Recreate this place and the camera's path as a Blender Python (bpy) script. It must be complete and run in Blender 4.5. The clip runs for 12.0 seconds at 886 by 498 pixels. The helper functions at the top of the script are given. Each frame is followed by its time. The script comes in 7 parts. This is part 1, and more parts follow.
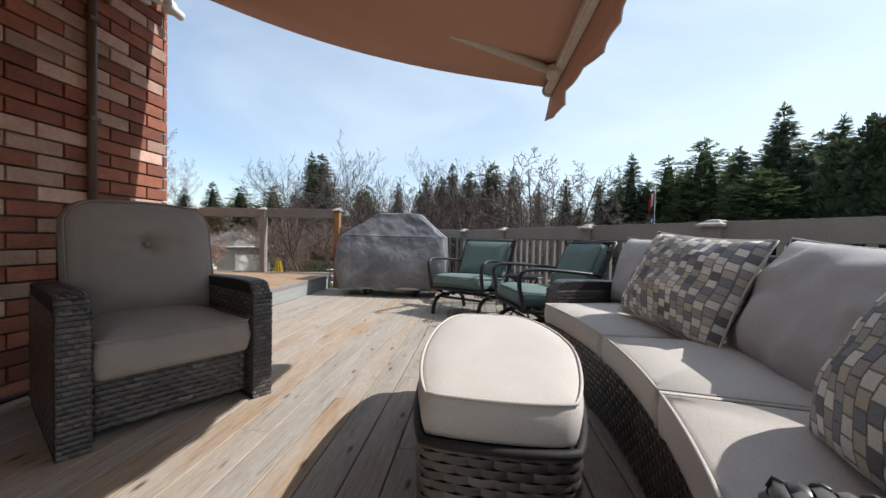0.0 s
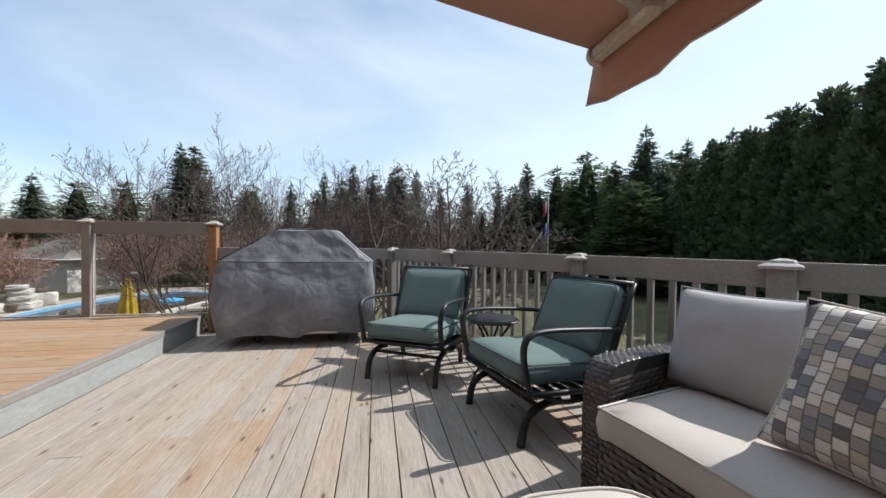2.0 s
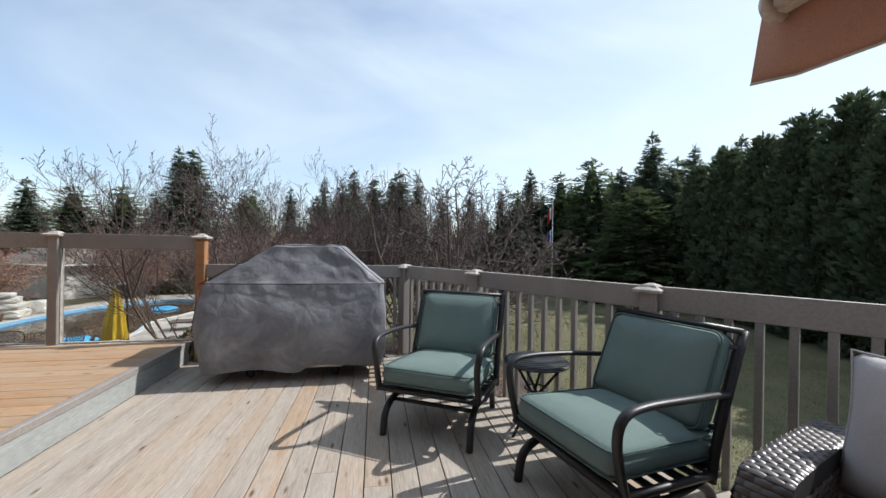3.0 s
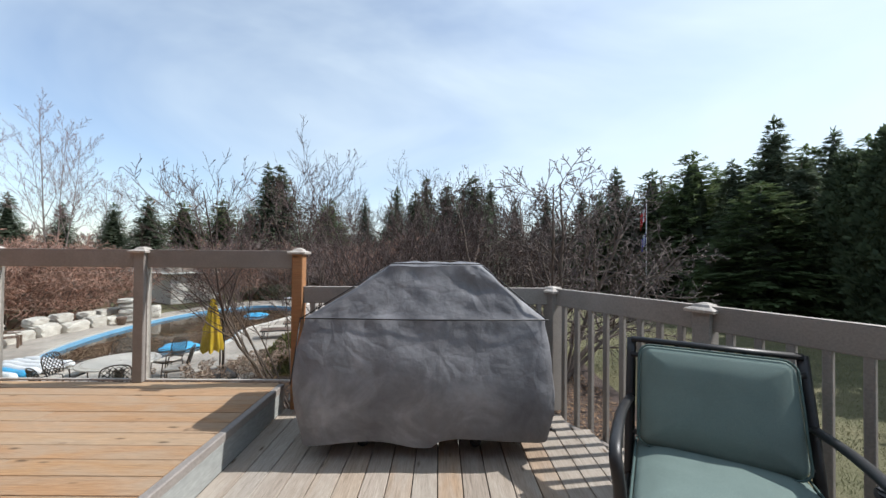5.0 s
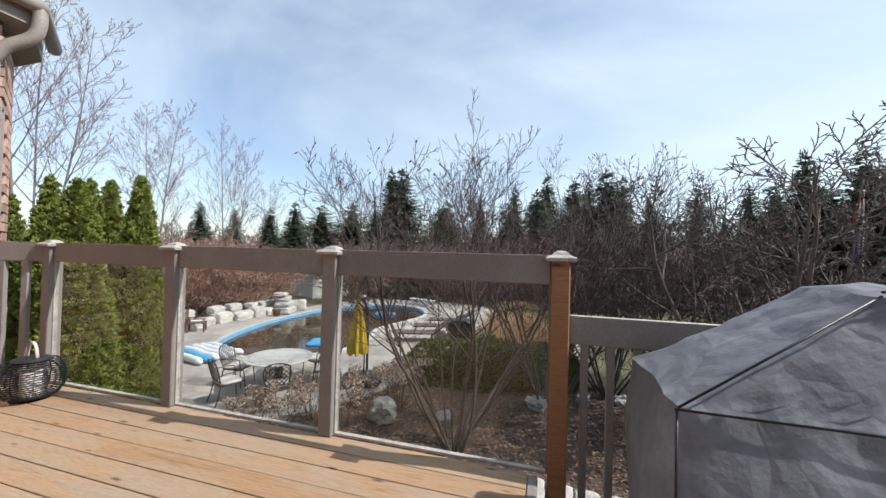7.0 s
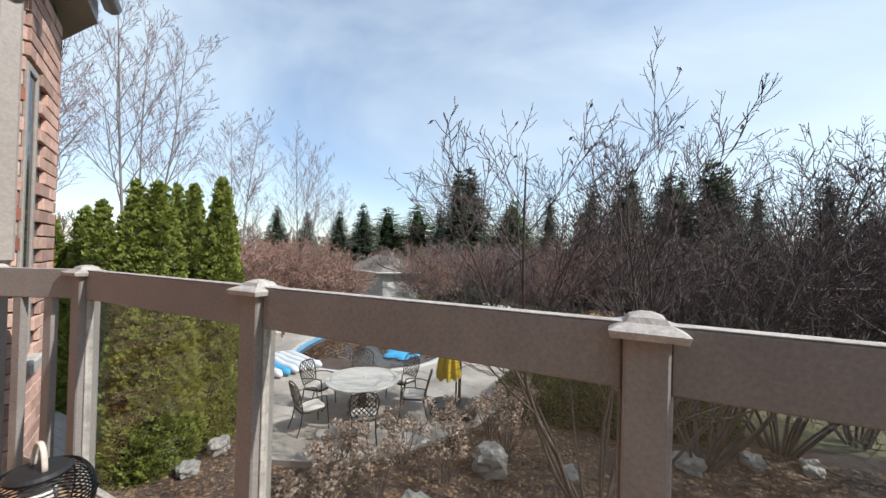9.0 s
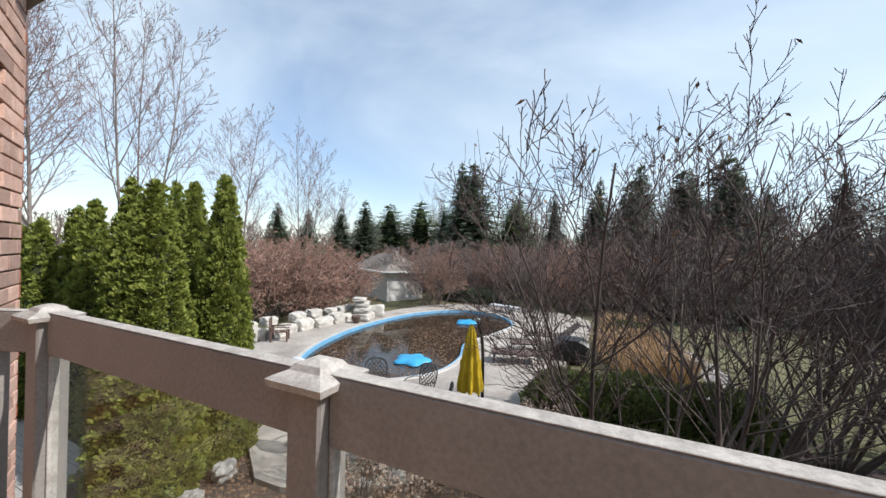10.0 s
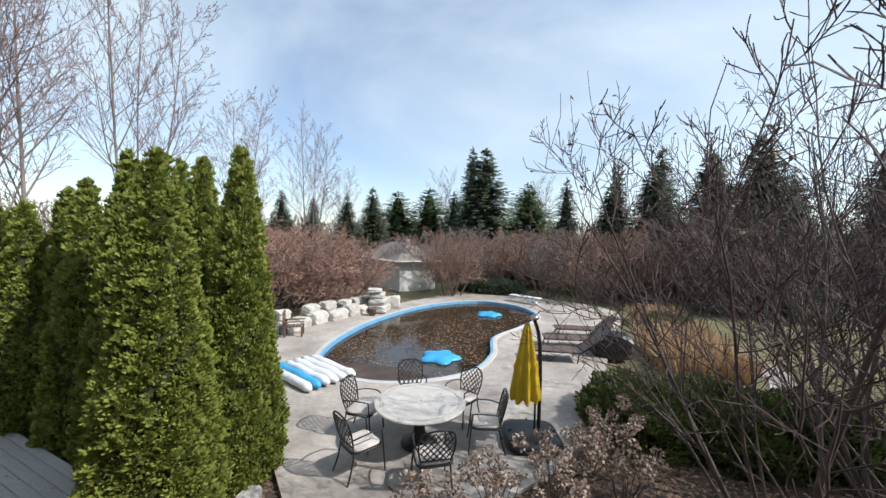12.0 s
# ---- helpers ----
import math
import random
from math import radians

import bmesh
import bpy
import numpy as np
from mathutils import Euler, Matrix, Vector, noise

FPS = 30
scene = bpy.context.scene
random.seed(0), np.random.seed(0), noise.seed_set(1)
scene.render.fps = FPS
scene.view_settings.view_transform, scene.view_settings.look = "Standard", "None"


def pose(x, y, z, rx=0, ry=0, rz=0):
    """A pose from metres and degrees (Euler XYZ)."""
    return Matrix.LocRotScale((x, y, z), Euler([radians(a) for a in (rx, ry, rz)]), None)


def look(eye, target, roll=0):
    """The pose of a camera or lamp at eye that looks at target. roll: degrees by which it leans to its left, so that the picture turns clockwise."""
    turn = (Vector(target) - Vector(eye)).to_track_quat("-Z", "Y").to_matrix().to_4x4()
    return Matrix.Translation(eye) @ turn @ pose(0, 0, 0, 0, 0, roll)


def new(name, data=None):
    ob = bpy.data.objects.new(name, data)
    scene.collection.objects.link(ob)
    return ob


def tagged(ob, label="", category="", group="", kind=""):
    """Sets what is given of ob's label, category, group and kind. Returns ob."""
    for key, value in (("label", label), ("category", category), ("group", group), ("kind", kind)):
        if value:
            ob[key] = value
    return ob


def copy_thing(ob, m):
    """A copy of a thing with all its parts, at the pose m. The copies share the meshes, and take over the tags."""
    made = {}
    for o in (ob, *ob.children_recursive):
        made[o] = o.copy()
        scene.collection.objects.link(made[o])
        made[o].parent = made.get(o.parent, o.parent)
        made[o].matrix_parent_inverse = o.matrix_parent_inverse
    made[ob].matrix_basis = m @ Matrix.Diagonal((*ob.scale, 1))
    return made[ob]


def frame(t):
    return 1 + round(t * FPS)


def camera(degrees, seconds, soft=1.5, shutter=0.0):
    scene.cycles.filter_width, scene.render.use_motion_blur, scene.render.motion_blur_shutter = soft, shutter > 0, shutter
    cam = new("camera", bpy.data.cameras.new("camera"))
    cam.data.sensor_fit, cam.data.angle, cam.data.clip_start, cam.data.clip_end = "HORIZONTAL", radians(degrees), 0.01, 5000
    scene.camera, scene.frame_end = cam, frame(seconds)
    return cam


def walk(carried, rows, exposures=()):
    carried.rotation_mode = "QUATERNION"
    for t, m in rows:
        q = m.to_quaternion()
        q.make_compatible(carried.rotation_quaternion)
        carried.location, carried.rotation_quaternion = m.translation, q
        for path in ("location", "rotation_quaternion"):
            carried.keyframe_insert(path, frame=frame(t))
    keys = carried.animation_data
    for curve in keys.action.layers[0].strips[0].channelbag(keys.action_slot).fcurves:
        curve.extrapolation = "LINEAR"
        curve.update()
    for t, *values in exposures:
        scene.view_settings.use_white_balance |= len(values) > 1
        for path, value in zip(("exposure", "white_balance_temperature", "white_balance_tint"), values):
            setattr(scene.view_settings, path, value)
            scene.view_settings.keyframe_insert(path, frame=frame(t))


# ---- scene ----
cam = camera(100.9, 12.0)
PATH = [
    (0, (0.424, -0.183, 0.876), (0.243, 1.809, 0.823), 1.3),
    (0.5, (0.295, 0.084, 0.928), (0.319, 2.083, 0.872), 1.6),
    (1, (0.166, 0.385, 0.985), (0.386, 2.372, 0.934), 1.5),
    (1.5, (0.051, 0.698, 1.034), (0.367, 2.672, 0.993), 1.0),
    (2, (-0.003, 0.993, 1.12), (0.358, 2.96, 1.09), 0.6),
    (2.5, (-0.058, 1.294, 1.192), (0.317, 3.258, 1.172), 1.2),
    (2.7, (-0.089, 1.416, 1.219), (0.288, 3.381, 1.207), 0.9),
    (4.3, (-0.433, 2.355, 1.326), (-0.224, 4.344, 1.342), 1.1),
    (4.5, (-0.515, 2.487, 1.335), (-0.353, 4.481, 1.352), 0.4),
    (5, (-0.75, 2.788, 1.333), (-0.739, 4.788, 1.359), 0.5),
    (5.5, (-1.025, 3.097, 1.331), (-1.188, 5.09, 1.362), 1.2),
    (6, (-1.345, 3.4, 1.337), (-1.666, 5.374, 1.366), 1.5),
    (6.5, (-1.701, 3.702, 1.326), (-2.158, 5.649, 1.354), 1.5),
    (7, (-2.035, 3.966, 1.339), (-2.589, 5.887, 1.366), 1.5),
    (7.5, (-2.393, 4.23, 1.359), (-3.039, 6.123, 1.385), 1.5),
    (7.7, (-2.496, 4.367, 1.381), (-3.211, 6.235, 1.4), 1.4),
    (9.3, (-3.554, 5.084, 1.521), (-4.407, 6.893, 1.534), 1.6),
    (9.5, (-3.657, 5.14, 1.543), (-4.503, 6.953, 1.547), 1.6),
    (10, (-4.005, 5.336, 1.616), (-4.854, 7.147, 1.614), 1.5),
    (10.5, (-4.32, 5.471, 1.643), (-5.175, 7.279, 1.635), 0.5),
    (11, (-4.645, 5.599, 1.655), (-5.499, 7.407, 1.638), 0.9),
    (11.5, (-4.951, 5.802, 1.59), (-5.808, 7.609, 1.551), 1.1),
    (12, (-5.196, 5.93, 1.555), (-6.052, 7.737, 1.491), 1.3),
]
walk(cam, [(t, look(eye, target, roll)) for t, eye, target, roll in PATH], exposures=[(0.0, 0.5, 6320, 11), (12.0, 0.5, 6320, 11)])

# ---- world, sun, exposure ----
SUN_AZ, SUN_EL = 8.0, 45.0          # degrees from +x towards +y; height
world = bpy.data.worlds.new("sky")
scene.world = world
world.use_nodes = True
wn, wl = world.node_tree.nodes, world.node_tree.links
wn.clear()
sky = wn.new("ShaderNodeTexSky")
sky.sky_type = "NISHITA"
sky.sun_disc = False
sky.sun_elevation = radians(SUN_EL)
sky.sun_rotation = radians(90 - SUN_AZ)
sky.air_density, sky.dust_density, sky.ozone_density = 1.0, 0.7, 1.0
tc = wn.new("ShaderNodeTexCoord")
mp = wn.new("ShaderNodeMapping")
mp.inputs["Scale"].default_value = (1.0, 1.3, 2.6)
mp.inputs["Rotation"].default_value = (0.2, 0.35, 0.6)
wl.new(tc.outputs["Generated"], mp.inputs["Vector"])
cn = wn.new("ShaderNodeTexNoise")
cn.inputs["Scale"].default_value, cn.inputs["Detail"].default_value = 1.1, 5
cn.inputs["Roughness"].default_value, cn.inputs["Distortion"].default_value = 0.52, 0.5
wl.new(mp.outputs["Vector"], cn.inputs["Vector"])
cr = wn.new("ShaderNodeValToRGB")
cr.color_ramp.elements[0].position, cr.color_ramp.elements[0].color = 0.32, (0.15, 0.15, 0.15, 1)
cr.color_ramp.elements[1].position, cr.color_ramp.elements[1].color = 0.74, (0.80, 0.80, 0.80, 1)
wl.new(cn.outputs["Fac"], cr.inputs["Fac"])
cm = wn.new("ShaderNodeMixRGB")
cm.inputs["Color2"].default_value = (5.1, 5.85, 6.15, 1)
wl.new(cr.outputs["Color"], cm.inputs["Fac"])
wl.new(sky.outputs["Color"], cm.inputs["Color1"])
bg = wn.new("ShaderNodeBackground")
bg.inputs["Strength"].default_value = 0.132
wl.new(cm.outputs["Color"], bg.inputs["Color"])
wo = wn.new("ShaderNodeOutputWorld")
wl.new(bg.outputs["Background"], wo.inputs["Surface"])

sun = new("sun", bpy.data.lights.new("sun", "SUN"))
sun.data.energy, sun.data.angle, sun.data.color = 4.0, radians(0.5), (1.0, 0.97, 0.93)
SUN_DIR = Vector((math.cos(radians(SUN_EL)) * math.cos(radians(SUN_AZ)), math.cos(radians(SUN_EL)) * math.sin(radians(SUN_AZ)), math.sin(radians(SUN_EL))))
sun.matrix_world = look(SUN_DIR * 60, (0, 0, 0))

# ---- materials ----
def shader(name, rough=0.7, metal=0.0, spec=0.5):
    m = bpy.data.materials.new(name)
    m.use_nodes = True
    nt = m.node_tree
    b = nt.nodes["Principled BSDF"]
    b.inputs["Roughness"].default_value = rough
    b.inputs["Metallic"].default_value = metal
    b.inputs["Specular IOR Level"].default_value = spec
    return m, nt.nodes, nt.links, b


def ramp(n, stops):
    r = n.new("ShaderNodeValToRGB")
    e = r.color_ramp.elements
    while len(e) < len(stops):
        e.new(0.5)
    for el, (p, c) in zip(e, stops):
        el.position, el.color = p, (*c, 1)
    return r


def coords(n, l, scale=(1, 1, 1), space="Object", shift=False):
    t = n.new("ShaderNodeTexCoord")
    m = n.new("ShaderNodeMapping")
    m.inputs["Scale"].default_value = scale
    l.new(t.outputs[space], m.inputs["Vector"])
    if shift:
        oi = n.new("ShaderNodeObjectInfo")
        mu = n.new("ShaderNodeMath")
        mu.operation = "MULTIPLY"
        mu.inputs[1].default_value = 53.0
        l.new(oi.outputs["Random"], mu.inputs[0])
        l.new(mu.outputs[0], m.inputs["Location"])
    return m.outputs["Vector"]


def noise_tex(n, l, vec, scale, detail=4, rough=0.55, dist=0.0):
    t = n.new("ShaderNodeTexNoise")
    t.inputs["Scale"].default_value, t.inputs["Detail"].default_value = scale, detail
    t.inputs["Roughness"].default_value, t.inputs["Distortion"].default_value = rough, dist
    l.new(vec, t.inputs["Vector"])
    return t.outputs["Fac"]


def mix(n, l, fac, a, b, mode="MIX"):
    m = n.new("ShaderNodeMixRGB")
    m.blend_type = mode
    for sock, v in ((m.inputs["Fac"], fac), (m.inputs["Color1"], a), (m.inputs["Color2"], b)):
        if isinstance(v, (int, float)):
            sock.default_value = v
        elif isinstance(v, tuple):
            sock.default_value = (*v, 1)
        else:
            l.new(v, sock)
    return m.outputs["Color"]


def bump(n, l, b, height, strength, dist=0.01):
    k = n.new("ShaderNodeBump")
    k.inputs["Strength"].default_value, k.inputs["Distance"].default_value = strength, dist
    l.new(height, k.inputs["Height"])
    l.new(k.outputs["Normal"], b.inputs["Normal"])


def surface(name, light, dark, scale=6, rough=0.75, metal=0.0, fine=60, relief=0.25, rnd=0.0, spec=0.4, space="Object", stretch=(1, 1, 1), dist=0.006):
    """Two-scale mottled surface: broad stains and fine grain, with relief."""
    m, n, l, b = shader(name, rough, metal, spec)
    v = coords(n, l, stretch, space, shift=rnd > 0)
    big = noise_tex(n, l, v, scale, 5, 0.6, 0.4)
    small = noise_tex(n, l, v, fine, 4, 0.65)
    r = ramp(n, [(0.3, dark), (0.7, light)])
    l.new(big, r.inputs["Fac"])
    g = ramp(n, [(0.25, (0.72, 0.72, 0.72)), (0.75, (1.18, 1.18, 1.18))])
    l.new(small, g.inputs["Fac"])
    c = mix(n, l, 0.8, r.outputs["Color"], g.outputs["Color"], "MULTIPLY")
    if rnd:
        oi = n.new("ShaderNodeObjectInfo")
        rr = ramp(n, [(0, (1 - rnd,) * 3), (1, (1 + rnd,) * 3)])
        l.new(oi.outputs["Random"], rr.inputs["Fac"])
        c = mix(n, l, 1.0, c, rr.outputs["Color"], "MULTIPLY")
    l.new(c, b.inputs["Base Color"])
    bump(n, l, b, small, relief, dist)
    return m


def wood(name, tones, grain=0.5, rough=0.75, dirt=(0.2, 0.19, 0.17)):
    """Deck boards: tones picked per board, long grain, knots, weathering."""
    m, n, l, b = shader(name, rough, 0, 0.25)
    oi = n.new("ShaderNodeObjectInfo")
    base = ramp(n, [(i / (len(tones) - 1), t) for i, t in enumerate(tones)])
    l.new(oi.outputs["Random"], base.inputs["Fac"])
    v = coords(n, l, (1.2, 26, 26), shift=True)
    g = noise_tex(n, l, v, 2.2, 6, 0.62, 1.3)
    gr = ramp(n, [(0.30, (0.46, 0.41, 0.35)), (0.46, (0.94, 0.93, 0.91)), (0.60, (1.04, 1.03, 1.02)), (0.78, (1.32, 1.29, 1.24))])
    l.new(g, gr.inputs["Fac"])
    c = mix(n, l, grain, base.outputs["Color"], gr.outputs["Color"], "MULTIPLY")
    v2 = coords(n, l, (1.0, 5, 5), shift=True)
    w = noise_tex(n, l, v2, 1.6, 5, 0.6, 0.5)
    wr = ramp(n, [(0.40, (0, 0, 0)), (0.66, (0.8, 0.8, 0.8))])
    l.new(w, wr.inputs["Fac"])
    c = mix(n, l, wr.outputs["Color"], c, dirt)
    vk = coords(n, l, (2.2, 7, 7), shift=True)
    k = n.new("ShaderNodeTexVoronoi")
    k.inputs["Scale"].default_value = 1.5
    l.new(vk, k.inputs["Vector"])
    kr = ramp(n, [(0.05, (0.92, 0.92, 0.92)), (0.09, (0.5, 0.5, 0.5)), (0.15, (0, 0, 0))])
    l.new(k.outputs["Distance"], kr.inputs["Fac"])
    c = mix(n, l, kr.outputs["Color"], c, (0.09, 0.055, 0.03))
    v3 = coords(n, l, (5, 60, 60), shift=True)
    fi = noise_tex(n, l, v3, 2.6, 5, 0.7, 0.4)
    fr = ramp(n, [(0.3, (0.74, 0.73, 0.71)), (0.7, (1.16, 1.16, 1.16))])
    l.new(fi, fr.inputs["Fac"])
    c = mix(n, l, 0.9, c, fr.outputs["Color"], "MULTIPLY")
    l.new(c, b.inputs["Base Color"])
    bump(n, l, b, mix(n, l, 0.5, g, fi), 0.6, 0.005)
    return m


def patchwork(name):
    """Woven squares in greys, taupes and cream, offset row by row."""
    m, n, l, b = shader(name, 0.85, 0, 0.2)
    t = n.new("ShaderNodeTexCoord")
    sep = n.new("ShaderNodeSeparateXYZ")
    l.new(t.outputs["Object"], sep.inputs[0])

    def op(kind, a, c):
        q = n.new("ShaderNodeMath")
        q.operation = kind
        for s, v in zip(q.inputs, (a, c)):
            if isinstance(v, (int, float)):
                s.default_value = v
            else:
                l.new(v, s)
        return q.outputs[0]
    u = op("MULTIPLY", sep.outputs["X"], 1 / 0.037)
    col = op("FLOOR", u, 0)
    w = op("MULTIPLY", sep.outputs["Z"], 1 / 0.034)
    w = op("ADD", w, op("MULTIPLY", col, 0.37))
    row = op("FLOOR", w, 0)
    cv = n.new("ShaderNodeCombineXYZ")
    l.new(col, cv.inputs[0])
    l.new(row, cv.inputs[1])
    wn_ = n.new("ShaderNodeTexWhiteNoise")
    wn_.noise_dimensions = "2D"
    l.new(cv.outputs[0], wn_.inputs["Vector"])
    r = ramp(n, [(0.0, (0.66, 0.62, 0.54)), (0.26, (0.33, 0.30, 0.265)), (0.44, (0.21, 0.215, 0.23)), (0.58, (0.45, 0.39, 0.31)), (0.74, (0.15, 0.145, 0.145)), (0.84, (0.60, 0.58, 0.53))])
    r.color_ramp.interpolation = "CONSTANT"
    l.new(wn_.outputs["Value"], r.inputs["Fac"])
    fu, fw = op("FRACT", u, 0), op("FRACT", w, 0)
    edge = op("MINIMUM", op("MINIMUM", fu, op("SUBTRACT", 1, fu)), op("MINIMUM", fw, op("SUBTRACT", 1, fw)))
    er = ramp(n, [(0.0, (0.0, 0.0, 0.0)), (0.09, (1, 1, 1))])
    l.new(edge, er.inputs["Fac"])
    c = mix(n, l, er.outputs["Color"], (0.13, 0.12, 0.11), r.outputs["Color"])
    th = noise_tex(n, l, coords(n, l, (1, 1, 1)), 420, 2)
    tr = ramp(n, [(0.3, (0.78, 0.78, 0.78)), (0.7, (1.15, 1.15, 1.15))])
    l.new(th, tr.inputs["Fac"])
    l.new(mix(n, l, 1.0, c, tr.outputs["Color"], "MULTIPLY"), b.inputs["Base Color"])
    bump(n, l, b, er.outputs["Color"], 0.5, 0.004)
    return m


def island_tint(name, tones, rough=0.7, spec=0.3, sub=0.0):
    """Many small pieces in one mesh, each with its own tone."""
    m, n, l, b = shader(name, rough, 0, spec)
    g = n.new("ShaderNodeNewGeometry")
    r = ramp(n, [(i / (len(tones) - 1), t) for i, t in enumerate(tones)])
    l.new(g.outputs["Random Per Island"], r.inputs["Fac"])
    nz = noise_tex(n, l, coords(n, l), 1.1, 3)
    nr = ramp(n, [(0.3, (0.82, 0.82, 0.82)), (0.7, (1.15, 1.15, 1.15))])
    l.new(nz, nr.inputs["Fac"])
    l.new(mix(n, l, 1.0, r.outputs["Color"], nr.outputs["Color"], "MULTIPLY"), b.inputs["Base Color"])
    if sub:
        tl = n.new("ShaderNodeBsdfTranslucent")
        mx = n.new("ShaderNodeMixShader")
        mx.inputs[0].default_value = sub
        l.new(b.inputs["Base Color"].links[0].from_socket, tl.inputs["Color"])
        l.new(b.outputs[0], mx.inputs[1])
        l.new(tl.outputs[0], mx.inputs[2])
        l.new(mx.outputs[0], n["Material Output"].inputs["Surface"])
    return m


WOOD_LOW = wood("weathered_deck_boards", [(0.34, 0.295, 0.245), (0.37, 0.335, 0.295), (0.38, 0.265, 0.17), (0.35, 0.315, 0.275), (0.325, 0.28, 0.235), (0.39, 0.32, 0.25)], 0.75, dirt=(0.40, 0.355, 0.30))
WOOD_UP = wood("cedar_deck_boards", [(0.35, 0.205, 0.105), (0.39, 0.25, 0.145), (0.365, 0.22, 0.11), (0.41, 0.28, 0.17)], 0.6, dirt=(0.35, 0.27, 0.19))
CEDAR_POST = wood("new_cedar_post", [(0.36, 0.17, 0.075), (0.38, 0.19, 0.09)], 0.5, dirt=(0.30, 0.16, 0.08))
PAINT = surface("taupe_rail_paint", (0.262, 0.235, 0.210), (0.207, 0.187, 0.168), 3, 0.55, fine=90, relief=0.12, rnd=0.08)
PAINT_WORN = surface("worn_cap_paint", (0.50, 0.46, 0.41), (0.27, 0.24, 0.21), 22, 0.7, fine=120, relief=0.4, rnd=0.1)
GREY_STAIN = surface("grey_green_stain", (0.33, 0.34, 0.32), (0.25, 0.26, 0.245), 3.5, 0.8, fine=70, relief=0.3, stretch=(1, 0.25, 1))
BRICK = surface("red_clay_brick", (0.34, 0.125, 0.075), (0.21, 0.078, 0.052), 9, 0.85, fine=75, relief=0.6, rnd=0.42)
BRICK_PALE = surface("buff_pink_brick", (0.56, 0.38, 0.30), (0.42, 0.25, 0.185), 9, 0.85, fine=75, relief=0.6, rnd=0.3)
MORTAR = surface("grey_mortar", (0.17, 0.15, 0.13), (0.12, 0.105, 0.09), 20, 0.95, fine=150, relief=0.5)
PIPE = surface("brown_downspout_paint", (0.13, 0.085, 0.065), (0.10, 0.065, 0.05), 5, 0.45, fine=80, relief=0.08)
TRIM = surface("taupe_metal_trim", (0.34, 0.30, 0.255), (0.29, 0.255, 0.22), 3, 0.45, fine=60, relief=0.05)
WHITE = surface("white_painted_metal", (0.78, 0.77, 0.74), (0.68, 0.67, 0.64), 8, 0.4, fine=60, relief=0.05)
CREAM = surface("cream_powder_coat", (0.60, 0.52, 0.43), (0.54, 0.46, 0.38), 6, 0.4, fine=60, relief=0.05)
ASPHALT = surface("roof_shingle", (0.23, 0.20, 0.17), (0.16, 0.14, 0.12), 5, 0.95, fine=40, relief=0.6)
FABRIC = surface("beige_outdoor_fabric", (0.54, 0.495, 0.44), (0.50, 0.455, 0.405), 4, 0.9, fine=330, relief=0.28, spec=0.15)
FABRIC_GREY = surface("taupe_grey_fabric", (0.43, 0.415, 0.405), (0.385, 0.37, 0.36), 5, 0.9, fine=330, relief=0.28, spec=0.15)
# armchair cushions only: awning shade put into the fabric as a darker brown
FABRIC_SHADED = surface("shade_darkened_fabric", (0.315, 0.272, 0.238), (0.275, 0.237, 0.206), 5, 0.9, fine=330, relief=0.28, spec=0.15)
TEAL = surface("sage_teal_fabric", (0.160, 0.215, 0.195), (0.132, 0.178, 0.162), 5, 0.9, fine=300, relief=0.3, spec=0.15, stretch=(1, 1, 4))
PIPING = surface("dark_teal_piping", (0.075, 0.12, 0.11), (0.06, 0.10, 0.09), 9, 0.9, fine=200, relief=0.2)
PATCH = patchwork("patchwork_fabric")
WICKER = island_tint("brown_grey_wicker", [(0.042, 0.033, 0.028), (0.075, 0.062, 0.052), (0.032, 0.030, 0.032), (0.12, 0.102, 0.085)], 0.38, 0.55)
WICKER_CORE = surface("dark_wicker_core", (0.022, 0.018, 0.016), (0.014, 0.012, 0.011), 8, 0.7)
BLACK_METAL = surface("black_powder_coat", (0.022, 0.021, 0.021), (0.014, 0.014, 0.014), 9, 0.42, fine=160, relief=0.1)


def cover_mat():
    """Grey vinyl with sharp crumple folds and dusty patches."""
    m, n, l, b = shader("grey_vinyl_cover", 0.58, 0, 0.3)
    v = coords(n, l)
    r1 = ramp(n, [(0.3, (0.115, 0.114, 0.12)), (0.5, (0.17, 0.17, 0.178)), (0.72, (0.29, 0.29, 0.30))])
    l.new(noise_tex(n, l, v, 3.2, 5, 0.6, 0.6), r1.inputs["Fac"])
    l.new(r1.outputs["Color"], b.inputs["Base Color"])
    w = n.new("ShaderNodeTexNoise")
    w.inputs["Scale"].default_value, w.inputs["Detail"].default_value = 2.6, 3
    l.new(v, w.inputs["Vector"])
    wv = mix(n, l, 0.22, v, w.outputs["Color"])
    vo = n.new("ShaderNodeTexVoronoi")
    vo.feature = "DISTANCE_TO_EDGE"
    vo.inputs["Scale"].default_value = 7.5
    l.new(wv, vo.inputs["Vector"])
    h = mix(n, l, 0.35, vo.outputs["Distance"], noise_tex(n, l, v, 14, 5))
    bump(n, l, b, h, 0.5, 0.035)
    return m


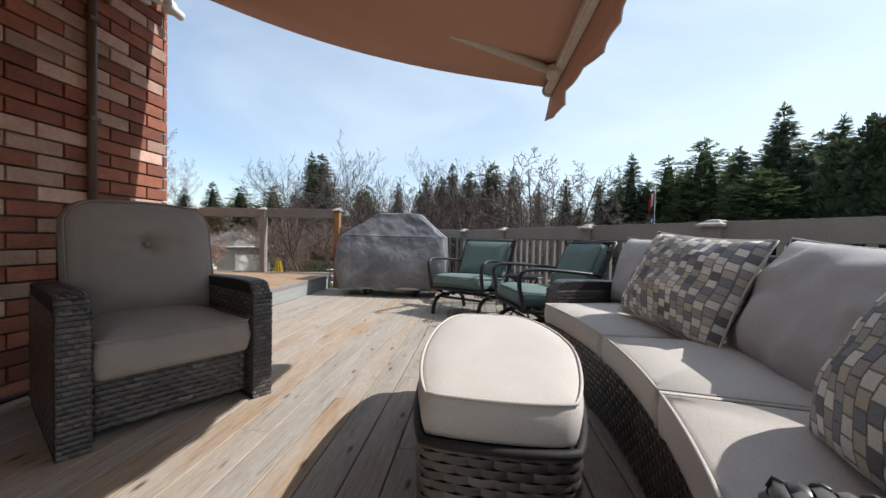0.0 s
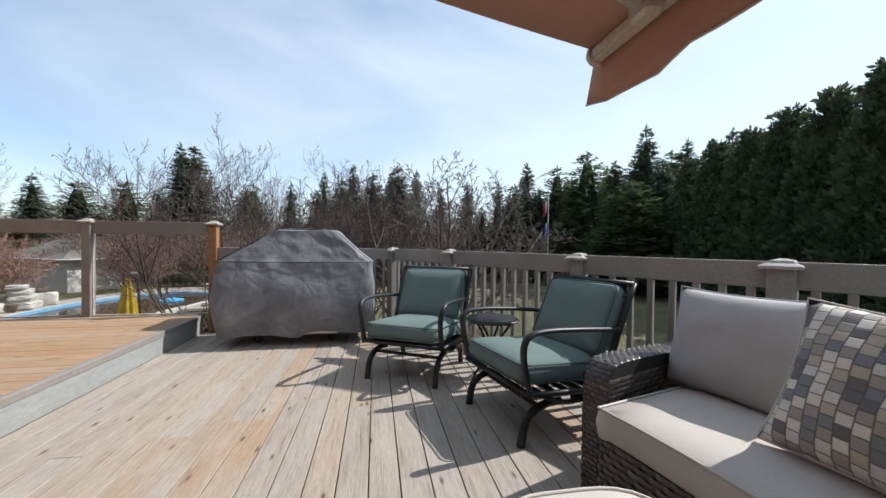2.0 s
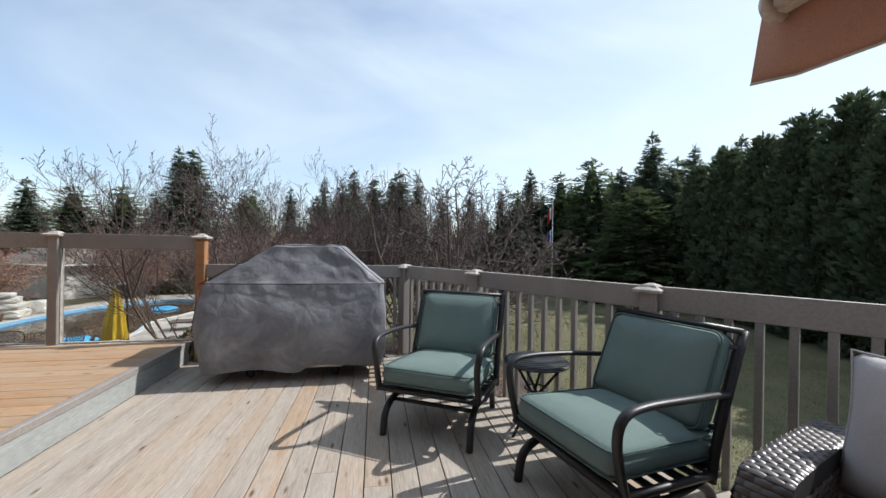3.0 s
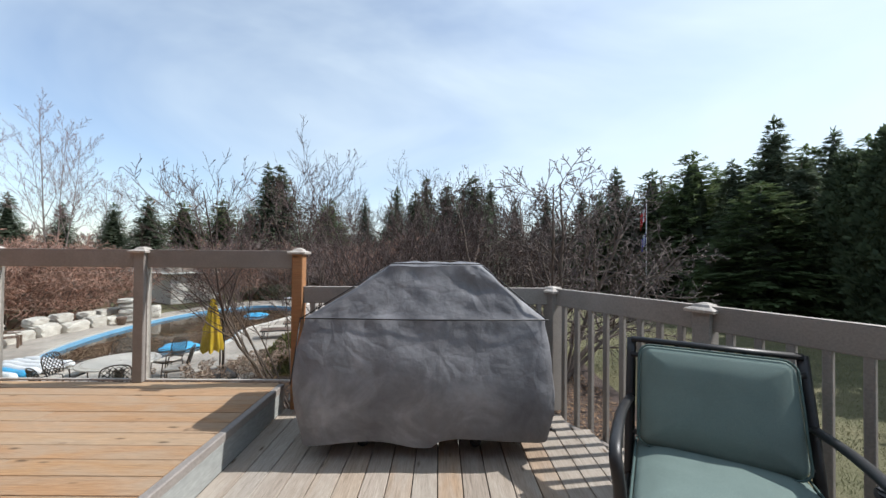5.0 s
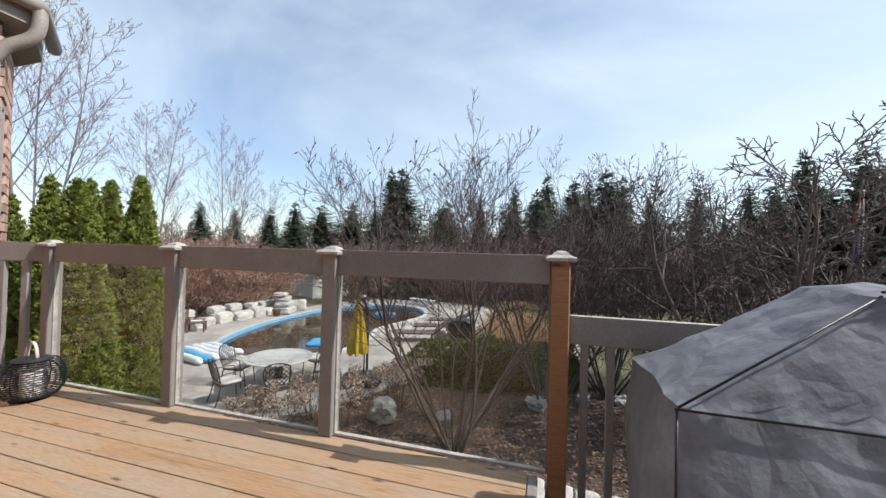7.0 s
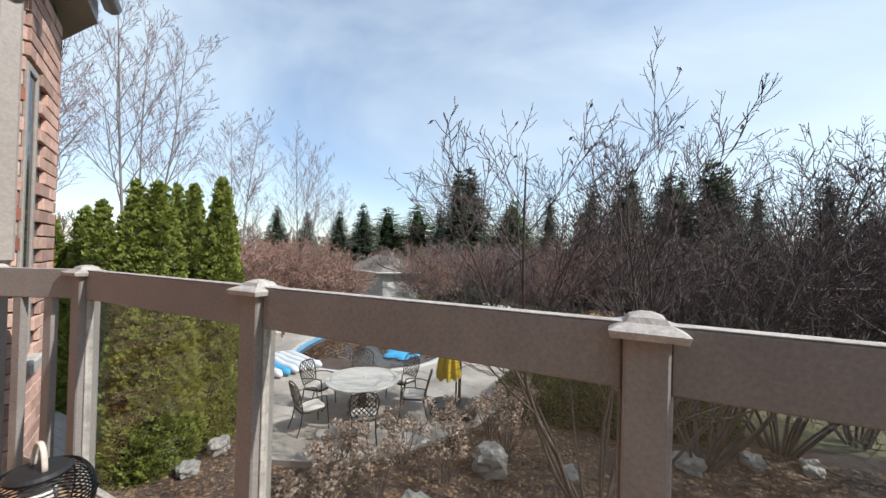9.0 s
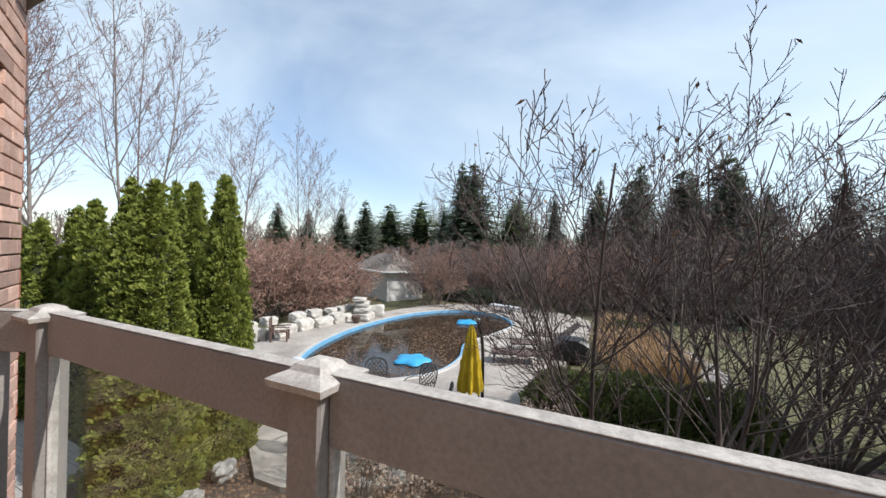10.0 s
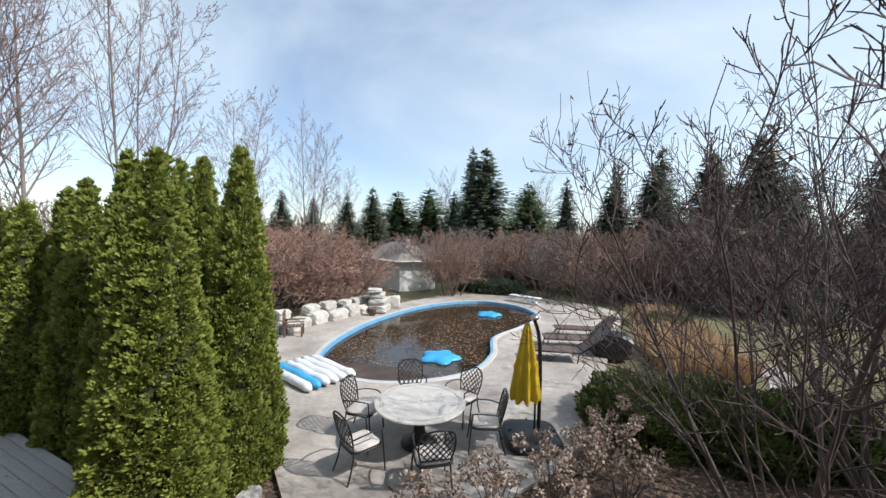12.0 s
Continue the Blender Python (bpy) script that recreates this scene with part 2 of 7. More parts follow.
COVER = cover_mat()
STEEL = surface("brushed_steel", (0.55, 0.54, 0.52), (0.42, 0.41, 0.40), 4, 0.32, metal=1.0, fine=90, relief=0.05, stretch=(1, 30, 30))
RUBBER = surface("black_rubber", (0.02, 0.02, 0.02), (0.014, 0.014, 0.014), 9, 0.8)
AWNING = surface("terracotta_awning_fabric", (0.50, 0.285, 0.20), (0.46, 0.255, 0.18), 2.0, 0.9, fine=260, relief=0.12, spec=0.1)
CONCRETE = surface("stained_concrete", (0.44, 0.395, 0.345), (0.235, 0.207, 0.18), 0.9, 0.85, fine=9, relief=0.2, space="Object")
MULCH = surface("bark_mulch", (0.115, 0.082, 0.066), (0.045, 0.033, 0.028), 2.3, 0.95, fine=26, relief=1.0, dist=0.04)
LAWN = surface("early_spring_lawn", (0.175, 0.155, 0.082), (0.085, 0.09, 0.04), 0.5, 0.95, fine=16, relief=0.9, dist=0.05)
STONE = surface("pale_limestone", (0.58, 0.55, 0.49), (0.36, 0.335, 0.295), 3.5, 0.9, fine=22, relief=0.8, rnd=0.15, dist=0.02)
BOULDER = surface("grey_granite_boulder", (0.40, 0.38, 0.35), (0.24, 0.225, 0.205), 4, 0.9, fine=30, relief=0.7, rnd=0.15, dist=0.02)
BARK = surface("grey_brown_bark", (0.21, 0.165, 0.135), (0.11, 0.085, 0.07), 7, 0.9, fine=45, relief=0.6, stretch=(1, 1, 0.3))
BARK_PALE = surface("pale_maple_bark", (0.25, 0.21, 0.185), (0.16, 0.13, 0.115), 5, 0.9, fine=45, relief=0.5, stretch=(1, 1, 0.3))
TWIG = island_tint("bare_twigs", [(0.135, 0.102, 0.09), (0.085, 0.066, 0.06), (0.20, 0.158, 0.138)], 0.8)
BARK_DARK = surface("dark_shrub_bark", (0.13, 0.10, 0.082), (0.06, 0.046, 0.038), 7, 0.9, fine=45, relief=0.6, stretch=(1, 1, 0.3))
TWIG_DARK = island_tint("dark_red_brown_twigs", [(0.082, 0.052, 0.046), (0.05, 0.036, 0.034), (0.12, 0.085, 0.075)], 0.7)
TWIG_PALE = island_tint("pinkish_bare_twigs", [(0.20, 0.132, 0.125), (0.15, 0.10, 0.098), (0.24, 0.165, 0.15)], 0.8)
TWIG_RED = island_tint("russet_bare_twigs", [(0.31, 0.165, 0.115), (0.25, 0.155, 0.12), (0.34, 0.195, 0.14), (0.22, 0.165, 0.14)], 0.8)
TWIG_GREY = island_tint("grey_bare_twigs", [(0.27, 0.215, 0.195), (0.20, 0.155, 0.14), (0.33, 0.275, 0.25)], 0.8)
NEEDLE = island_tint("dark_spruce_needles", [(0.10, 0.135, 0.085), (0.145, 0.18, 0.12), (0.18, 0.21, 0.135), (0.12, 0.15, 0.11)], 0.75, sub=0.45)
NEEDLE_PINE = island_tint("pine_needles", [(0.085, 0.125, 0.055), (0.12, 0.165, 0.07), (0.15, 0.185, 0.085)], 0.75, sub=0.45)
NEEDLE_BLUE = island_tint("grey_green_needles", [(0.14, 0.16, 0.125), (0.11, 0.13, 0.10), (0.18, 0.19, 0.15)], 0.75, sub=0.45)
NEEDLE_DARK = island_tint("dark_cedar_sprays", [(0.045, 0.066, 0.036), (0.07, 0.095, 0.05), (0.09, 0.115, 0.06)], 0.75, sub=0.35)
# dim green that stands for the shade deep inside a conifer crown
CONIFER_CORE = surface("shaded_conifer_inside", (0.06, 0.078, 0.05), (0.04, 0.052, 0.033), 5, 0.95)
CEDAR_LEAF = island_tint("arborvitae_sprays", [(0.105, 0.14, 0.026), (0.17, 0.205, 0.036), (0.225, 0.25, 0.044), (0.15, 0.18, 0.032), (0.28, 0.285, 0.058)], 0.65, sub=0.15)
# near-black green: shade between the sprays, put into the core's colour
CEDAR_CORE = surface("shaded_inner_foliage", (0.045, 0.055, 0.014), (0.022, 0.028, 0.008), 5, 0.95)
YEW = island_tint("yew_foliage", [(0.105, 0.125, 0.034), (0.075, 0.098, 0.028), (0.15, 0.16, 0.046)], 0.7, sub=0.25)
DRY_GRASS = island_tint("dry_straw_grass", [(0.50, 0.34, 0.19), (0.42, 0.28, 0.15), (0.58, 0.42, 0.26)], 0.85)
LAWN_BLADE = island_tint("lawn_blades", [(0.22, 0.20, 0.10), (0.13, 0.145, 0.055), (0.30, 0.255, 0.15), (0.11, 0.13, 0.048)], 0.85)
DRY_BLOOM = island_tint("dry_brown_blooms", [(0.30, 0.20, 0.145), (0.46, 0.36, 0.28), (0.21, 0.13, 0.095), (0.54, 0.45, 0.36)], 0.9)
LEAF_LITTER = island_tint("fallen_leaves", [(0.19, 0.11, 0.065), (0.11, 0.065, 0.042), (0.28, 0.185, 0.11), (0.06, 0.042, 0.03)], 0.85)
GRAVEL = island_tint("pale_gravel", [(0.48, 0.45, 0.42), (0.34, 0.31, 0.29), (0.6, 0.57, 0.53)], 0.9)
LINER = surface("pale_blue_liner", (0.18, 0.42, 0.62), (0.13, 0.33, 0.52), 3, 0.5, fine=30, relief=0.1)
COPING = surface("pale_pool_coping", (0.54, 0.51, 0.46), (0.42, 0.40, 0.365), 3, 0.6, fine=30, relief=0.1)
BLUE = surface("bright_blue_vinyl", (0.05, 0.36, 0.62), (0.04, 0.30, 0.55), 3, 0.4, fine=30, relief=0.1)
WHITE_VINYL = surface("white_vinyl", (0.74, 0.75, 0.76), (0.64, 0.65, 0.67), 4, 0.45, fine=30, relief=0.12)
YELLOW = surface("yellow_canvas", (0.62, 0.43, 0.022), (0.50, 0.335, 0.015), 5, 0.85, fine=90, relief=0.25)
TABLE_TOP = surface("cast_stone_table_top", (0.56, 0.53, 0.48), (0.42, 0.395, 0.36), 5, 0.7, fine=60, relief=0.2)
SIDING = surface("white_brick_siding", (0.66, 0.64, 0.59), (0.55, 0.53, 0.49), 3, 0.85, fine=12, relief=0.3)
PLANK_GREY = wood("grey_platform_boards", [(0.33, 0.31, 0.29), (0.38, 0.36, 0.335), (0.30, 0.285, 0.265)], 0.5, dirt=(0.34, 0.32, 0.30))
FLAG_RED = surface("red_flag_cloth", (0.55, 0.03, 0.03), (0.45, 0.025, 0.025), 6, 0.8)
FLAG_BLUE = surface("blue_flag_cloth", (0.03, 0.05, 0.35), (0.025, 0.04, 0.28), 6, 0.8)
CANDLE = surface("ivory_candle_wax", (0.75, 0.72, 0.65), (0.7, 0.66, 0.6), 5, 0.5)


def glass_mat():
    m = bpy.data.materials.new("clear_glass_panel")
    m.use_nodes = True
    n, l = m.node_tree.nodes, m.node_tree.links
    n.clear()
    tr, gl, mx = n.new("ShaderNodeBsdfTransparent"), n.new("ShaderNodeBsdfGlossy"), n.new("ShaderNodeMixShader")
    tr.inputs["Color"].default_value = (0.965, 0.98, 0.97, 1)
    gl.inputs["Roughness"].default_value = 0.02
    lw, pw, ad = n.new("ShaderNodeLayerWeight"), n.new("ShaderNodeMath"), n.new("ShaderNodeMath")
    lw.inputs["Blend"].default_value = 0.5
    pw.operation, pw.inputs[1].default_value = "POWER", 4.0
    ad.operation, ad.inputs[1].default_value, ad.inputs[2].default_value = "MULTIPLY_ADD", 0.14, 0.035
    l.new(lw.outputs["Facing"], pw.inputs[0])
    l.new(pw.outputs[0], ad.inputs[0])
    l.new(ad.outputs[0], mx.inputs[0])
    l.new(tr.outputs[0], mx.inputs[1])
    l.new(gl.outputs[0], mx.inputs[2])
    o = n.new("ShaderNodeOutputMaterial")
    l.new(mx.outputs[0], o.inputs["Surface"])
    return m


GLASS = glass_mat()


def pool_water():
    m, n, l, b = shader("murky_pool_water", 0.06, 0, 0.5)
    v = coords(n, l, (1, 1, 1))
    r = ramp(n, [(0.35, (0.018, 0.014, 0.009)), (0.7, (0.050, 0.034, 0.020))])
    l.new(noise_tex(n, l, v, 0.7, 6, 0.65, 0.5), r.inputs["Fac"])
    l.new(r.outputs["Color"], b.inputs["Base Color"])
    bump(n, l, b, noise_tex(n, l, v, 5, 3), 0.05, 0.02)
    return m


WATER = pool_water()


def window_glass():
    m, n, l, b = shader("dark_window_glass", 0.04, 0, 0.6)
    b.inputs["Base Color"].default_value = (0.03, 0.035, 0.04, 1)
    return m


WIN_GLASS = window_glass()

# ---- building tools ----
def mesh_of(name, verts, faces, material, smooth=False):
    me = bpy.data.meshes.new(name)
    me.from_pydata([tuple(v) for v in verts], [], faces)
    me.materials.append(material)
    if smooth:
        me.polygons.foreach_set("use_smooth", [True] * len(me.polygons))
    me.update()
    return me


def part(name, bm, material, parent=None, label="", smooth=False, kind=""):
    """Links a bmesh as one mesh object under a thing or part."""
    me = bpy.data.meshes.new(name)
    bm.to_mesh(me)
    bm.free()
    me.materials.append(material)
    if smooth:
        me.polygons.foreach_set("use_smooth", [True] * len(me.polygons))
    ob = new(name, me)
    if parent is not None:
        ob.parent = parent
    if label:
        ob["label"] = label
    if kind:
        ob["kind"] = kind
    return ob


def piece(name, me, parent, m=None, label="", kind=""):
    ob = new(name, me)
    ob.parent = parent
    if m is not None:
        ob.matrix_basis = m
    if label:
        ob["label"] = label
    if kind:
        ob["kind"] = kind
    return ob


def thing(name, label, category, group="", m=None, kind=""):
    e = new(name)
    e.empty_display_size = 0.1
    if m is not None:
        e.matrix_basis = m
    return tagged(e, label, category, group, kind)


def box(bm, lo, hi, bevel=0.0, m=None, seg=1):
    vs = [bm.verts.new((x, y, z)) for x in (lo[0], hi[0]) for y in (lo[1], hi[1]) for z in (lo[2], hi[2])]
    fs = [bm.faces.new([vs[i] for i in f]) for f in ((0, 1, 3, 2), (4, 6, 7, 5), (0, 4, 5, 1), (2, 3, 7, 6), (0, 2, 6, 4), (1, 5, 7, 3))]
    if bevel:
        es = list({e for f in fs for e in f.edges})
        out = bmesh.ops.bevel(bm, geom=es, offset=bevel, segments=seg, affect="EDGES")
        vs = list({v for f in out["faces"] for v in f.verts} | {v for v in vs if v.is_valid})
    if m is not None:
        for v in vs:
            v.co = m @ v.co
    return vs


def box_part(name, lo, hi, material, parent, bevel=0.0, label="", m=None, seg=1):
    bm = bmesh.new()
    box(bm, lo, hi, bevel, m, seg)
    return part(name, bm, material, parent, label, smooth=False)


def tube(bm, pts, radii, sides=8, flat=1.0, closed=False):
    """A swept tube through pts; radii a number or one for each point; flat squeezes the section's height."""
    pts = [Vector(p) for p in pts]
    n = len(pts)
    if isinstance(radii, (int, float)):
        radii = [radii] * n
    rings, side = [], None
    for i, p in enumerate(pts):
        a, b = (pts[i - 1] if i or closed else p), (pts[(i + 1) % n] if i < n - 1 or closed else p)
        d = (b - a).normalized() if (b - a).length > 1e-9 else Vector((0, 0, 1))
        if side is None:
            side = d.cross(Vector((0, 0, 1)))
            if side.length < 1e-3:
                side = Vector((1, 0, 0))
        side = (side - d * side.dot(d)).normalized()
        up = side.cross(d)
        rings.append([bm.verts.new(p + radii[i] * (side * math.cos(k * math.tau / sides) + up * flat * math.sin(k * math.tau / sides))) for k in range(sides)])
    for i in range(n if closed else n - 1):
        r, q = rings[i], rings[(i + 1) % n]
        for k in range(sides):
            bm.faces.new((r[k], r[(k + 1) % sides], q[(k + 1) % sides], q[k]))
    if not closed:
        bm.faces.new(rings[0][::-1])
        bm.faces.new(rings[-1])


def tube_part(name, pts, radii, material, parent, sides=8, flat=1.0, label="", closed=False):
    bm = bmesh.new()
    tube(bm, pts, radii, sides, flat, closed)
    return part(name, bm, material, parent, label, smooth=True)


def lathe(bm, profile, sides=24, centre=(0, 0, 0)):
    """Turned shape from (radius, z) pairs."""
    c = Vector(centre)
    rings = [[bm.verts.new(c + Vector((r * math.cos(k * math.tau / sides), r * math.sin(k * math.tau / sides), z))) for k in range(sides)] for r, z in profile]
    for a, b in zip(rings, rings[1:]):
        for k in range(sides):
            bm.faces.new((a[k], a[(k + 1) % sides], b[(k + 1) % sides], b[k]))
    bm.faces.new(rings[0][::-1])
    bm.faces.new(rings[-1])


def spline(pts, steps=6, closed=False):
    """Catmull-Rom through the points."""
    pts = [Vector(p).to_3d() for p in pts]
    n, out = len(pts), []
    for i in range(n if closed else n - 1):
        if closed:
            p0, p1, p2, p3 = (pts[(i + k - 1) % n] for k in range(4))
        else:
            p0, p1, p2, p3 = pts[max(i - 1, 0)], pts[i], pts[i + 1], pts[min(i + 2, n - 1)]
        for s in range(steps):
            t = s / steps
            out.append(0.5 * (2 * p1 + (p2 - p0) * t + (2 * p0 - 5 * p1 + 4 * p2 - p3) * t * t + (3 * p1 - p0 - 3 * p2 + p3) * t ** 3))
    if not closed:
        out.append(pts[-1])
    return out


def slab(bm, outline, z0, z1, r=0.03, puff=0.02, rings=5, sag=0.0):
    """A stuffed cushion over an outline (x, y), with rounded edges and a crowned top."""
    o = [Vector((p[0], p[1], 0)) for p in outline]
    n = len(o)
    c = sum(o, Vector()) / n
    inward = []
    for i in range(n):
        t = (o[(i + 1) % n] - o[i - 1]).normalized()
        k = Vector((-t.y, t.x, 0))
        inward.append(k if k.dot(c - o[i]) > 0 else -k)
    levels = [(r, z0), (r * 0.3, z0 + r * 0.3), (0, z0 + r)]
    levels += [(-puff * 0.45, (z0 + z1) / 2), (0, z1 - r), (r * 0.3, z1 - r * 0.3), (r, z1)]
    loops = [[bm.verts.new(p + k * off + Vector((0, 0, z))) for p, k in zip(o, inward)] for off, z in levels]
    base = [p + k * r for p, k in zip(o, inward)]
    for j in range(1, rings + 1):
        f = j / (rings + 1)
        loops.append([bm.verts.new(p.lerp(c, f) + Vector((0, 0, z1 + puff * (1 - (1 - f) ** 5) + 0.0025 * noise.noise(p.lerp(c, f) * 9)))) for p in base])
    for a, b in zip(loops, loops[1:]):
        for i in range(n):
            bm.faces.new((a[i], a[(i + 1) % n], b[(i + 1) % n], b[i]))
    top = bm.verts.new(c + Vector((0, 0, z1 + puff)))
    for i in range(n):
        bm.faces.new((loops[-1][i], loops[-1][(i + 1) % n], top))
    bm.faces.new(loops[0][::-1])


def rounded_rect(w, d, r, n=4, x=0, y=0, fine=5):
    """Corners rounded, sides cut fine."""
    pts = []
    for cx, cy, a in ((w / 2 - r, d / 2 - r, 0), (-w / 2 + r, d / 2 - r, 90), (-w / 2 + r, -d / 2 + r, 180), (w / 2 - r, -d / 2 + r, 270)):
        for k in range(n + 1):
            t = radians(a + 90 * k / n)
            pts.append((x + cx + r * math.cos(t), y + cy + r * math.sin(t)))
    out = []
    for i, p in enumerate(pts):
        q = pts[(i + 1) % len(pts)]
        out.append(p)
        if math.dist(p, q) > 3 * r:
            out += [(p[0] + (q[0] - p[0]) * k / fine, p[1] + (q[1] - p[1]) * k / fine) for k in range(1, fine)]
    return out


def pillow(bm, w, h, t, n=14, wrinkle=0.012, seed=0):
    """A stuffed pillow in the x-z plane, its seam round the rim, corners drawn out."""
    def sheet(sign):
        g = []
        for i in range(n + 1):
            row = []
            for j in range(n + 1):
                u, v = 2 * i / n - 1, 2 * j / n - 1
                f = max(0.0, (1 - abs(u) ** 2.6)) ** 0.55 * max(0.0, (1 - abs(v) ** 2.6)) ** 0.55
                pinch = 1 - 0.07 * (1 - abs(v) ** 2) * (abs(u) ** 3)
                pinch2 = 1 - 0.07 * (1 - abs(u) ** 2) * (abs(v) ** 3)
                y = sign * t / 2 * f
                y += wrinkle * f * noise.noise(Vector((u * 2.1 + seed, v * 2.1, sign * 3.0)))
                y += wrinkle * 0.6 * f * noise.noise(Vector((u * 5 + seed, v * 3.0, sign * 5.0)))
                row.append((u * w / 2 * pinch, y, v * h / 2 * pinch2))
            g.append(row)
        return g
    front, back = sheet(-1), sheet(1)
    vf = [[bm.verts.new(p) for p in r] for r in front]
    vb = [[vf[i][j] if i in (0, n) or j in (0, n) else bm.verts.new(back[i][j]) for j in range(n + 1)] for i in range(n + 1)]
    for i in range(n):
        for j in range(n):
            bm.faces.new((vf[i][j], vf[i + 1][j], vf[i + 1][j + 1], vf[i][j + 1]))
            bm.faces.new((vb[i][j], vb[i][j + 1], vb[i + 1][j + 1], vb[i + 1][j]))


def pillow_rim(w, h, n=14):
    pts = []
    for i in range(4 * n):
        s, k = divmod(i, n)
        a = 2 * k / n - 1
        u, v = ((a, -1), (1, a), (-a, 1), (-1, -a))[s]
        p1 = 1 - 0.07 * (1 - abs(v) ** 2) * (abs(u) ** 3)
        p2 = 1 - 0.07 * (1 - abs(u) ** 2) * (abs(v) ** 3)
        pts.append((u * w / 2 * p1, 0, v * h / 2 * p2))
    return pts


def weave(name, f, nu, nv, material, parent, lift=0.0095, label=""):
    """Flat strands woven over uprights: f(u, v) gives place and normal over a panel, u along, v up."""
    verts, faces = [], []
    for j in range(nv):
        for i in range(-1, nu):
            a = i + (0.5 if j % 2 else 0.0)
            u0, u1 = max(a - 0.12, 0) / nu, min(a + 1.12, nu) / nu
            if u1 <= u0:
                continue
            b0, k = len(verts), 5
            for s in range(k):
                u = u0 + (u1 - u0) * s / (k - 1)
                h = lift * math.sin(math.pi * s / (k - 1)) - 0.001
                for q, dv, e in ((0, 0.06, -0.001), (1, 0.5, 0.0035), (2, 0.94, -0.001)):
                    p, nn = f(u, (j + dv) / nv)
                    verts.append(Vector(p) + Vector(nn) * (h + e))
            for s in range(k - 1):
                for q in range(2):
                    c = b0 + s * 3 + q
                    faces.append((c, c + 3, c + 4, c + 1))
    ob = piece(name, mesh_of(name, verts, faces, material, smooth=True), parent, label=label, kind="stuff")
    return ob


def flat_panel(o, du, dv):
    o, du, dv = Vector(o), Vector(du), Vector(dv)
    nn = du.cross(dv).normalized()
    return lambda u, v: (o + du * u + dv * v, nn)


def board_mesh(length, width, thick, material, edge=0.006):
    """A plank along local x from 0, its top at z 0, with eased edges."""
    w, e = width / 2, edge
    prof = [(-w, -thick), (w, -thick), (w, -e), (w - e, 0), (-w + e, 0), (-w, -e)]
    verts = [(0, y, z) for y, z in prof] + [(length, y, z) for y, z in prof]
    faces = [(i, (i + 1) % 6, (i + 1) % 6 + 6, i + 6)[::-1] for i in range(6)] + [tuple(range(6)), tuple(range(11, 5, -1))]
    return mesh_of("board", verts, faces, material)


def rock_mesh(name, sx, sy, sz, material, seed, rough=0.16, boxy=0.5):
    bm = bmesh.new()
    bmesh.ops.create_icosphere(bm, subdivisions=3, radius=1)
    for v in bm.verts:
        d = v.co.normalized()
        cube = d / max(abs(d.x), abs(d.y), abs(d.z))
        p = d.lerp(cube, boxy)
        p *= 1 + rough * noise.noise(d * 1.7 + Vector((seed * 7.3, 0, 0))) + rough * 0.45 * noise.noise(d * 4.5 + Vector((0, seed * 3.1, 0)))
        v.co = Vector((p.x * sx / 2, p.y * sy / 2, (p.z + 0.85) * sz / 2))
    me = bpy.data.meshes.new(name)
    bm.to_mesh(me)
    bm.free()
    me.materials.append(material)
    me.polygons.foreach_set("use_smooth", [boxy < 0.5] * len(me.polygons))
    return me

# ---- ground, patio, pool ----
GROUND, PATIO, UP = -2.02, -1.88, 0.22
bm = bmesh.new()
N = 60
grid = [[bm.verts.new((-400 + 800 * i / N, -400 + 800 * j / N, GROUND)) for j in range(N + 1)] for i in range(N + 1)]
for i in range(N):
    for j in range(N):
        bm.faces.new((grid[i][j], grid[i + 1][j], grid[i + 1][j + 1], grid[i][j + 1]))
ground = tagged(part("ground", bm, LAWN), "patchy early spring lawn running to the tree line", "lawn", kind="structure")

POOL = spline([(-12.55, 13.6), (-11.4, 12.95), (-9.9, 13.15), (-8.6, 14.5), (-8.45, 16.2), (-8.95, 18.1), (-8.5, 20.2), (-8.3, 22.4), (-9.6, 24.3), (-11.9, 24.6), (-13.6, 22.3), (-14.0, 18.6), (-13.5, 15.6)], 6, True)
PATIO_EDGE = spline([(-9.75, 9.75), (-8.7, 9.1), (-7.4, 9.55), (-6.4, 10.6), (-5.7, 12.2), (-5.4, 14.5), (-5.3, 18), (-4.9, 22), (-5.4, 26), (-9, 27.6), (-13.6, 26.4), (-15.2, 22), (-15.4, 17), (-15.2, 13.5), (-13.5, 11.2), (-11.2, 10.2)], 5, True)


def sheet_with_hole(bm, outer, inner, z):
    """A flat ring between two outlines, matched by angle round the hole's middle."""
    c = sum(inner, Vector()) / len(inner)

    def cast(loop, a):
        d = Vector((math.cos(a), math.sin(a), 0))
        best = 0
        for p, q in zip(loop, loop[1:] + loop[:1]):
            e, w = q - p, p - c
            den = d.x * -e.y + d.y * e.x
            if abs(den) < 1e-9:
                continue
            t, s = (w.x * -e.y + w.y * e.x) / den, (d.x * w.y - d.y * w.x) / den
            if -1e-6 <= s <= 1 + 1e-6 and t > best:
                best = t
        return c + d * best
    n = 120
    ia, oa = [cast(inner, math.tau * k / n) for k in range(n)], [cast(outer, math.tau * k / n) for k in range(n)]
    rows = [[bm.verts.new((*i.lerp(o, f).xy, z)) for i, o in zip(ia, oa)] for f in (0, 0.33, 0.66, 1)]
    rows.insert(0, [bm.verts.new((v.co.x, v.co.y, z - 0.13)) for v in rows[0]])
    rows.append([bm.verts.new((v.co.x, v.co.y, z - 0.2)) for v in rows[-1]])
    for a, b in zip(rows, rows[1:]):
        for k in range(n):
            bm.faces.new((a[k], b[k], b[(k + 1) % n], a[(k + 1) % n]))


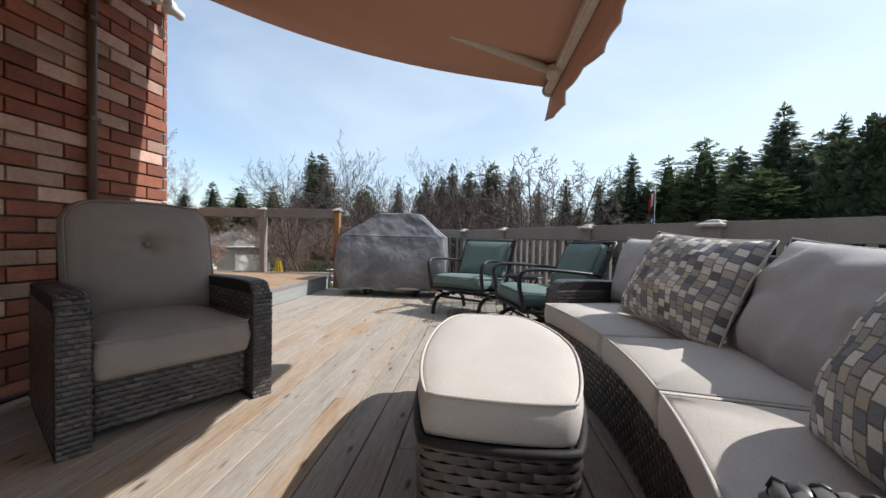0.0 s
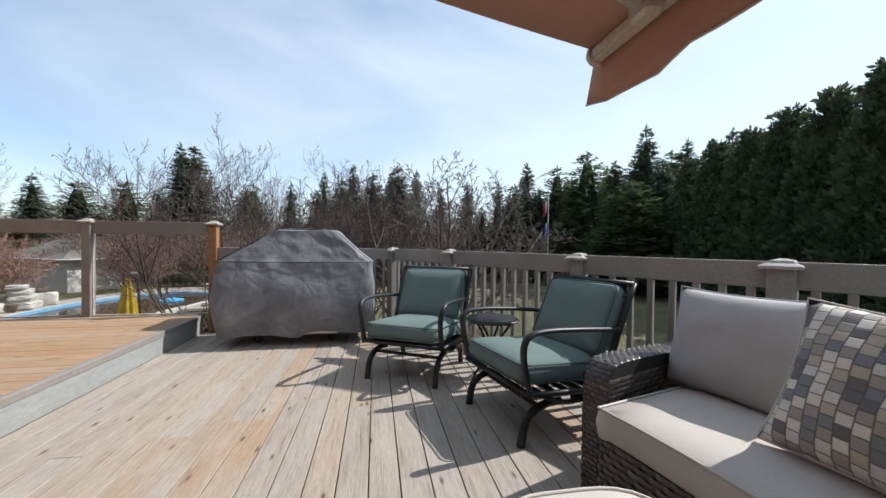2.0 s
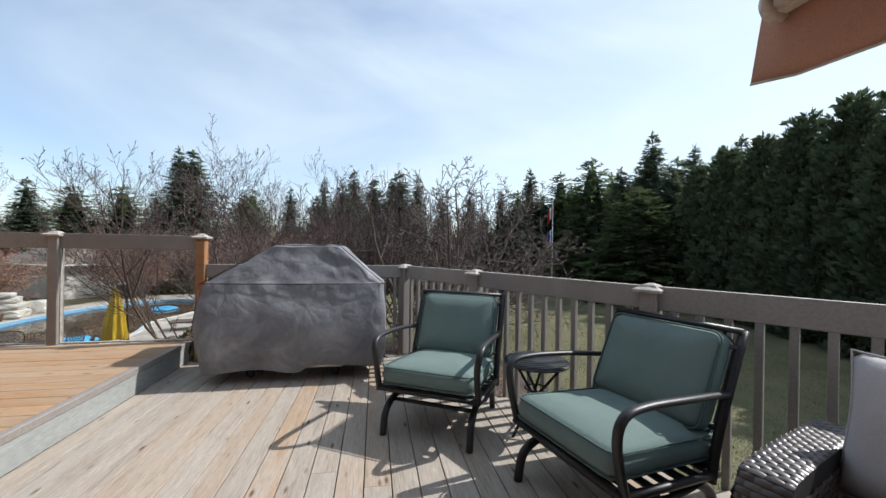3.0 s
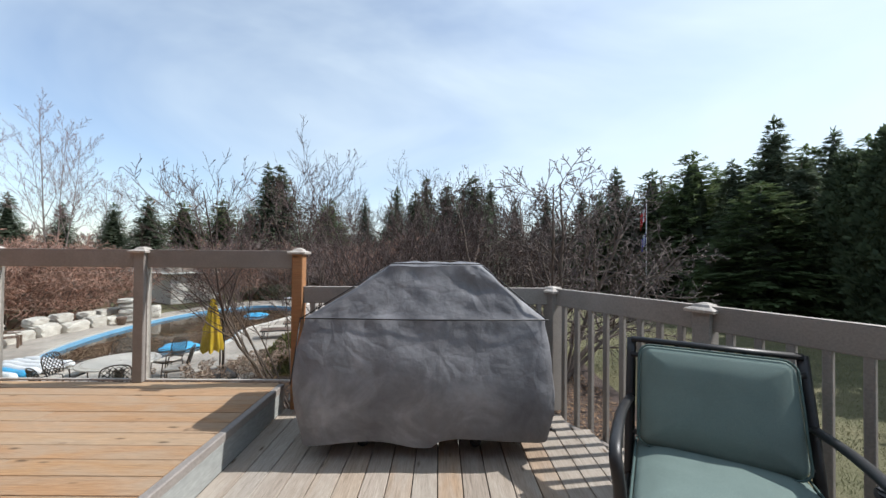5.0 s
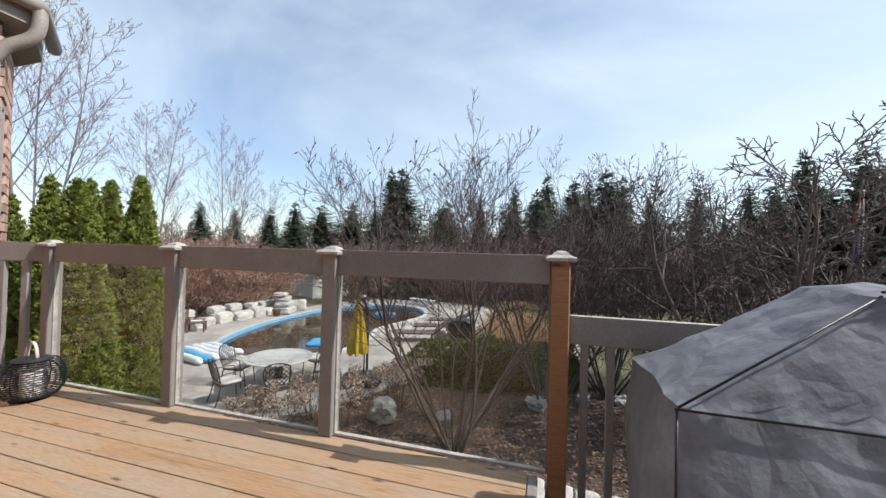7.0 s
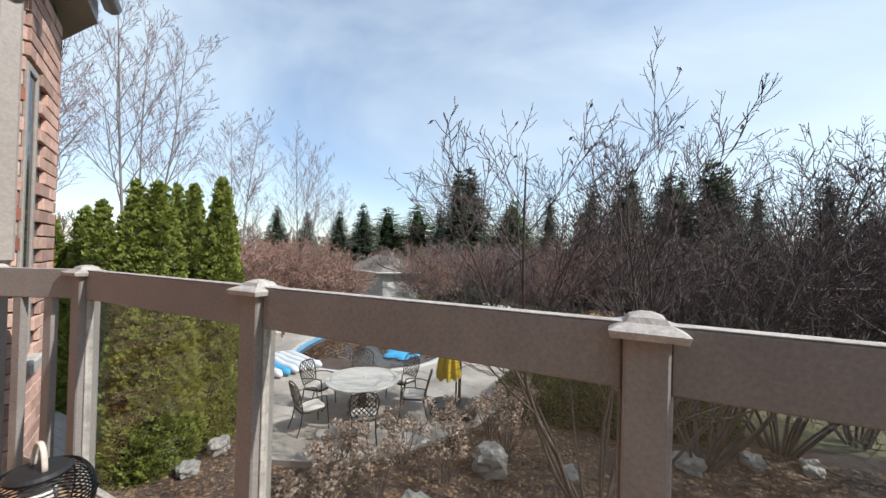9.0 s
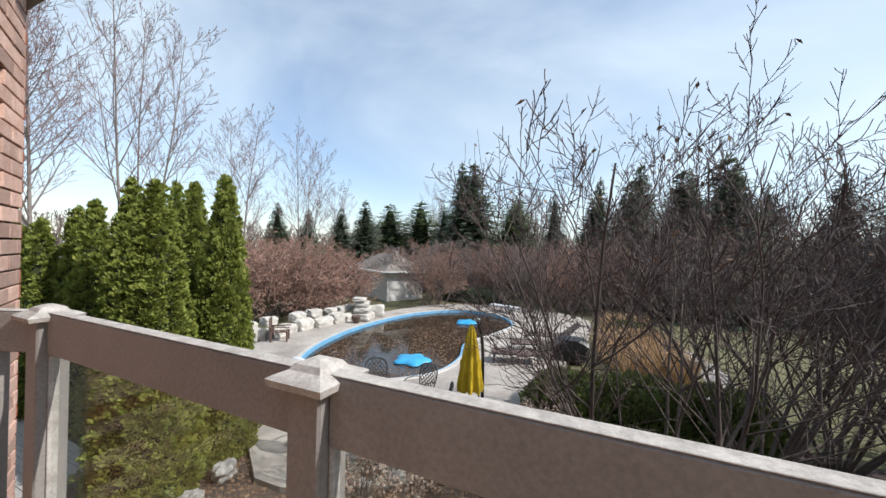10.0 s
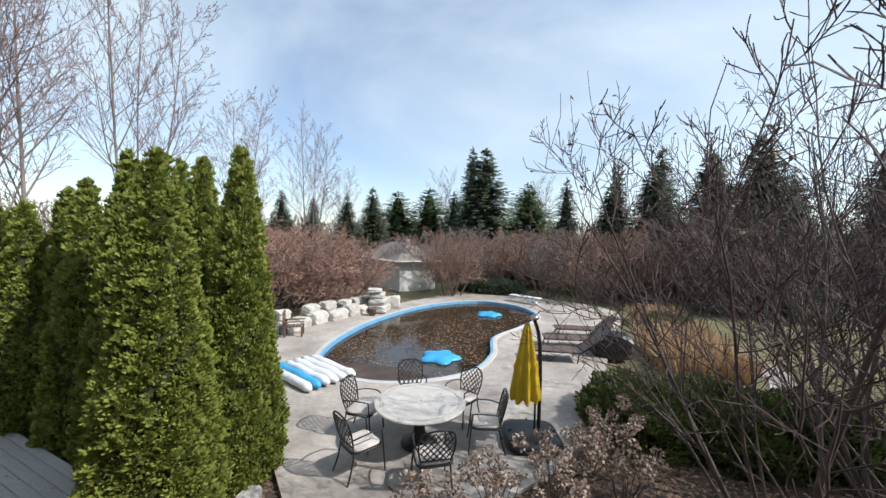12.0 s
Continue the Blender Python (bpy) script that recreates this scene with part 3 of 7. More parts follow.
bm = bmesh.new()
sheet_with_hole(bm, PATIO_EDGE, POOL, PATIO)
tagged(part("pavement_patio", bm, CONCRETE), "mottled stamped concrete patio round the pool", "patio", kind="structure")

pool = thing("swimming_pool", "opened freeform pool with murky leaf-strewn water", "pool", kind="structure")
bm = bmesh.new()
bm.faces.new([bm.verts.new((p.x, p.y, GROUND + 0.03)) for p in POOL])
part("water", bm, WATER, pool, "dark brown murky water")
bm = bmesh.new()
cen = sum(POOL, Vector()) / len(POOL)


def ring(bm, loop, offs, zs, closed=True):
    n = len(loop)
    nor = []
    for i in range(n):
        t = (loop[(i + 1) % n] - loop[i - 1]).normalized()
        k = Vector((t.y, -t.x, 0))
        nor.append(k)
    rows = [[bm.verts.new((p.x + k.x * o, p.y + k.y * o, z)) for p, k in zip(loop, nor)] for o, z in zip(offs, zs)]
    for a, b in zip(rows, rows[1:]):
        for i in range(n):
            bm.faces.new((a[i], a[(i + 1) % n], b[(i + 1) % n], b[i]))


ring(bm, POOL, (-0.02, -0.02, 0.06), (GROUND + 0.01, PATIO + 0.012, PATIO + 0.012))
part("liner", bm, LINER, pool, "pale blue vinyl liner band", smooth=False)
bm = bmesh.new()
ring(bm, POOL, (0.05, 0.05, 0.17, 0.19), (PATIO + 0.008, PATIO + 0.035, PATIO + 0.03, PATIO + 0.002))
part("coping", bm, COPING, pool, "pale rounded coping")

# garden bed between the deck and the patio
bm = bmesh.new()
n1, n2 = 70, 40
rows = []
for i in range(n1 + 1):
    row = []
    for j in range(n2 + 1):
        x, y = -12.4 + 16.4 * i / n1, 4.2 + 10.6 * j / n2
        edge = min(1.0, max(0.0, min(x + 12.4, 4.0 - x, 14.8 - y) / 0.8))
        z = GROUND - 0.05 + edge * (0.11 + 0.05 * noise.noise(Vector((x * 0.6, y * 0.6, 0))) + 0.025 * noise.noise(Vector((x * 2.4, y * 2.4, 3))))
        row.append(bm.verts.new((x, y, z)))
    rows.append(row)
for i in range(n1):
    for j in range(n2):
        bm.faces.new((rows[i][j], rows[i + 1][j], rows[i + 1][j + 1], rows[i][j + 1]))
tagged(part("ground_bed", bm, MULCH, smooth=True), "dark bark-mulch planting bed below the deck", "garden bed", kind="structure")

# ---- decks ----
DIAG0, DIAG1 = Vector((0.225, 5.97)), Vector((2.1, 2.56))
DIAG = (DIAG1 - DIAG0).normalized()
low = thing("floor", "weathered grey-tan cedar deck boards", "deck", kind="structure")
upper = thing("floor_upper", "raised orange cedar deck one step up", "deck", m=pose(0, 0, UP), kind="structure")


def lower_end(x):
    return 5.93 if x < 0.2 else 5.97 + (x - 0.225) / DIAG.x * DIAG.y - 0.04


rng = random.Random(4)
P = 0.146
x, k = -2.0, 0
while x < 4.3:
    y0, y1 = -3.2, lower_end(x + P / 2)
    if x < -1.95:
        y0 = 2.5
    cut = rng.uniform(0.8, 3.9)
    cut = cut if y0 + 0.5 < cut < y1 - 0.4 else None
    for a, b in ((y0, cut - 0.0015), (cut + 0.0015, y1)) if cut else ((y0, y1),):
        if b - a > 0.1:
            piece("board", board_mesh(b - a, P - 0.0055, 0.036, WOOD_LOW, 0.0025), low, pose(x, a, rng.uniform(-0.0015, 0.001), 0, 0, 90))
    x += P
y = 5.86
while y > 2.4:
    left = -6.7 if y > 5.0 else -6.5
    cut = rng.uniform(-5.4, -3.0)
    for a, b in ((left, cut - 0.0015), (cut + 0.0015, -2.115)):
        piece("board", board_mesh(b - a, P - 0.005, 0.036, WOOD_UP, 0.0025), upper, pose(a, y, rng.uniform(-0.001, 0.001)))
    y -= P
piece("edge_board", board_mesh(3.45, 0.05, 0.05, PAINT), upper, pose(-2.088, 2.45, 0.002, 0, 0, 90), "dark painted nosing along the step")
box_part("step_riser", (-2.105, 2.45, -UP), (-2.068, 5.88, -0.052), GREY_STAIN, upper, 0.003, "grey-green stained riser board")
box_part("rim_joist", (-6.6, 5.935, -0.28), (-2.1, 5.985, -0.04), PAINT, upper, 0.004)
box_part("rim_joist", (-2.06, 5.94, -0.26), (0.2, 5.985, -0.037), PAINT, low, 0.004)
ang = math.degrees(math.atan2(DIAG.y, DIAG.x))
box_part("rim_joist", (0, -0.02, -0.26), (8.2, 0.025, -0.037), PAINT, low, 0.004, m=pose(0.19, 5.94, 0, 0, 0, ang))
# near-black sheets added below the boards: the dark under a deck as colour
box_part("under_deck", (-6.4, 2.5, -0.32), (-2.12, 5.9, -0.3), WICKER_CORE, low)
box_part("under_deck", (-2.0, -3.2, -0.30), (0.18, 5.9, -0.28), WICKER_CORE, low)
for sx, sy in ((-5.9, 5.9), (-3.3, 5.9), (-1.95, 5.9), (0.2, 5.85), (1.45, 3.5), (2.8, 1.1)):
    box_part("support_post", (sx - 0.07, sy - 0.07, GROUND), (sx + 0.07, sy + 0.07, -0.27), PAINT, low, 0.005)


# ---- railings ----
def post_cap(parent, x, y, z, rz=0, material=None, w=0.15):
    bm = bmesh.new()
    prof = [(w / 2, -0.028), (w / 2 + 0.004, -0.012), (w / 2 - 0.006, -0.006), (w / 2 - 0.03, 0.004), (w / 2 - 0.038, 0.016), (0.012, 0.026)]
    rings = [[bm.verts.new((sx * r, sy * r, zz)) for sx, sy in ((-1, -1), (1, -1), (1, 1), (-1, 1))] for r, zz in prof]
    for a, b in zip(rings, rings[1:]):
        for i in range(4):
            bm.faces.new((a[i], a[(i + 1) % 4], b[(i + 1) % 4], b[i]))
    bm.faces.new(rings[0][::-1])
    bm.faces.new(rings[-1])
    ob = part("cap", bm, material or PAINT_WORN, parent, "weathered pyramid post cap")
    ob.matrix_basis = pose(x, y, z - 0.026, 0, 0, rz)
    return ob


def rail_post(parent, x, y, z0, z1, rz=0, material=None, w=0.092):
    ob = box_part("post", (-w / 2, -w / 2, z0), (w / 2, w / 2, z1 - 0.05), material or PAINT, parent, 0.006)
    ob.matrix_basis = pose(x, y, 0, 0, 0, rz)
    post_cap(parent, x, y, z1, rz, w=w + 0.055)
    return ob


def rail_beam(parent, a, b, top, tall, gap=0.047):
    a, b = Vector(a), Vector(b)
    d = b - a
    ob = box_part("top_rail", (gap, -0.021, -tall), (d.length - gap, 0.021, 0), PAINT, parent, 0.005)
    ob.matrix_basis = pose(a.x, a.y, top, 0, 0, math.degrees(math.atan2(d.y, d.x)))
    ob2 = box_part("rail_top_edge", (gap, -0.0205, 0.0), (d.length - gap, 0.0205, 0.003), PAINT_WORN, ob, 0.001, "paint worn off the upper edge")
    return ob


ZP = [(-5.905, 5.95), (-4.585, 5.95), (-3.31, 5.95), (-1.972, 5.953)]
glass_rail = thing("railing", "taupe painted deck railing with clear glass panels", "railing")
for i, (x, y) in enumerate(ZP[:3]):
    rail_post(glass_rail, x, y, UP + 0.001, 1.372, rz=0)
rail_post(glass_rail, *ZP[3], 0.002, 1.372, material=CEDAR_POST)
for a, b in zip(ZP, ZP[1:]):
    rail_beam(glass_rail, a, b, 1.345, 0.15)
    box_part("glass_panel", (a[0] + 0.055, 5.947, UP + 0.022), (b[0] - 0.055, 5.953, 1.2), GLASS, glass_rail, label="clear glass panel").visible_shadow = False
    for xx in (a[0] + 0.046, b[0] - 0.054):
        box_part("glass_stop", (xx, 5.935, UP + 0.004), (xx + 0.0085, 5.965, 1.194), PAINT_WORN if xx == a[0] + 0.046 else PAINT, glass_rail, 0.002, "pale strip holding the glass")
    box_part("bottom_channel", (a[0] + 0.055, 5.935, UP + 0.004), (b[0] - 0.055, 5.965, UP + 0.02), PAINT_WORN, glass_rail, 0.002)
YP = (-6.385, 5.72)
rail_post(glass_rail, *YP, UP + 0.001, 1.372, rz=21, w=0.12)
rail_beam(glass_rail, YP, ZP[0], 1.345, 0.15)

low_rail = thing("railing", "taupe painted wooden deck railing with square balusters", "railing")
LP = [Vector(ZP[3]), DIAG0, Vector((0.81, 4.94)), Vector((1.53, 3.56)), DIAG1]
for k in (1.5, 3.1, 4.6):
    LP.append(DIAG1 + DIAG * k)
bal = bmesh.new()
box(bal, (-0.018, -0.018, -0.12), (0.018, 0.018, 0.935), 0.004)
BAL = bpy.data.meshes.new("baluster")
bal.to_mesh(BAL)
bal.free()
BAL.materials.append(PAINT)
for i, p in enumerate(LP[1:]):
    rail_post(low_rail, p.x, p.y, 0.001, 1.06, rz=ang, w=0.115 if i in (0, 3) else 0.1)
for a, b in zip(LP, LP[1:]):
    rail_beam(low_rail, a, b, 1.04, 0.14)
    d = b - a
    n = max(2, round(d.length / 0.125))
    for j in range(1, n):
        q = a + d * (j / n)
        piece("baluster", BAL, low_rail, pose(q.x, q.y, 0, 0, 0, math.degrees(math.atan2(d.y, d.x))))
d = Vector(ZP[0]) - Vector(YP)
for s in (0.36, 0.66):
    q = Vector(YP) + d * s
    ob = box_part("baluster", (-0.025, -0.018, UP - 0.1), (0.025, 0.018, 1.2), PAINT, glass_rail, 0.004)
    ob.matrix_basis = pose(q.x, q.y, 0, 0, 0, 21)

# ---- house ----
BL, BH, BD = 0.267, 0.0865, 0.09
bmb = bmesh.new()
box(bmb, (0, 0, 0), (BL - 0.011, 0.03, BH - 0.011), 0.0025)
BRICK_ME = bpy.data.meshes.new("brick")
bmb.to_mesh(BRICK_ME)
bmb.free()
BRICK_ME.materials.append(BRICK)
BRICK_ME2 = BRICK_ME.copy()
BRICK_ME2.materials[0] = BRICK_PALE
bmb = bmesh.new()
box(bmb, (0, 0, 0), (BL / 2 - 0.011, 0.03, BH - 0.011), 0.0025)
HALF_ME = bpy.data.meshes.new("brick")
bmb.to_mesh(HALF_ME)
bmb.free()
HALF_ME.materials.append(BRICK)
HALF_ME2 = HALF_ME.copy()
HALF_ME2.materials[0] = BRICK_PALE
BRICK_JOINED = island_tint("brick_courses", [(0.22, 0.08, 0.05), (0.34, 0.13, 0.08), (0.17, 0.07, 0.05), (0.38, 0.2, 0.14)], 0.88)


def brick_face(wall, origin, along, length, z0, z1, near, holes=(), joint=0.03, pale=0.18, seed=1):
    """Courses over a wall face: single bricks where s lies in near, the rest joined. along: unit vector; bricks stand proud of the mortar."""
    r = random.Random(seed)
    rz = math.degrees(math.atan2(along[1], along[0]))
    far_bm = bmesh.new()
    m0 = pose(origin[0], origin[1], 0, 0, 0, rz)
    k, z = 0, z0
    while z < z1 - BH * 0.5:
        s = -BL / 2 if k % 2 else 0.0
        while s < length - 0.02:
            a, b = max(s, 0), min(s + BL, length)
            if length - b < 0.06:
                b = length
            if b - a > 0.05 and not any(h[0] < b - 0.03 and h[1] > a + 0.03 and h[2] < z + BH - 0.02 and h[3] > z + 0.02 for h in holes):
                proud = r.uniform(-0.0025, 0.0025)
                if near[0] <= (a + b) / 2 <= near[1]:
                    full = b - a > BL * 0.9
                    light = r.random() < pale
                    ob = piece("brick", (BRICK_ME2 if light else BRICK_ME) if full else (HALF_ME2 if light else HALF_ME), wall, m0 @ pose(a, -0.022 + proud, z))
                    if not full:
                        ob.scale.x = (b - a - 0.011) / (BL / 2 - 0.011)
                else:
                    box(far_bm, (a, -0.022 + proud, z), (b - 0.011, 0.008, z + BH - 0.011), 0, m0)
            s += BL
        z += BH
        k += 1
    part("brick_courses", far_bm, BRICK_JOINED, wall, kind="stuff")


WX, WY, WTOP = -1.98, 2.44, 2.72
wall_main = thing("wall_main", "red clay brick house wall beside the deck", "wall", kind="structure")
box_part("wall_core", (WX - 0.3, -4.0, -2.0), (WX - 0.008, WY - 0.008, 3.6), MORTAR, wall_main)
box_part("wall_core", (-6.6, 2.14, -2.0), (WX - 0.31, WY - 0.008, 3.6), MORTAR, wall_main)
# the face looking +x: courses run from the corner towards -y
brick_face(wall_main, (WX, -4.0), (0, 1), WY + 4.0, 0.0, 3.4, (5.15, 99), seed=3, pale=0.25)
brick_face(wall_main, (WX, WY), (-1, 0), 4.5, 0.0, 3.4, (99, 100), seed=5)
box_part("flashing", (WX - 0.004, -4.0, 0.002), (WX + 0.028, WY, 0.022), PIPE, wall_main, 0.002, "dark strip at the foot of the wall")

# bay of the house at the far end of the raised deck
C1, C2 = Vector((-6.48, 5.86)), Vector((-7.13, 6.20))
bay = thing("wall_bay", "sunlit buff and red brick bay of the house", "wall", kind="structure")
dv = (C2 - C1).normalized()
bm = bmesh.new()
poly = [(C1.x - 0.008, 2.4), (C1.x - 0.008, C1.y), (C2.x - 0.01, C2.y - 0.008), (-9.5, C2.y - 0.008), (-9.5, 2.4)]
lo = [bm.verts.new((x, y, GROUND)) for x, y in poly]
hi = [bm.verts.new((x, y, 3.195)) for x, y in poly]
bm.faces.new(lo)
bm.faces.new(hi[::-1])
for i in range(5):
    bm.faces.new((lo[i], hi[i], hi[(i + 1) % 5], lo[(i + 1) % 5]))
part("wall_core", bm, MORTAR, bay)
flen = (C2 - C1).length
brick_face(bay, (C1.x, 2.4), (0, 1), C1.y - 2.4, UP, 3.12, (1.9, 9), seed=8, pale=0.85)
brick_face(bay, C1, dv, flen, GROUND, 3.12, (-1, 9), holes=((0.0, 0.25, 0.78, 2.55),), seed=9, pale=1.0)
brick_face(bay, C2, (-1, 0), 2.4, GROUND, 3.12, (99, 100), seed=10)
win = thing("window_1", "narrow taupe-framed bay window in the brick", "window", kind="structure", m=pose(C1.x, C1.y, 0, 0, 0, math.degrees(math.atan2(dv.y, dv.x))))
for lo_, hi_ in (((0.01, -0.012, 0.79), (0.05, 0.03, 2.54)), ((0.21, -0.012, 0.79), (0.25, 0.03, 2.54)), ((0.05, -0.012, 2.49), (0.21, 0.03, 2.54)), ((0.05, -0.012, 0.79), (0.21, 0.03, 0.84))):
    box_part("window_frame", lo_, hi_, TRIM, win, 0.006)
box_part("pane", (0.05, 0.0, 0.84), (0.21, 0.008, 2.49), WIN_GLASS, win)
box_part("window_sill", (0.0, -0.07, 0.70), (0.29, 0.02, 0.775), STONE, win, 0.01, "pale stone sill")
eave = thing("trim_eave", "taupe soffit, fascia and gutter over the brick bay", "eaves", kind="structure")
bm = bmesh.new()
out = [(C1.x + 0.16, 2.4), (C1.x + 0.16, C1.y + 0.10), (C2.x + 0.06, C2.y + 0.20), (-9.6, C2.y + 0.20), (-9.6, 2.4)]
for z0_, z1_ in ((3.20, 3.38),):
    lo = [bm.verts.new((x, y, z0_)) for x, y in out]
    hi = [bm.verts.new((x, y, z1_)) for x, y in out]
    bm.faces.new(lo)
    bm.faces.new(hi[::-1])
    for i in range(5):
        bm.faces.new((lo[i], hi[i], hi[(i + 1) % 5], lo[(i + 1) % 5]))
part("soffit", bm, TRIM, eave)
bm = bmesh.new()
lo = [bm.verts.new((x, y, 3.381)) for x, y in out]
hi = [bm.verts.new((-8.2 + (x + 8.2) * 0.3, 4 + (y - 4) * 0.3, 4.6)) for x, y in out]
bm.faces.new(hi[::-1])
for i in range(5):
    bm.faces.new((lo[i], hi[i], hi[(i + 1) % 5], lo[(i + 1) % 5]))
part("roof", bm, ASPHALT, eave)
tube_part("gutter", [(C1.x + 0.22, 2.4, 3.36), (C1.x + 0.22, C1.y + 0.14, 3.36), (C2.x + 0.10, C2.y + 0.27, 3.36)], 0.062, TRIM, eave, 8)
spout = thing("downspout", "taupe metal downspout with an elbow below the gutter", "downspout")
tube_part("elbow", spline([(C1.x + 0.22, C1.y + 0.12, 3.34), (C1.x + 0.22, C1.y + 0.12, 3.2), (C1.x + 0.19, C1.y + 0.09, 3.08), (C1.x + 0.10, C1.y - 0.02, 2.96), (C1.x + 0.055, C1.y - 0.08, 2.84)], 5), 0.05, TRIM, spout, 10)
box_part("pipe", (C1.x + 0.005, C1.y - 0.13, 1.37), (C1.x + 0.075, C1.y - 0.03, 2.88), TRIM, spout, 0.012)
sconce = thing("wall_lamp", "black rectangular outdoor wall lamp on the brick", "wall lamp")
box_part("backplate", (C1.x + 0.001, C1.y - 0.42, 1.72), (C1.x + 0.03, C1.y - 0.26, 2.12), BLACK_METAL, sconce, 0.004)
box_part("housing", (C1.x + 0.03, C1.y - 0.40, 1.75), (C1.x + 0.13, C1.y - 0.28, 2.09), BLACK_METAL, sconce, 0.006)

# main wall: roof edge, pipe, floodlight
roof_main = thing("trim_roof", "house eaves above the awning", "eaves", kind="structure")
box_part("soffit", (-6.6, -4.0, 3.41), (WX + 0.35, WY + 0.35, 3.55), TRIM, roof_main, 0.01)
pipe = thing("downspout", "slim brown downpipe fixed to the brick wall", "downspout")
tube_part("pipe", [(WX + 0.045, 1.87, 0.03), (WX + 0.045, 1.87, 3.4)], 0.024, PIPE, pipe, 10)
for z in (0.9, 1.55, 2.15):
    box_part("bracket", (WX + 0.002, 1.835, z), (WX + 0.075, 1.905, z + 0.025), PIPE, pipe, 0.003)

# ---- awning ----
AX0, AX1, AY0, AY1, AZ0, AZ1 = WX + 0.1, 0.885, -2.6, 2.37, 2.72, 1.915
awning = thing("awning", "open retractable awning in terracotta fabric on cream arms", "awning")
bm = bmesh.new()
nx, ny = 26, 20


def awn_pt(u, v):
    x, y = AX0 + (AX1 - AX0) * u, AY1 + (AY0 - AY1) * v
    z = AZ0 + (AZ1 - AZ0) * u - 0.13 * math.sin(math.pi * u) - 0.012 * math.sin(v * 31) * math.sin(math.pi * u)
    return Vector((x, y - 0.03 * math.sin(math.pi * u) * (1 - v), z))


g = [[bm.verts.new(awn_pt(i / nx, j / ny)) for j in range(ny + 1)] for i in range(nx + 1)]
for i in range(nx):
    for j in range(ny):
        bm.faces.new((g[i][j], g[i + 1][j], g[i + 1][j + 1], g[i][j + 1]))
cloth = part("canopy", bm, AWNING, awning, "terracotta canvas", smooth=True)
sol = cloth.modifiers.new("thickness", "SOLIDIFY")
sol.thickness = 0.003
bm = bmesh.new()
rowsv, hem = [], []
for i in range(61):
    y = AY1 + 0.06 + (AY0 - AY1 - 0.06) * i / 60
    wv = 0.02 * math.sin(i * 0.7) + 0.012 * math.sin(i * 1.9)
    low_z = 0.22 + 0.012 * math.sin(i * 0.55)
    curl = math.exp(-(AY1 + 0.06 - y) / 0.28)
    hem.append((AX1 + 0.03 + wv + 0.02 - 0.06 * curl, y, AZ1 + 0.02 - low_z))
    rowsv.append([bm.verts.new((AX1 + 0.03 + wv * k * k + (0.02 - 0.06 * curl) * k, y, AZ1 + 0.02 - low_z * k)) for k in (0, 0.25, 0.5, 0.75, 1.0)])
for a, b in zip(rowsv, rowsv[1:]):
    for k in range(4):
        bm.faces.new((a[k], a[k + 1], b[k + 1], b[k]))
val = part("valance", bm, AWNING, awning, "hanging terracotta valance", smooth=True)
sol = val.modifiers.new("thickness", "SOLIDIFY")
sol.thickness = 0.003
tube_part("hem", hem, 0.004, CREAM, awning, 5)
box_part("front_bar", (AX1 - 0.03, AY0, AZ1 - 0.045), (AX1 + 0.025, AY1, AZ1 + 0.012), CREAM, awning, 0.012, seg=2)
bm = bmesh.new()
lathe(bm, [(0.0, -0.012), (0.04, -0.012), (0.046, 0.0), (0.04, 0.014), (0.012, 0.02)], 16)
cap = part("end_cap", bm, CREAM, awning, smooth=True)
cap.matrix_basis = pose(AX1, AY1 + 0.004, AZ1 - 0.016, -90, 0, 0)
tube_part("arm", [(AX1 - 0.03, AY1 - 0.32, AZ1 - 0.035), (-0.45, 1.72, 2.22), (-1.86, 1.30, 2.62)], 0.026, CREAM, awning, 10)
box_part("arm_joint", (AX1 - 0.07, AY1 - 0.37, AZ1 - 0.065), (AX1 - 0.0, AY1 - 0.27, AZ1 - 0.005), CREAM, awning, 0.012)
tube_part("arm", [(AX1 - 0.03, AY0 + 0.32, AZ1 - 0.035), (-0.45, AY0 + 0.6, 2.28), (-1.86, AY0 + 1.5, 2.66)], 0.026, CREAM, awning, 10)
box_part("cassette", (WX + 0.005, AY0, 2.66), (WX + 0.14, AY1 - 0.02, 2.80), CREAM, awning, 0.03, seg=3)
flood = thing("floodlight", "white twin-head floodlight at the corner of the wall", "floodlight")
box_part("mount", (WX + 0.005, WY - 0.30, 2.50), (WX + 0.05, WY - 0.16, 2.60), WHITE, flood, 0.01)
for yy, zz in ((WY - 0.24, 2.56), (WY - 0.05, 2.53)):
    bm = bmesh.new()
    lathe(bm, [(0.02, -0.07), (0.032, -0.055), (0.034, -0.01), (0.052, 0.02), (0.058, 0.055), (0.05, 0.058)], 16)
    ob = part("lamp_head", bm, WHITE, flood, smooth=True)
    ob.matrix_basis = pose(WX + 0.12, yy, zz, 55, 0, -60)
    tube_part("neck", [(WX + 0.04, WY - 0.22, 2.55), (WX + 0.11, yy, zz)], 0.012, WHITE, flood, 8)

# ---- wicker armchair ----
chair = thing("armchair", "dark wicker armchair by the wall, its cushions coloured darker for shade", "armchair", m=pose(-1.274, 1.609, 0, 0, 0, 58) @ Matrix.Diagonal((0.885, 1, 1, 1)))
# local: faces -y, width along x
W, D = 0.90, 0.86


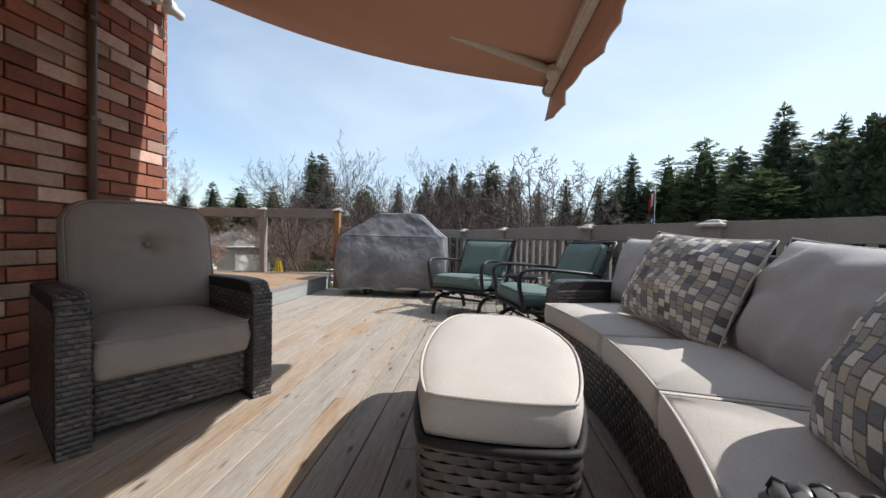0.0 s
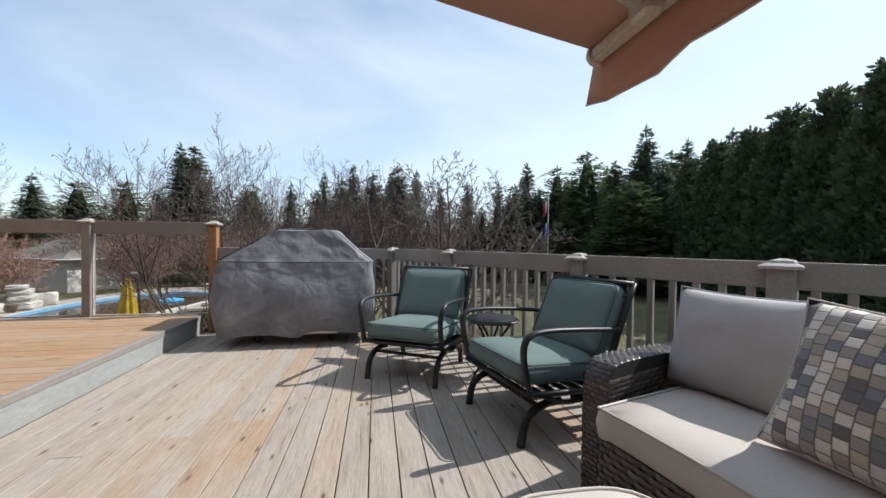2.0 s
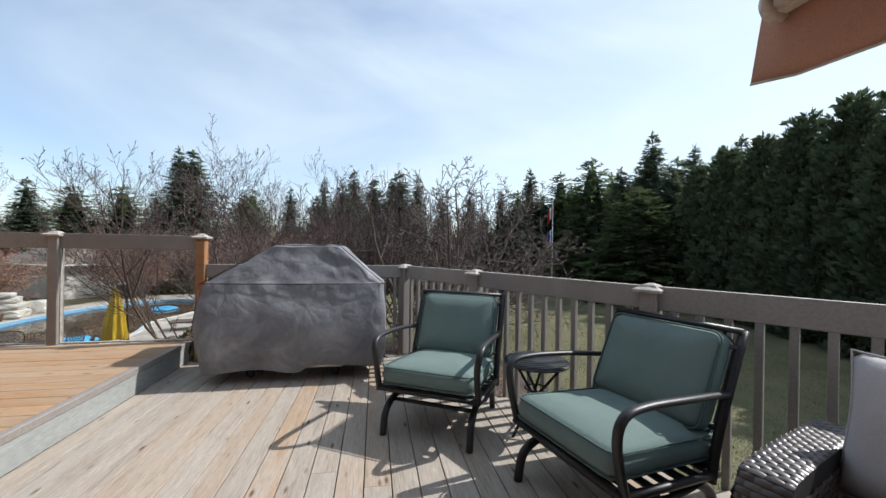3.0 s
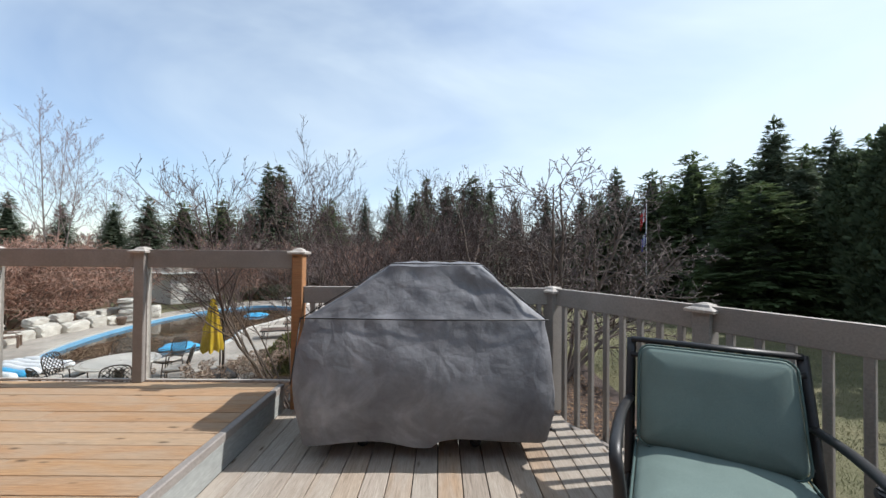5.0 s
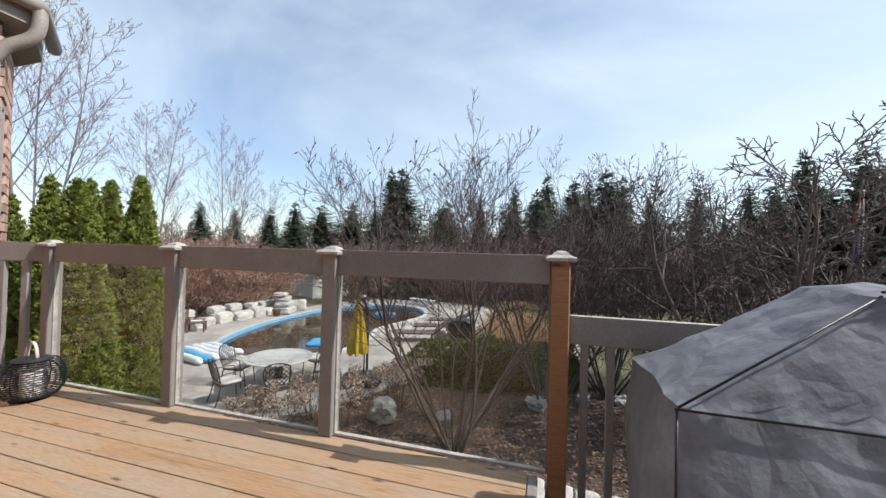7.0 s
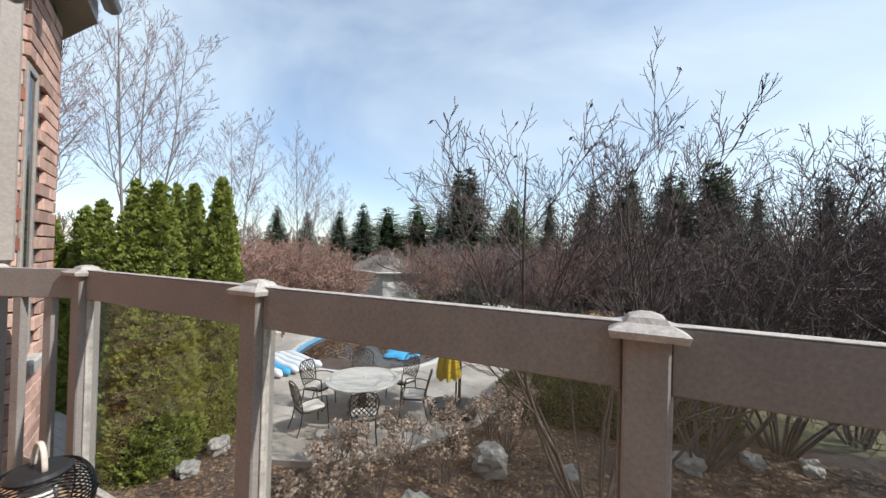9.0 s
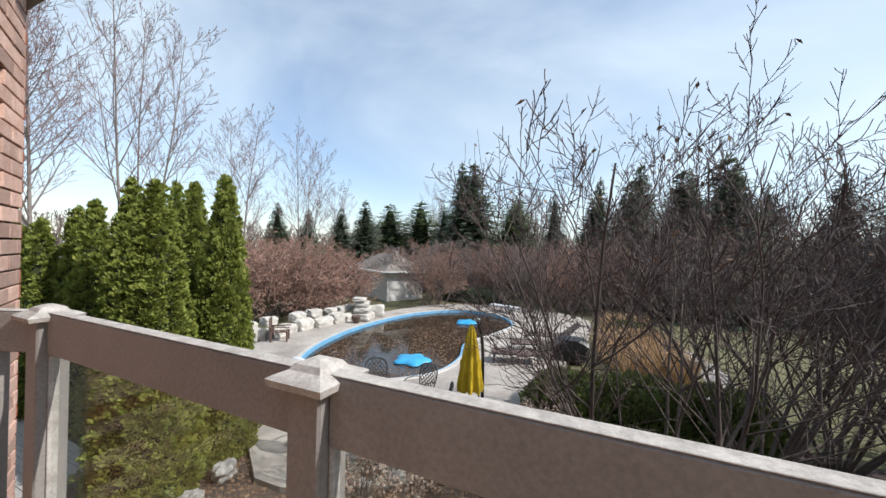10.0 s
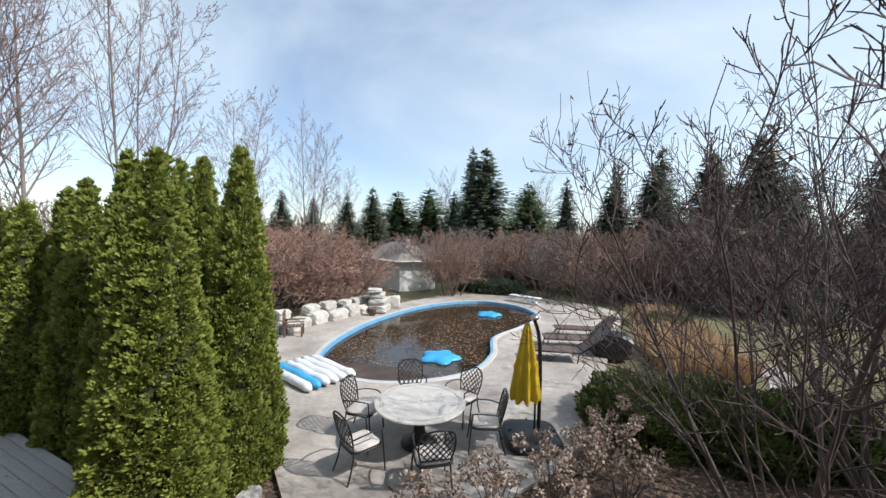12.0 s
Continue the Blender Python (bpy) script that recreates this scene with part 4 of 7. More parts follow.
def wicker_arm(parent, sx, depth0, depth1, top, wide, name="arm"):
    """An arm with a rounded front top, core and woven faces."""
    bm = bmesh.new()
    prof = spline([(depth0, 0.0), (depth0, top - 0.16), (depth0 + 0.03, top - 0.04), (depth0 + 0.14, top), (depth1, top - 0.02)], 4)
    poly = [(p.x, p.y) for p in prof] + [(depth1, 0.0)]
    for q, x in ((0, sx - wide / 2), (1, sx + wide / 2)):
        vs = [bm.verts.new((x, a, b)) for a, b in poly]
        bm.faces.new(vs if q else vs[::-1])
        if q:
            for i in range(len(vs)):
                bm.faces.new((prev[i], prev[(i + 1) % len(vs)], vs[(i + 1) % len(vs)], vs[i]))
        prev = vs
    arm = part(name, bm, WICKER_CORE, parent)
    path = prof
    lens = [0]
    for p, q in zip(path, path[1:]):
        lens.append(lens[-1] + (q - p).length)

    def over(u, v):
        s = v * lens[-1]
        k = next((i for i in range(len(lens) - 1) if lens[i + 1] >= s), len(lens) - 2)
        f = (s - lens[k]) / max(lens[k + 1] - lens[k], 1e-6)
        p, t = path[k].lerp(path[k + 1], f), (path[k + 1] - path[k]).normalized()
        return (sx - wide / 2 + wide * u, p.x, p.y), (0, -t.y, t.x)
    weave("weave", over, 3, round(lens[-1] / 0.022), WICKER, arm, 0.006)
    for side in (-1, 1):
        x = sx + side * wide / 2
        o, du = ((x, depth1, 0.03), (0, depth0 - depth1, 0)) if side < 0 else ((x, depth0, 0.03), (0, depth1 - depth0, 0))
        weave("weave", flat_panel(o, du, (0, 0, top - 0.09)), round(abs(depth1 - depth0) / 0.075), round((top - 0.09) / 0.022), WICKER, arm, 0.006)
    return arm


for sx in (-0.41, 0.41):
    wicker_arm(chair, sx, -0.43, 0.36, 0.625, 0.115)
    box_part("foot", (sx - 0.05, -0.43, 0.0), (sx + 0.05, -0.33, 0.03), WICKER_CORE, chair)
box_part("base", (-0.345, -0.36, 0.05), (0.345, 0.38, 0.26), WICKER_CORE, chair)
weave("front_weave", flat_panel((-0.345, -0.366, 0.05), (0.69, 0, 0), (0, 0, 0.215)), 11, 9, WICKER, chair, label="brown woven front panel")
bm = bmesh.new()
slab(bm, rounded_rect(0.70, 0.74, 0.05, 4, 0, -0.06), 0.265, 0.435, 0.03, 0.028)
part("seat_cushion", bm, FABRIC_SHADED, chair, "seat cushion in shade-darkened fabric", smooth=True)
tube_part("piping", [(x, y, 0.43) for x, y in rounded_rect(0.70, 0.74, 0.05, 4, 0, -0.06)], 0.005, FABRIC_SHADED, chair, 6, closed=True)
BACK = rounded_rect(0.74, 0.61, 0.11, 6, 0, 0, 8)
bm = bmesh.new()
slab(bm, BACK, -0.09, 0.065, 0.045, 0.05, 11)
for v in bm.verts:
    if v.co.z > 0.06:
        q = math.hypot(v.co.x, v.co.y - 0.08)
        fold = math.exp(-(v.co.x / 0.17) ** 2) * math.exp(-((v.co.y - 0.08 + 0.25 * v.co.x ** 2) / 0.022) ** 2)
        v.co.z -= 0.05 * math.exp(-(q / 0.05) ** 2) + 0.02 * fold
    v.co.y += 0.03 * (1 - (v.co.x / 0.4) ** 2) * max(0, v.co.y / 0.31)
bk = part("back_cushion", bm, FABRIC_SHADED, chair, "button-tufted back cushion in shade-darkened fabric", smooth=True)
bk.matrix_basis = pose(0.02, 0.23, 0.71, 77, 0, 0)
for z in (0.035, -0.06):
    tube_part("piping", [(x, y + 0.03 * (1 - (x / 0.4) ** 2) * max(0, y / 0.31), z) for x, y in BACK], 0.005, FABRIC_SHADED, bk, 6, closed=True)
bm = bmesh.new()
lathe(bm, [(0.0, -0.006), (0.016, -0.004), (0.016, 0.003), (0.006, 0.008)], 12)
bt = part("button", bm, FABRIC_SHADED, bk, smooth=True)
bt.matrix_basis = pose(0, 0.085, 0.069)
box_part("back_frame", (-0.36, 0.34, 0.1), (0.36, 0.40, 0.86), WICKER_CORE, chair, 0.02)
weave("back_weave", flat_panel((0.36, 0.404, 0.1), (-0.72, 0, 0), (0, 0, 0.76)), 11, 27, WICKER, chair)

# ---- ottoman ----
OT = spline([(0.275, 0.83, 0), (0.305, 0.785, 0), (0.50, 0.76, 0), (0.66, 0.765, 0), (0.715, 0.80, 0), (0.79, 1.06, 0), (0.83, 1.36, 0), (0.79, 1.67, 0), (0.69, 1.88, 0), (0.50, 1.915, 0), (0.33, 1.88, 0), (0.25, 1.64, 0), (0.225, 1.30, 0), (0.24, 1.02, 0)], 5, True)


def even(loop, n):
    """The same closed outline in n equal steps."""
    acc = [0.0]
    for p, q in zip(loop, loop[1:] + loop[:1]):
        acc.append(acc[-1] + (q - p).length)
    out, k = [], 0
    for i in range(n):
        s = acc[-1] * i / n
        while acc[k + 1] < s:
            k += 1
        out.append(loop[k].lerp(loop[(k + 1) % len(loop)], (s - acc[k]) / max(acc[k + 1] - acc[k], 1e-9)))
    return out


OT = even(OT, 72)
ott = thing("ottoman", "barrel-shaped wicker ottoman with a sunlit beige cushion", "ottoman")
OC = sum(OT, Vector()) / len(OT)
bm = bmesh.new()
lo = [bm.verts.new(OC + (p - OC) * 0.95 + Vector((0, 0, 0.03))) for p in OT]
hi = [bm.verts.new(OC + (p - OC) * 0.985 + Vector((0, 0, 0.325))) for p in OT]
for i in range(len(OT)):
    bm.faces.new((lo[i], lo[(i + 1) % len(OT)], hi[(i + 1) % len(OT)], hi[i]))
bm.faces.new(lo[::-1])
bm.faces.new(hi)
part("base", bm, WICKER_CORE, ott)


def loop_at(loop, u):
    n = len(loop)
    i = int(u * n) % n
    p, q = loop[i], loop[(i + 1) % n]
    t = (q - p).normalized()
    return p.lerp(q, u * n - int(u * n)), Vector((t.y, -t.x, 0))


def ott_side(u, v):
    p, nn = loop_at(OT, u)
    return OC + (p - OC) * (0.952 + 0.036 * v) + Vector((0, 0, 0.03 + 0.30 * v)), nn


weave("side_weave", ott_side, 44, 11, WICKER, ott, label="dark woven sides")
tube_part("rim", [OC + (p - OC) * 0.995 + Vector((0, 0, 0.328)) for p in OT], 0.013, WICKER_CORE, ott, 6, closed=True)
bm = bmesh.new()
slab(bm, [OC + (p - OC) * 0.975 for p in OT], 0.332, 0.455, 0.02, 0.012)
part("cushion", bm, FABRIC, ott, "beige cushion with piped edge", smooth=True)
tube_part("piping", [OC + (p - OC) * 0.968 + Vector((0, 0, 0.452)) for p in OT], 0.0055, FABRIC, ott, 6, closed=True)
for a in (0.08, 0.42, 0.58, 0.92):
    p, nn = loop_at(OT, a)
    q = OC + (p - OC) * 0.86
    box_part("foot", (q.x - 0.02, q.y - 0.02, 0.0), (q.x + 0.02, q.y + 0.02, 0.032), WICKER_CORE, ott)

# ---- curved sofa ----
SC, SR = Vector((-2.29, 1.50)), 3.30       # centre and radius of the seat's front edge
sofa = thing("sofa", "curved dark wicker sectional sofa with beige seat cushions", "sofa")


def arc(r, a):
    return (SC.x + r * math.cos(radians(a)), SC.y + r * math.sin(radians(a)))


A0, A1 = -21.0, 15.2


def sector(r0, r1, a0, a1, n=14):
    return [arc(r0, a0 + (a1 - a0) * k / n) for k in range(n + 1)] + [arc(r1, a1 + (a0 - a1) * k / n) for k in range(n + 1)]


bm = bmesh.new()
sec = sector(SR + 0.03, SR + 0.85, A0, A1, 24)
lo, hi = [bm.verts.new((x, y, 0.04)) for x, y in sec], [bm.verts.new((x, y, 0.325)) for x, y in sec]
bm.faces.new(lo[::-1])
bm.faces.new(hi)
for i in range(len(sec)):
    bm.faces.new((lo[i], lo[(i + 1) % len(sec)], hi[(i + 1) % len(sec)], hi[i]))
part("base", bm, WICKER_CORE, sofa)
weave("front_weave", lambda u, v: ((*arc(SR + 0.028, A1 + (A0 - A1) * u), 0.04 + 0.28 * v), (-math.cos(radians(A1 + (A0 - A1) * u)), -math.sin(radians(A1 + (A0 - A1) * u)), 0)), 36, 10, WICKER, sofa, label="woven front panel")
bm = bmesh.new()
sec = sector(SR + 0.80, SR + 0.86, A0, A1, 24)
lo, hi = [bm.verts.new((x, y, 0.05)) for x, y in sec], [bm.verts.new((x, y, 0.80)) for x, y in sec]
bm.faces.new(lo[::-1])
bm.faces.new(hi)
for i in range(len(sec)):
    bm.faces.new((lo[i], lo[(i + 1) % len(sec)], hi[(i + 1) % len(sec)], hi[i]))
part("back_frame", bm, WICKER_CORE, sofa)
weave("back_weave", lambda u, v: ((*arc(SR + 0.797, A1 + (A0 - A1) * u), 0.33 + 0.47 * v), (-math.cos(radians(A1 + (A0 - A1) * u)), -math.sin(radians(A1 + (A0 - A1) * u)), 0)), 40, 17, WICKER, sofa)
tube_part("back_rim", [(*arc(SR + 0.83, A0 + (A1 - A0) * k / 24), 0.805) for k in range(25)], 0.03, WICKER_CORE, sofa, 8)
CUTS = [A1 - 0.2, 0.9, -10.2, A0 + 0.2]
for i, (a1, a0) in enumerate(zip(CUTS, CUTS[1:])):
    sec = sector(SR, SR + 0.66, a0 + 0.15, a1 - 0.15, 14)
    bm = bmesh.new()
    slab(bm, sec, 0.33, 0.455, 0.02, 0.022)
    part("seat_cushion", bm, FABRIC, sofa, "beige wedge-shaped seat cushion", smooth=True)
    tube_part("piping", [(x, y, 0.452) for x, y in sec], 0.0055, FABRIC, sofa, 6, closed=True)
for a, s in ((A1, 1), (A0, -1)):
    c = arc(SR, a + s * 1.15)
    arm = wicker_arm(sofa, 0, 0.09 if s > 0 else -0.03, 0.84, 0.60 if s > 0 else 0.585, 0.13 if s > 0 else 0.15)
    arm.matrix_basis = pose(c[0], c[1], 0, 0, 0, a - 90 + s * 5)


def loose_pillow(name, label, w, h, t, material, m, seed, trim=None, wrinkle=0.014):
    th = thing(name, label, "pillow", m=m)
    bm = bmesh.new()
    pillow(bm, w, h, t, 18, wrinkle, seed)
    part("stuffed_cover", bm, material, th, smooth=True)
    tube_part("piping", pillow_rim(w, h), 0.005, trim or material, th, 6, closed=True)
    return th


def on_sofa(a, r, z, lean, turn=0.0, tilt=0.0):
    x, y = arc(SR + r, a)
    return pose(x, y, z, 0, 0, a - 90 + turn) @ pose(0, 0, 0, -lean, tilt, 0)


loose_pillow("back_pillow", "large grey-beige back pillow resting on the sofa", 0.56, 0.48, 0.22, FABRIC_GREY, on_sofa(12.0, 0.60, 0.685, 15), 1)
loose_pillow("back_pillow", "large grey-beige back pillow resting on the sofa", 0.78, 0.54, 0.27, FABRIC_GREY, on_sofa(-6.6, 0.56, 0.645, 24, 0, 3), 2, wrinkle=0.05)
loose_pillow("back_pillow", "large grey-beige back pillow resting on the sofa", 0.74, 0.54, 0.24, FABRIC_GREY, on_sofa(-17.0, 0.62, 0.70, 16), 5, wrinkle=0.02)
loose_pillow("throw_pillow", "square throw pillow in grey and taupe patchwork", 0.68, 0.50, 0.23, PATCH, on_sofa(2.4, 0.40, 0.695, 24, 8, 4), 7, FABRIC, 0.03)
loose_pillow("throw_pillow", "square throw pillow in grey and taupe patchwork", 0.52, 0.46, 0.20, PATCH, on_sofa(-16.6, 0.34, 0.66, 24, -4, -4), 8, FABRIC)

# ---- covered grill ----
grill = thing("barbecue_grill", "barbecue grill under a wrinkled grey vinyl cover", "grill")
GX0, GX1, GY0, GY1 = -1.66, -0.05, 5.20, 5.80
TX0, TX1, TY0, TY1 = -1.11, -0.46, 5.33, 5.70
HEM = 0.11
bm = bmesh.new()
ns = 30


def grill_loop(z):
    """Corners of the cover's section at height z."""
    if z < 0.90:
        f = (z - HEM) / (0.90 - HEM)
        e = 0.05 * math.sin(math.pi * min(1, f * 1.02)) - 0.02 * (1 - f) ** 2
        return GX0 - e * 0.7, GX1 + e * 0.7, GY0 - e - 0.08 * (1 - f) ** 0.7, GY1
    f = min(1.0, (z - 0.90) / 0.35)
    g = f ** 0.9
    return GX0 + (TX0 - GX0) * g, GX1 + (TX1 - GX1) * g, GY0 + (TY0 - GY0) * g, GY1 + (TY1 - GY1) * g


zs = [HEM + (0.90 - HEM) * k / 18 for k in range(19)] + [0.905, 0.915] + [0.92 + 0.33 * k / 11 for k in range(1, 12)] + [1.258]
rings_ = []
per = 4 * ns
for zi, z in enumerate(zs):
    a, b, c, d = grill_loop(z)
    if zi == len(zs) - 1:
        a, b, c, d = a + 0.03, b - 0.03, c + 0.03, d - 0.03
    cx, cy, hx, hy = (a + b) / 2, (c + d) / 2, (b - a) / 2, (d - c) / 2
    row = []
    for k in range(per):
        s, j = divmod(k, ns)
        t = 2 * j / ns - 1
        u, v = ((t, -1), (1, t), (-t, 1), (-1, -t))[s]
        rc = 0.05
        px, py = cx + u * hx, cy + v * hy
        ex, ey = max(0, abs(u) * hx - (hx - rc)), max(0, abs(v) * hy - (hy - rc))
        if ex > 0 and ey > 0:
            q = math.hypot(ex, ey)
            px -= math.copysign(ex - ex / q * min(q, rc), u) if q > rc else 0
            py -= math.copysign(ey - ey / q * min(q, rc), v) if q > rc else 0
        p = Vector((px, py, z))
        if zi == 0:
            p.z += 0.03 * noise.noise(Vector((px * 3.1, py * 3.1, 0))) + 0.03 * (px > -0.75) + 0.015 * math.sin(px * 9)
        amp = 0.020
        w1 = noise.noise(Vector((px * 2.6, py * 2.6, z * 3.4)))
        w2 = noise.noise(Vector((px * 7.5 + 3, py * 7.5, z * 4.5)))
        w3 = 1 - abs(noise.noise(Vector((px * 5.0 + z * 2.0, py * 5.0, z * 5.6 + 5)))) * 2.6
        off = amp * w1 + 0.010 * w2 + 0.013 * w3 * (0.08 + 0.92 * min(1, max(0, (z - 0.78) / 0.2)))
        seam = 0.004 if abs(z - 0.905) < 0.008 else 0
        p.x += u * (off + seam) * (abs(u) > 0.98)
        p.y += v * (off + seam) * (abs(v) > 0.98)
        p.z += 0.008 * w2 * (z > 1.1) + 0.018 * noise.noise(Vector((px * 3.5, py * 5, 1))) * (z > 1.2)
        row.append(bm.verts.new(p))
    rings_.append(row)
for a, b in zip(rings_, rings_[1:]):
    for k in range(per):
        bm.faces.new((a[k], a[(k + 1) % per], b[(k + 1) % per], b[k]))
last = rings_[-1]
mid = Vector(((TX0 + TX1) / 2, (TY0 + TY1) / 2, 0))
for f in (0.75, 0.5, 0.25):
    row = []
    for v in last:
        q = mid + (Vector((v.co.x, v.co.y, 0)) - mid) * (f / (f + 0.25))
        row.append(bm.verts.new((q.x, q.y, 1.268 + 0.022 * noise.noise(Vector((q.x * 5, q.y * 5, 2))) + 0.012 * noise.noise(Vector((q.x * 13, q.y * 13, 7))))))
    for k in range(per):
        bm.faces.new((last[k], last[(k + 1) % per], row[(k + 1) % per], row[k]))
    last = row
bm.faces.new(last)
cov = part("cover", bm, COVER, grill, "wrinkled grey vinyl cover", smooth=True)
cov.data.set_sharp_from_angle(angle=radians(26))
tube_part("cover_seam", [(GX0 - 0.012, GY0 - 0.014, 0.905), ((GX0 + GX1) / 2, GY0 - 0.02, 0.9), (GX1 + 0.012, GY0 - 0.014, 0.905)], 0.004, BLACK_METAL, grill, 5)
for a, b in (((GX0, GY0, 0.905), (TX0, TY0, 1.25)), ((GX1, GY0, 0.905), (TX1, TY0, 1.25)), ((TX0, TY0, 1.262), (TX1, TY0, 1.262)), ((GX0 - 0.005, GY0 - 0.012, 0.90), (GX0 - 0.03, GY0 - 0.1, 0.5))):
    tube_part("cover_seam", [a, b], 0.004, BLACK_METAL, grill, 5)
box_part("cabinet", (-1.36, 5.27, 0.085), (-0.42, 5.74, 0.6), STEEL, grill, 0.01, "stainless steel cabinet showing below the cover")
for xa in (-1.355, -0.895):
    box_part("cabinet_door", (xa, 5.258, 0.095), (xa + 0.455, 5.27, 0.55), STEEL, grill, 0.004)
for xx in (-1.28, -0.50):
    for yy in (5.34, 5.68):
        bm = bmesh.new()
        lathe(bm, [(0.012, -0.016), (0.036, -0.016), (0.04, -0.008), (0.04, 0.008), (0.036, 0.016), (0.012, 0.016)], 16)
        ob = part("caster", bm, RUBBER, grill, smooth=True)
        ob.matrix_basis = pose(xx, yy, 0.0405, 90, 0, 0)
        box_part("caster_fork", (xx - 0.012, yy - 0.022, 0.04), (xx + 0.012, yy + 0.022, 0.09), BLACK_METAL, grill)
tube_part("strap", [(-0.075, 5.18, 0.20), (-0.03, 5.15, 0.21), (0.0, 5.17, 0.19)], 0.009, BLACK_METAL, grill, 6, label="black tie strap")

# ---- green cushioned rocking chairs ----
def green_chair(name, label, m):
    """Faces -y; origin on the deck under the seat's middle."""
    c = thing(name, label, "chair", "green chairs on the deck", m=m)
    W2 = 0.33
    bm = bmesh.new()
    slab(bm, rounded_rect(0.60, 0.62, 0.05, 4, 0, -0.02), 0.305, 0.435, 0.03, 0.03)
    seat = part("seat_cushion", bm, TEAL, c, "sage green seat cushion", smooth=True)
    for zz in (0.325, 0.425):
        tube_part("piping", [(x, y, zz) for x, y in rounded_rect(0.606, 0.626, 0.05, 4, 0, -0.02)], 0.005, PIPING, seat, 6, closed=True)
    seat.matrix_basis = pose(0, 0, 0, -5, 0, 0)
    bm = bmesh.new()
    slab(bm, rounded_rect(0.58, 0.46, 0.05, 4), -0.06, 0.06, 0.035, 0.022)
    back = part("back_cushion", bm, TEAL, c, "sage green back cushion", smooth=True)
    for zz in (-0.045, 0.045):
        tube_part("piping", [(x, y, zz) for x, y in rounded_rect(0.586, 0.466, 0.05, 4)], 0.005, PIPING, back, 6, closed=True)
    back.matrix_basis = pose(0, 0.295, 0.635, 69, 0, 0)
    for s in (-1, 1):
        tube_part("back_post", spline([(s * W2, 0.20, 0.22), (s * W2, 0.25, 0.45), (s * W2, 0.41, 0.88)], 4), 0.022, BLACK_METAL, c, 8, 0.7)
        tube_part("arm", spline([(s * W2, 0.30, 0.60), (s * (W2 + 0.02), 0.05, 0.63), (s * (W2 + 0.02), -0.20, 0.645), (s * (W2 + 0.015), -0.30, 0.615), (s * W2, -0.31, 0.5), (s * W2, -0.27, 0.30)], 5), 0.021, BLACK_METAL, c, 8, 0.75)
        tube_part("side_rail", [(s * W2, -0.28, 0.30), (s * W2, 0.24, 0.25)], 0.018, BLACK_METAL, c, 8)
        tube_part("front_leg", spline([(s * 0.27, -0.04, 0.20), (s * 0.28, -0.16, 0.205), (s * 0.285, -0.26, 0.14), (s * 0.285, -0.29, 0.0)], 5), 0.022, BLACK_METAL, c, 8)
        tube_part("back_leg", spline([(s * 0.27, 0.04, 0.20), (s * 0.28, 0.16, 0.20), (s * 0.285, 0.26, 0.13), (s * 0.285, 0.30, 0.0)], 5), 0.022, BLACK_METAL, c, 8)
        tube_part("rocker_spring", spline([(s * W2, -0.20, 0.28), (s * (W2 - 0.02), -0.05, 0.21), (s * (W2 - 0.02), 0.1, 0.21), (s * W2, 0.2, 0.26)], 5), 0.016, BLACK_METAL, c, 6, 0.8)
    tube_part("stretcher", [(-0.28, -0.17, 0.19), (0.28, -0.17, 0.19)], 0.014, BLACK_METAL, c, 8)
    tube_part("stretcher", [(-0.28, 0.17, 0.19), (0.28, 0.17, 0.19)], 0.014, BLACK_METAL, c, 8)
    tube_part("seat_rail", [(-W2, -0.28, 0.305), (W2, -0.28, 0.305)], 0.018, BLACK_METAL, c, 8)
    tube_part("seat_rail", [(-W2, 0.24, 0.27), (W2, 0.24, 0.27)], 0.018, BLACK_METAL, c, 8)
    for k in range(6):
        y = -0.22 + 0.085 * k
        box_part("seat_slat", (-W2, y - 0.02, 0.300 - k * 0.0085), (W2, y + 0.02, 0.308 - k * 0.0085), BLACK_METAL, c)
    tube_part("back_rail", [(-W2, 0.405, 0.875), (W2, 0.405, 0.875)], 0.022, BLACK_METAL, c, 8, 0.7)
    tube_part("back_rail", [(-W2, 0.37, 0.80), (W2, 0.37, 0.80)], 0.013, BLACK_METAL, c, 8)
    tube_part("back_rail", [(-W2, 0.25, 0.45), (W2, 0.25, 0.45)], 0.013, BLACK_METAL, c, 8)
    for k in range(9):
        x = -0.26 + 0.065 * k
        tube_part("back_slat", [(x, 0.25, 0.45), (x, 0.37, 0.80), (x, 0.40, 0.87)], 0.008, BLACK_METAL, c, 6)
    return c


ch = green_chair("patio_chair", "black metal spring rocker with sage green cushions beside the grill", pose(0.365, 4.215, 0.001, 0, 0, -30) @ Matrix.Diagonal((1.05, 1.17, 1, 1)))
c2 = copy_thing(ch, pose(1.05, 3.26, 0.001, 0, 0, -76))
tagged(c2, "black metal spring rocker with sage green cushions beside the sofa")

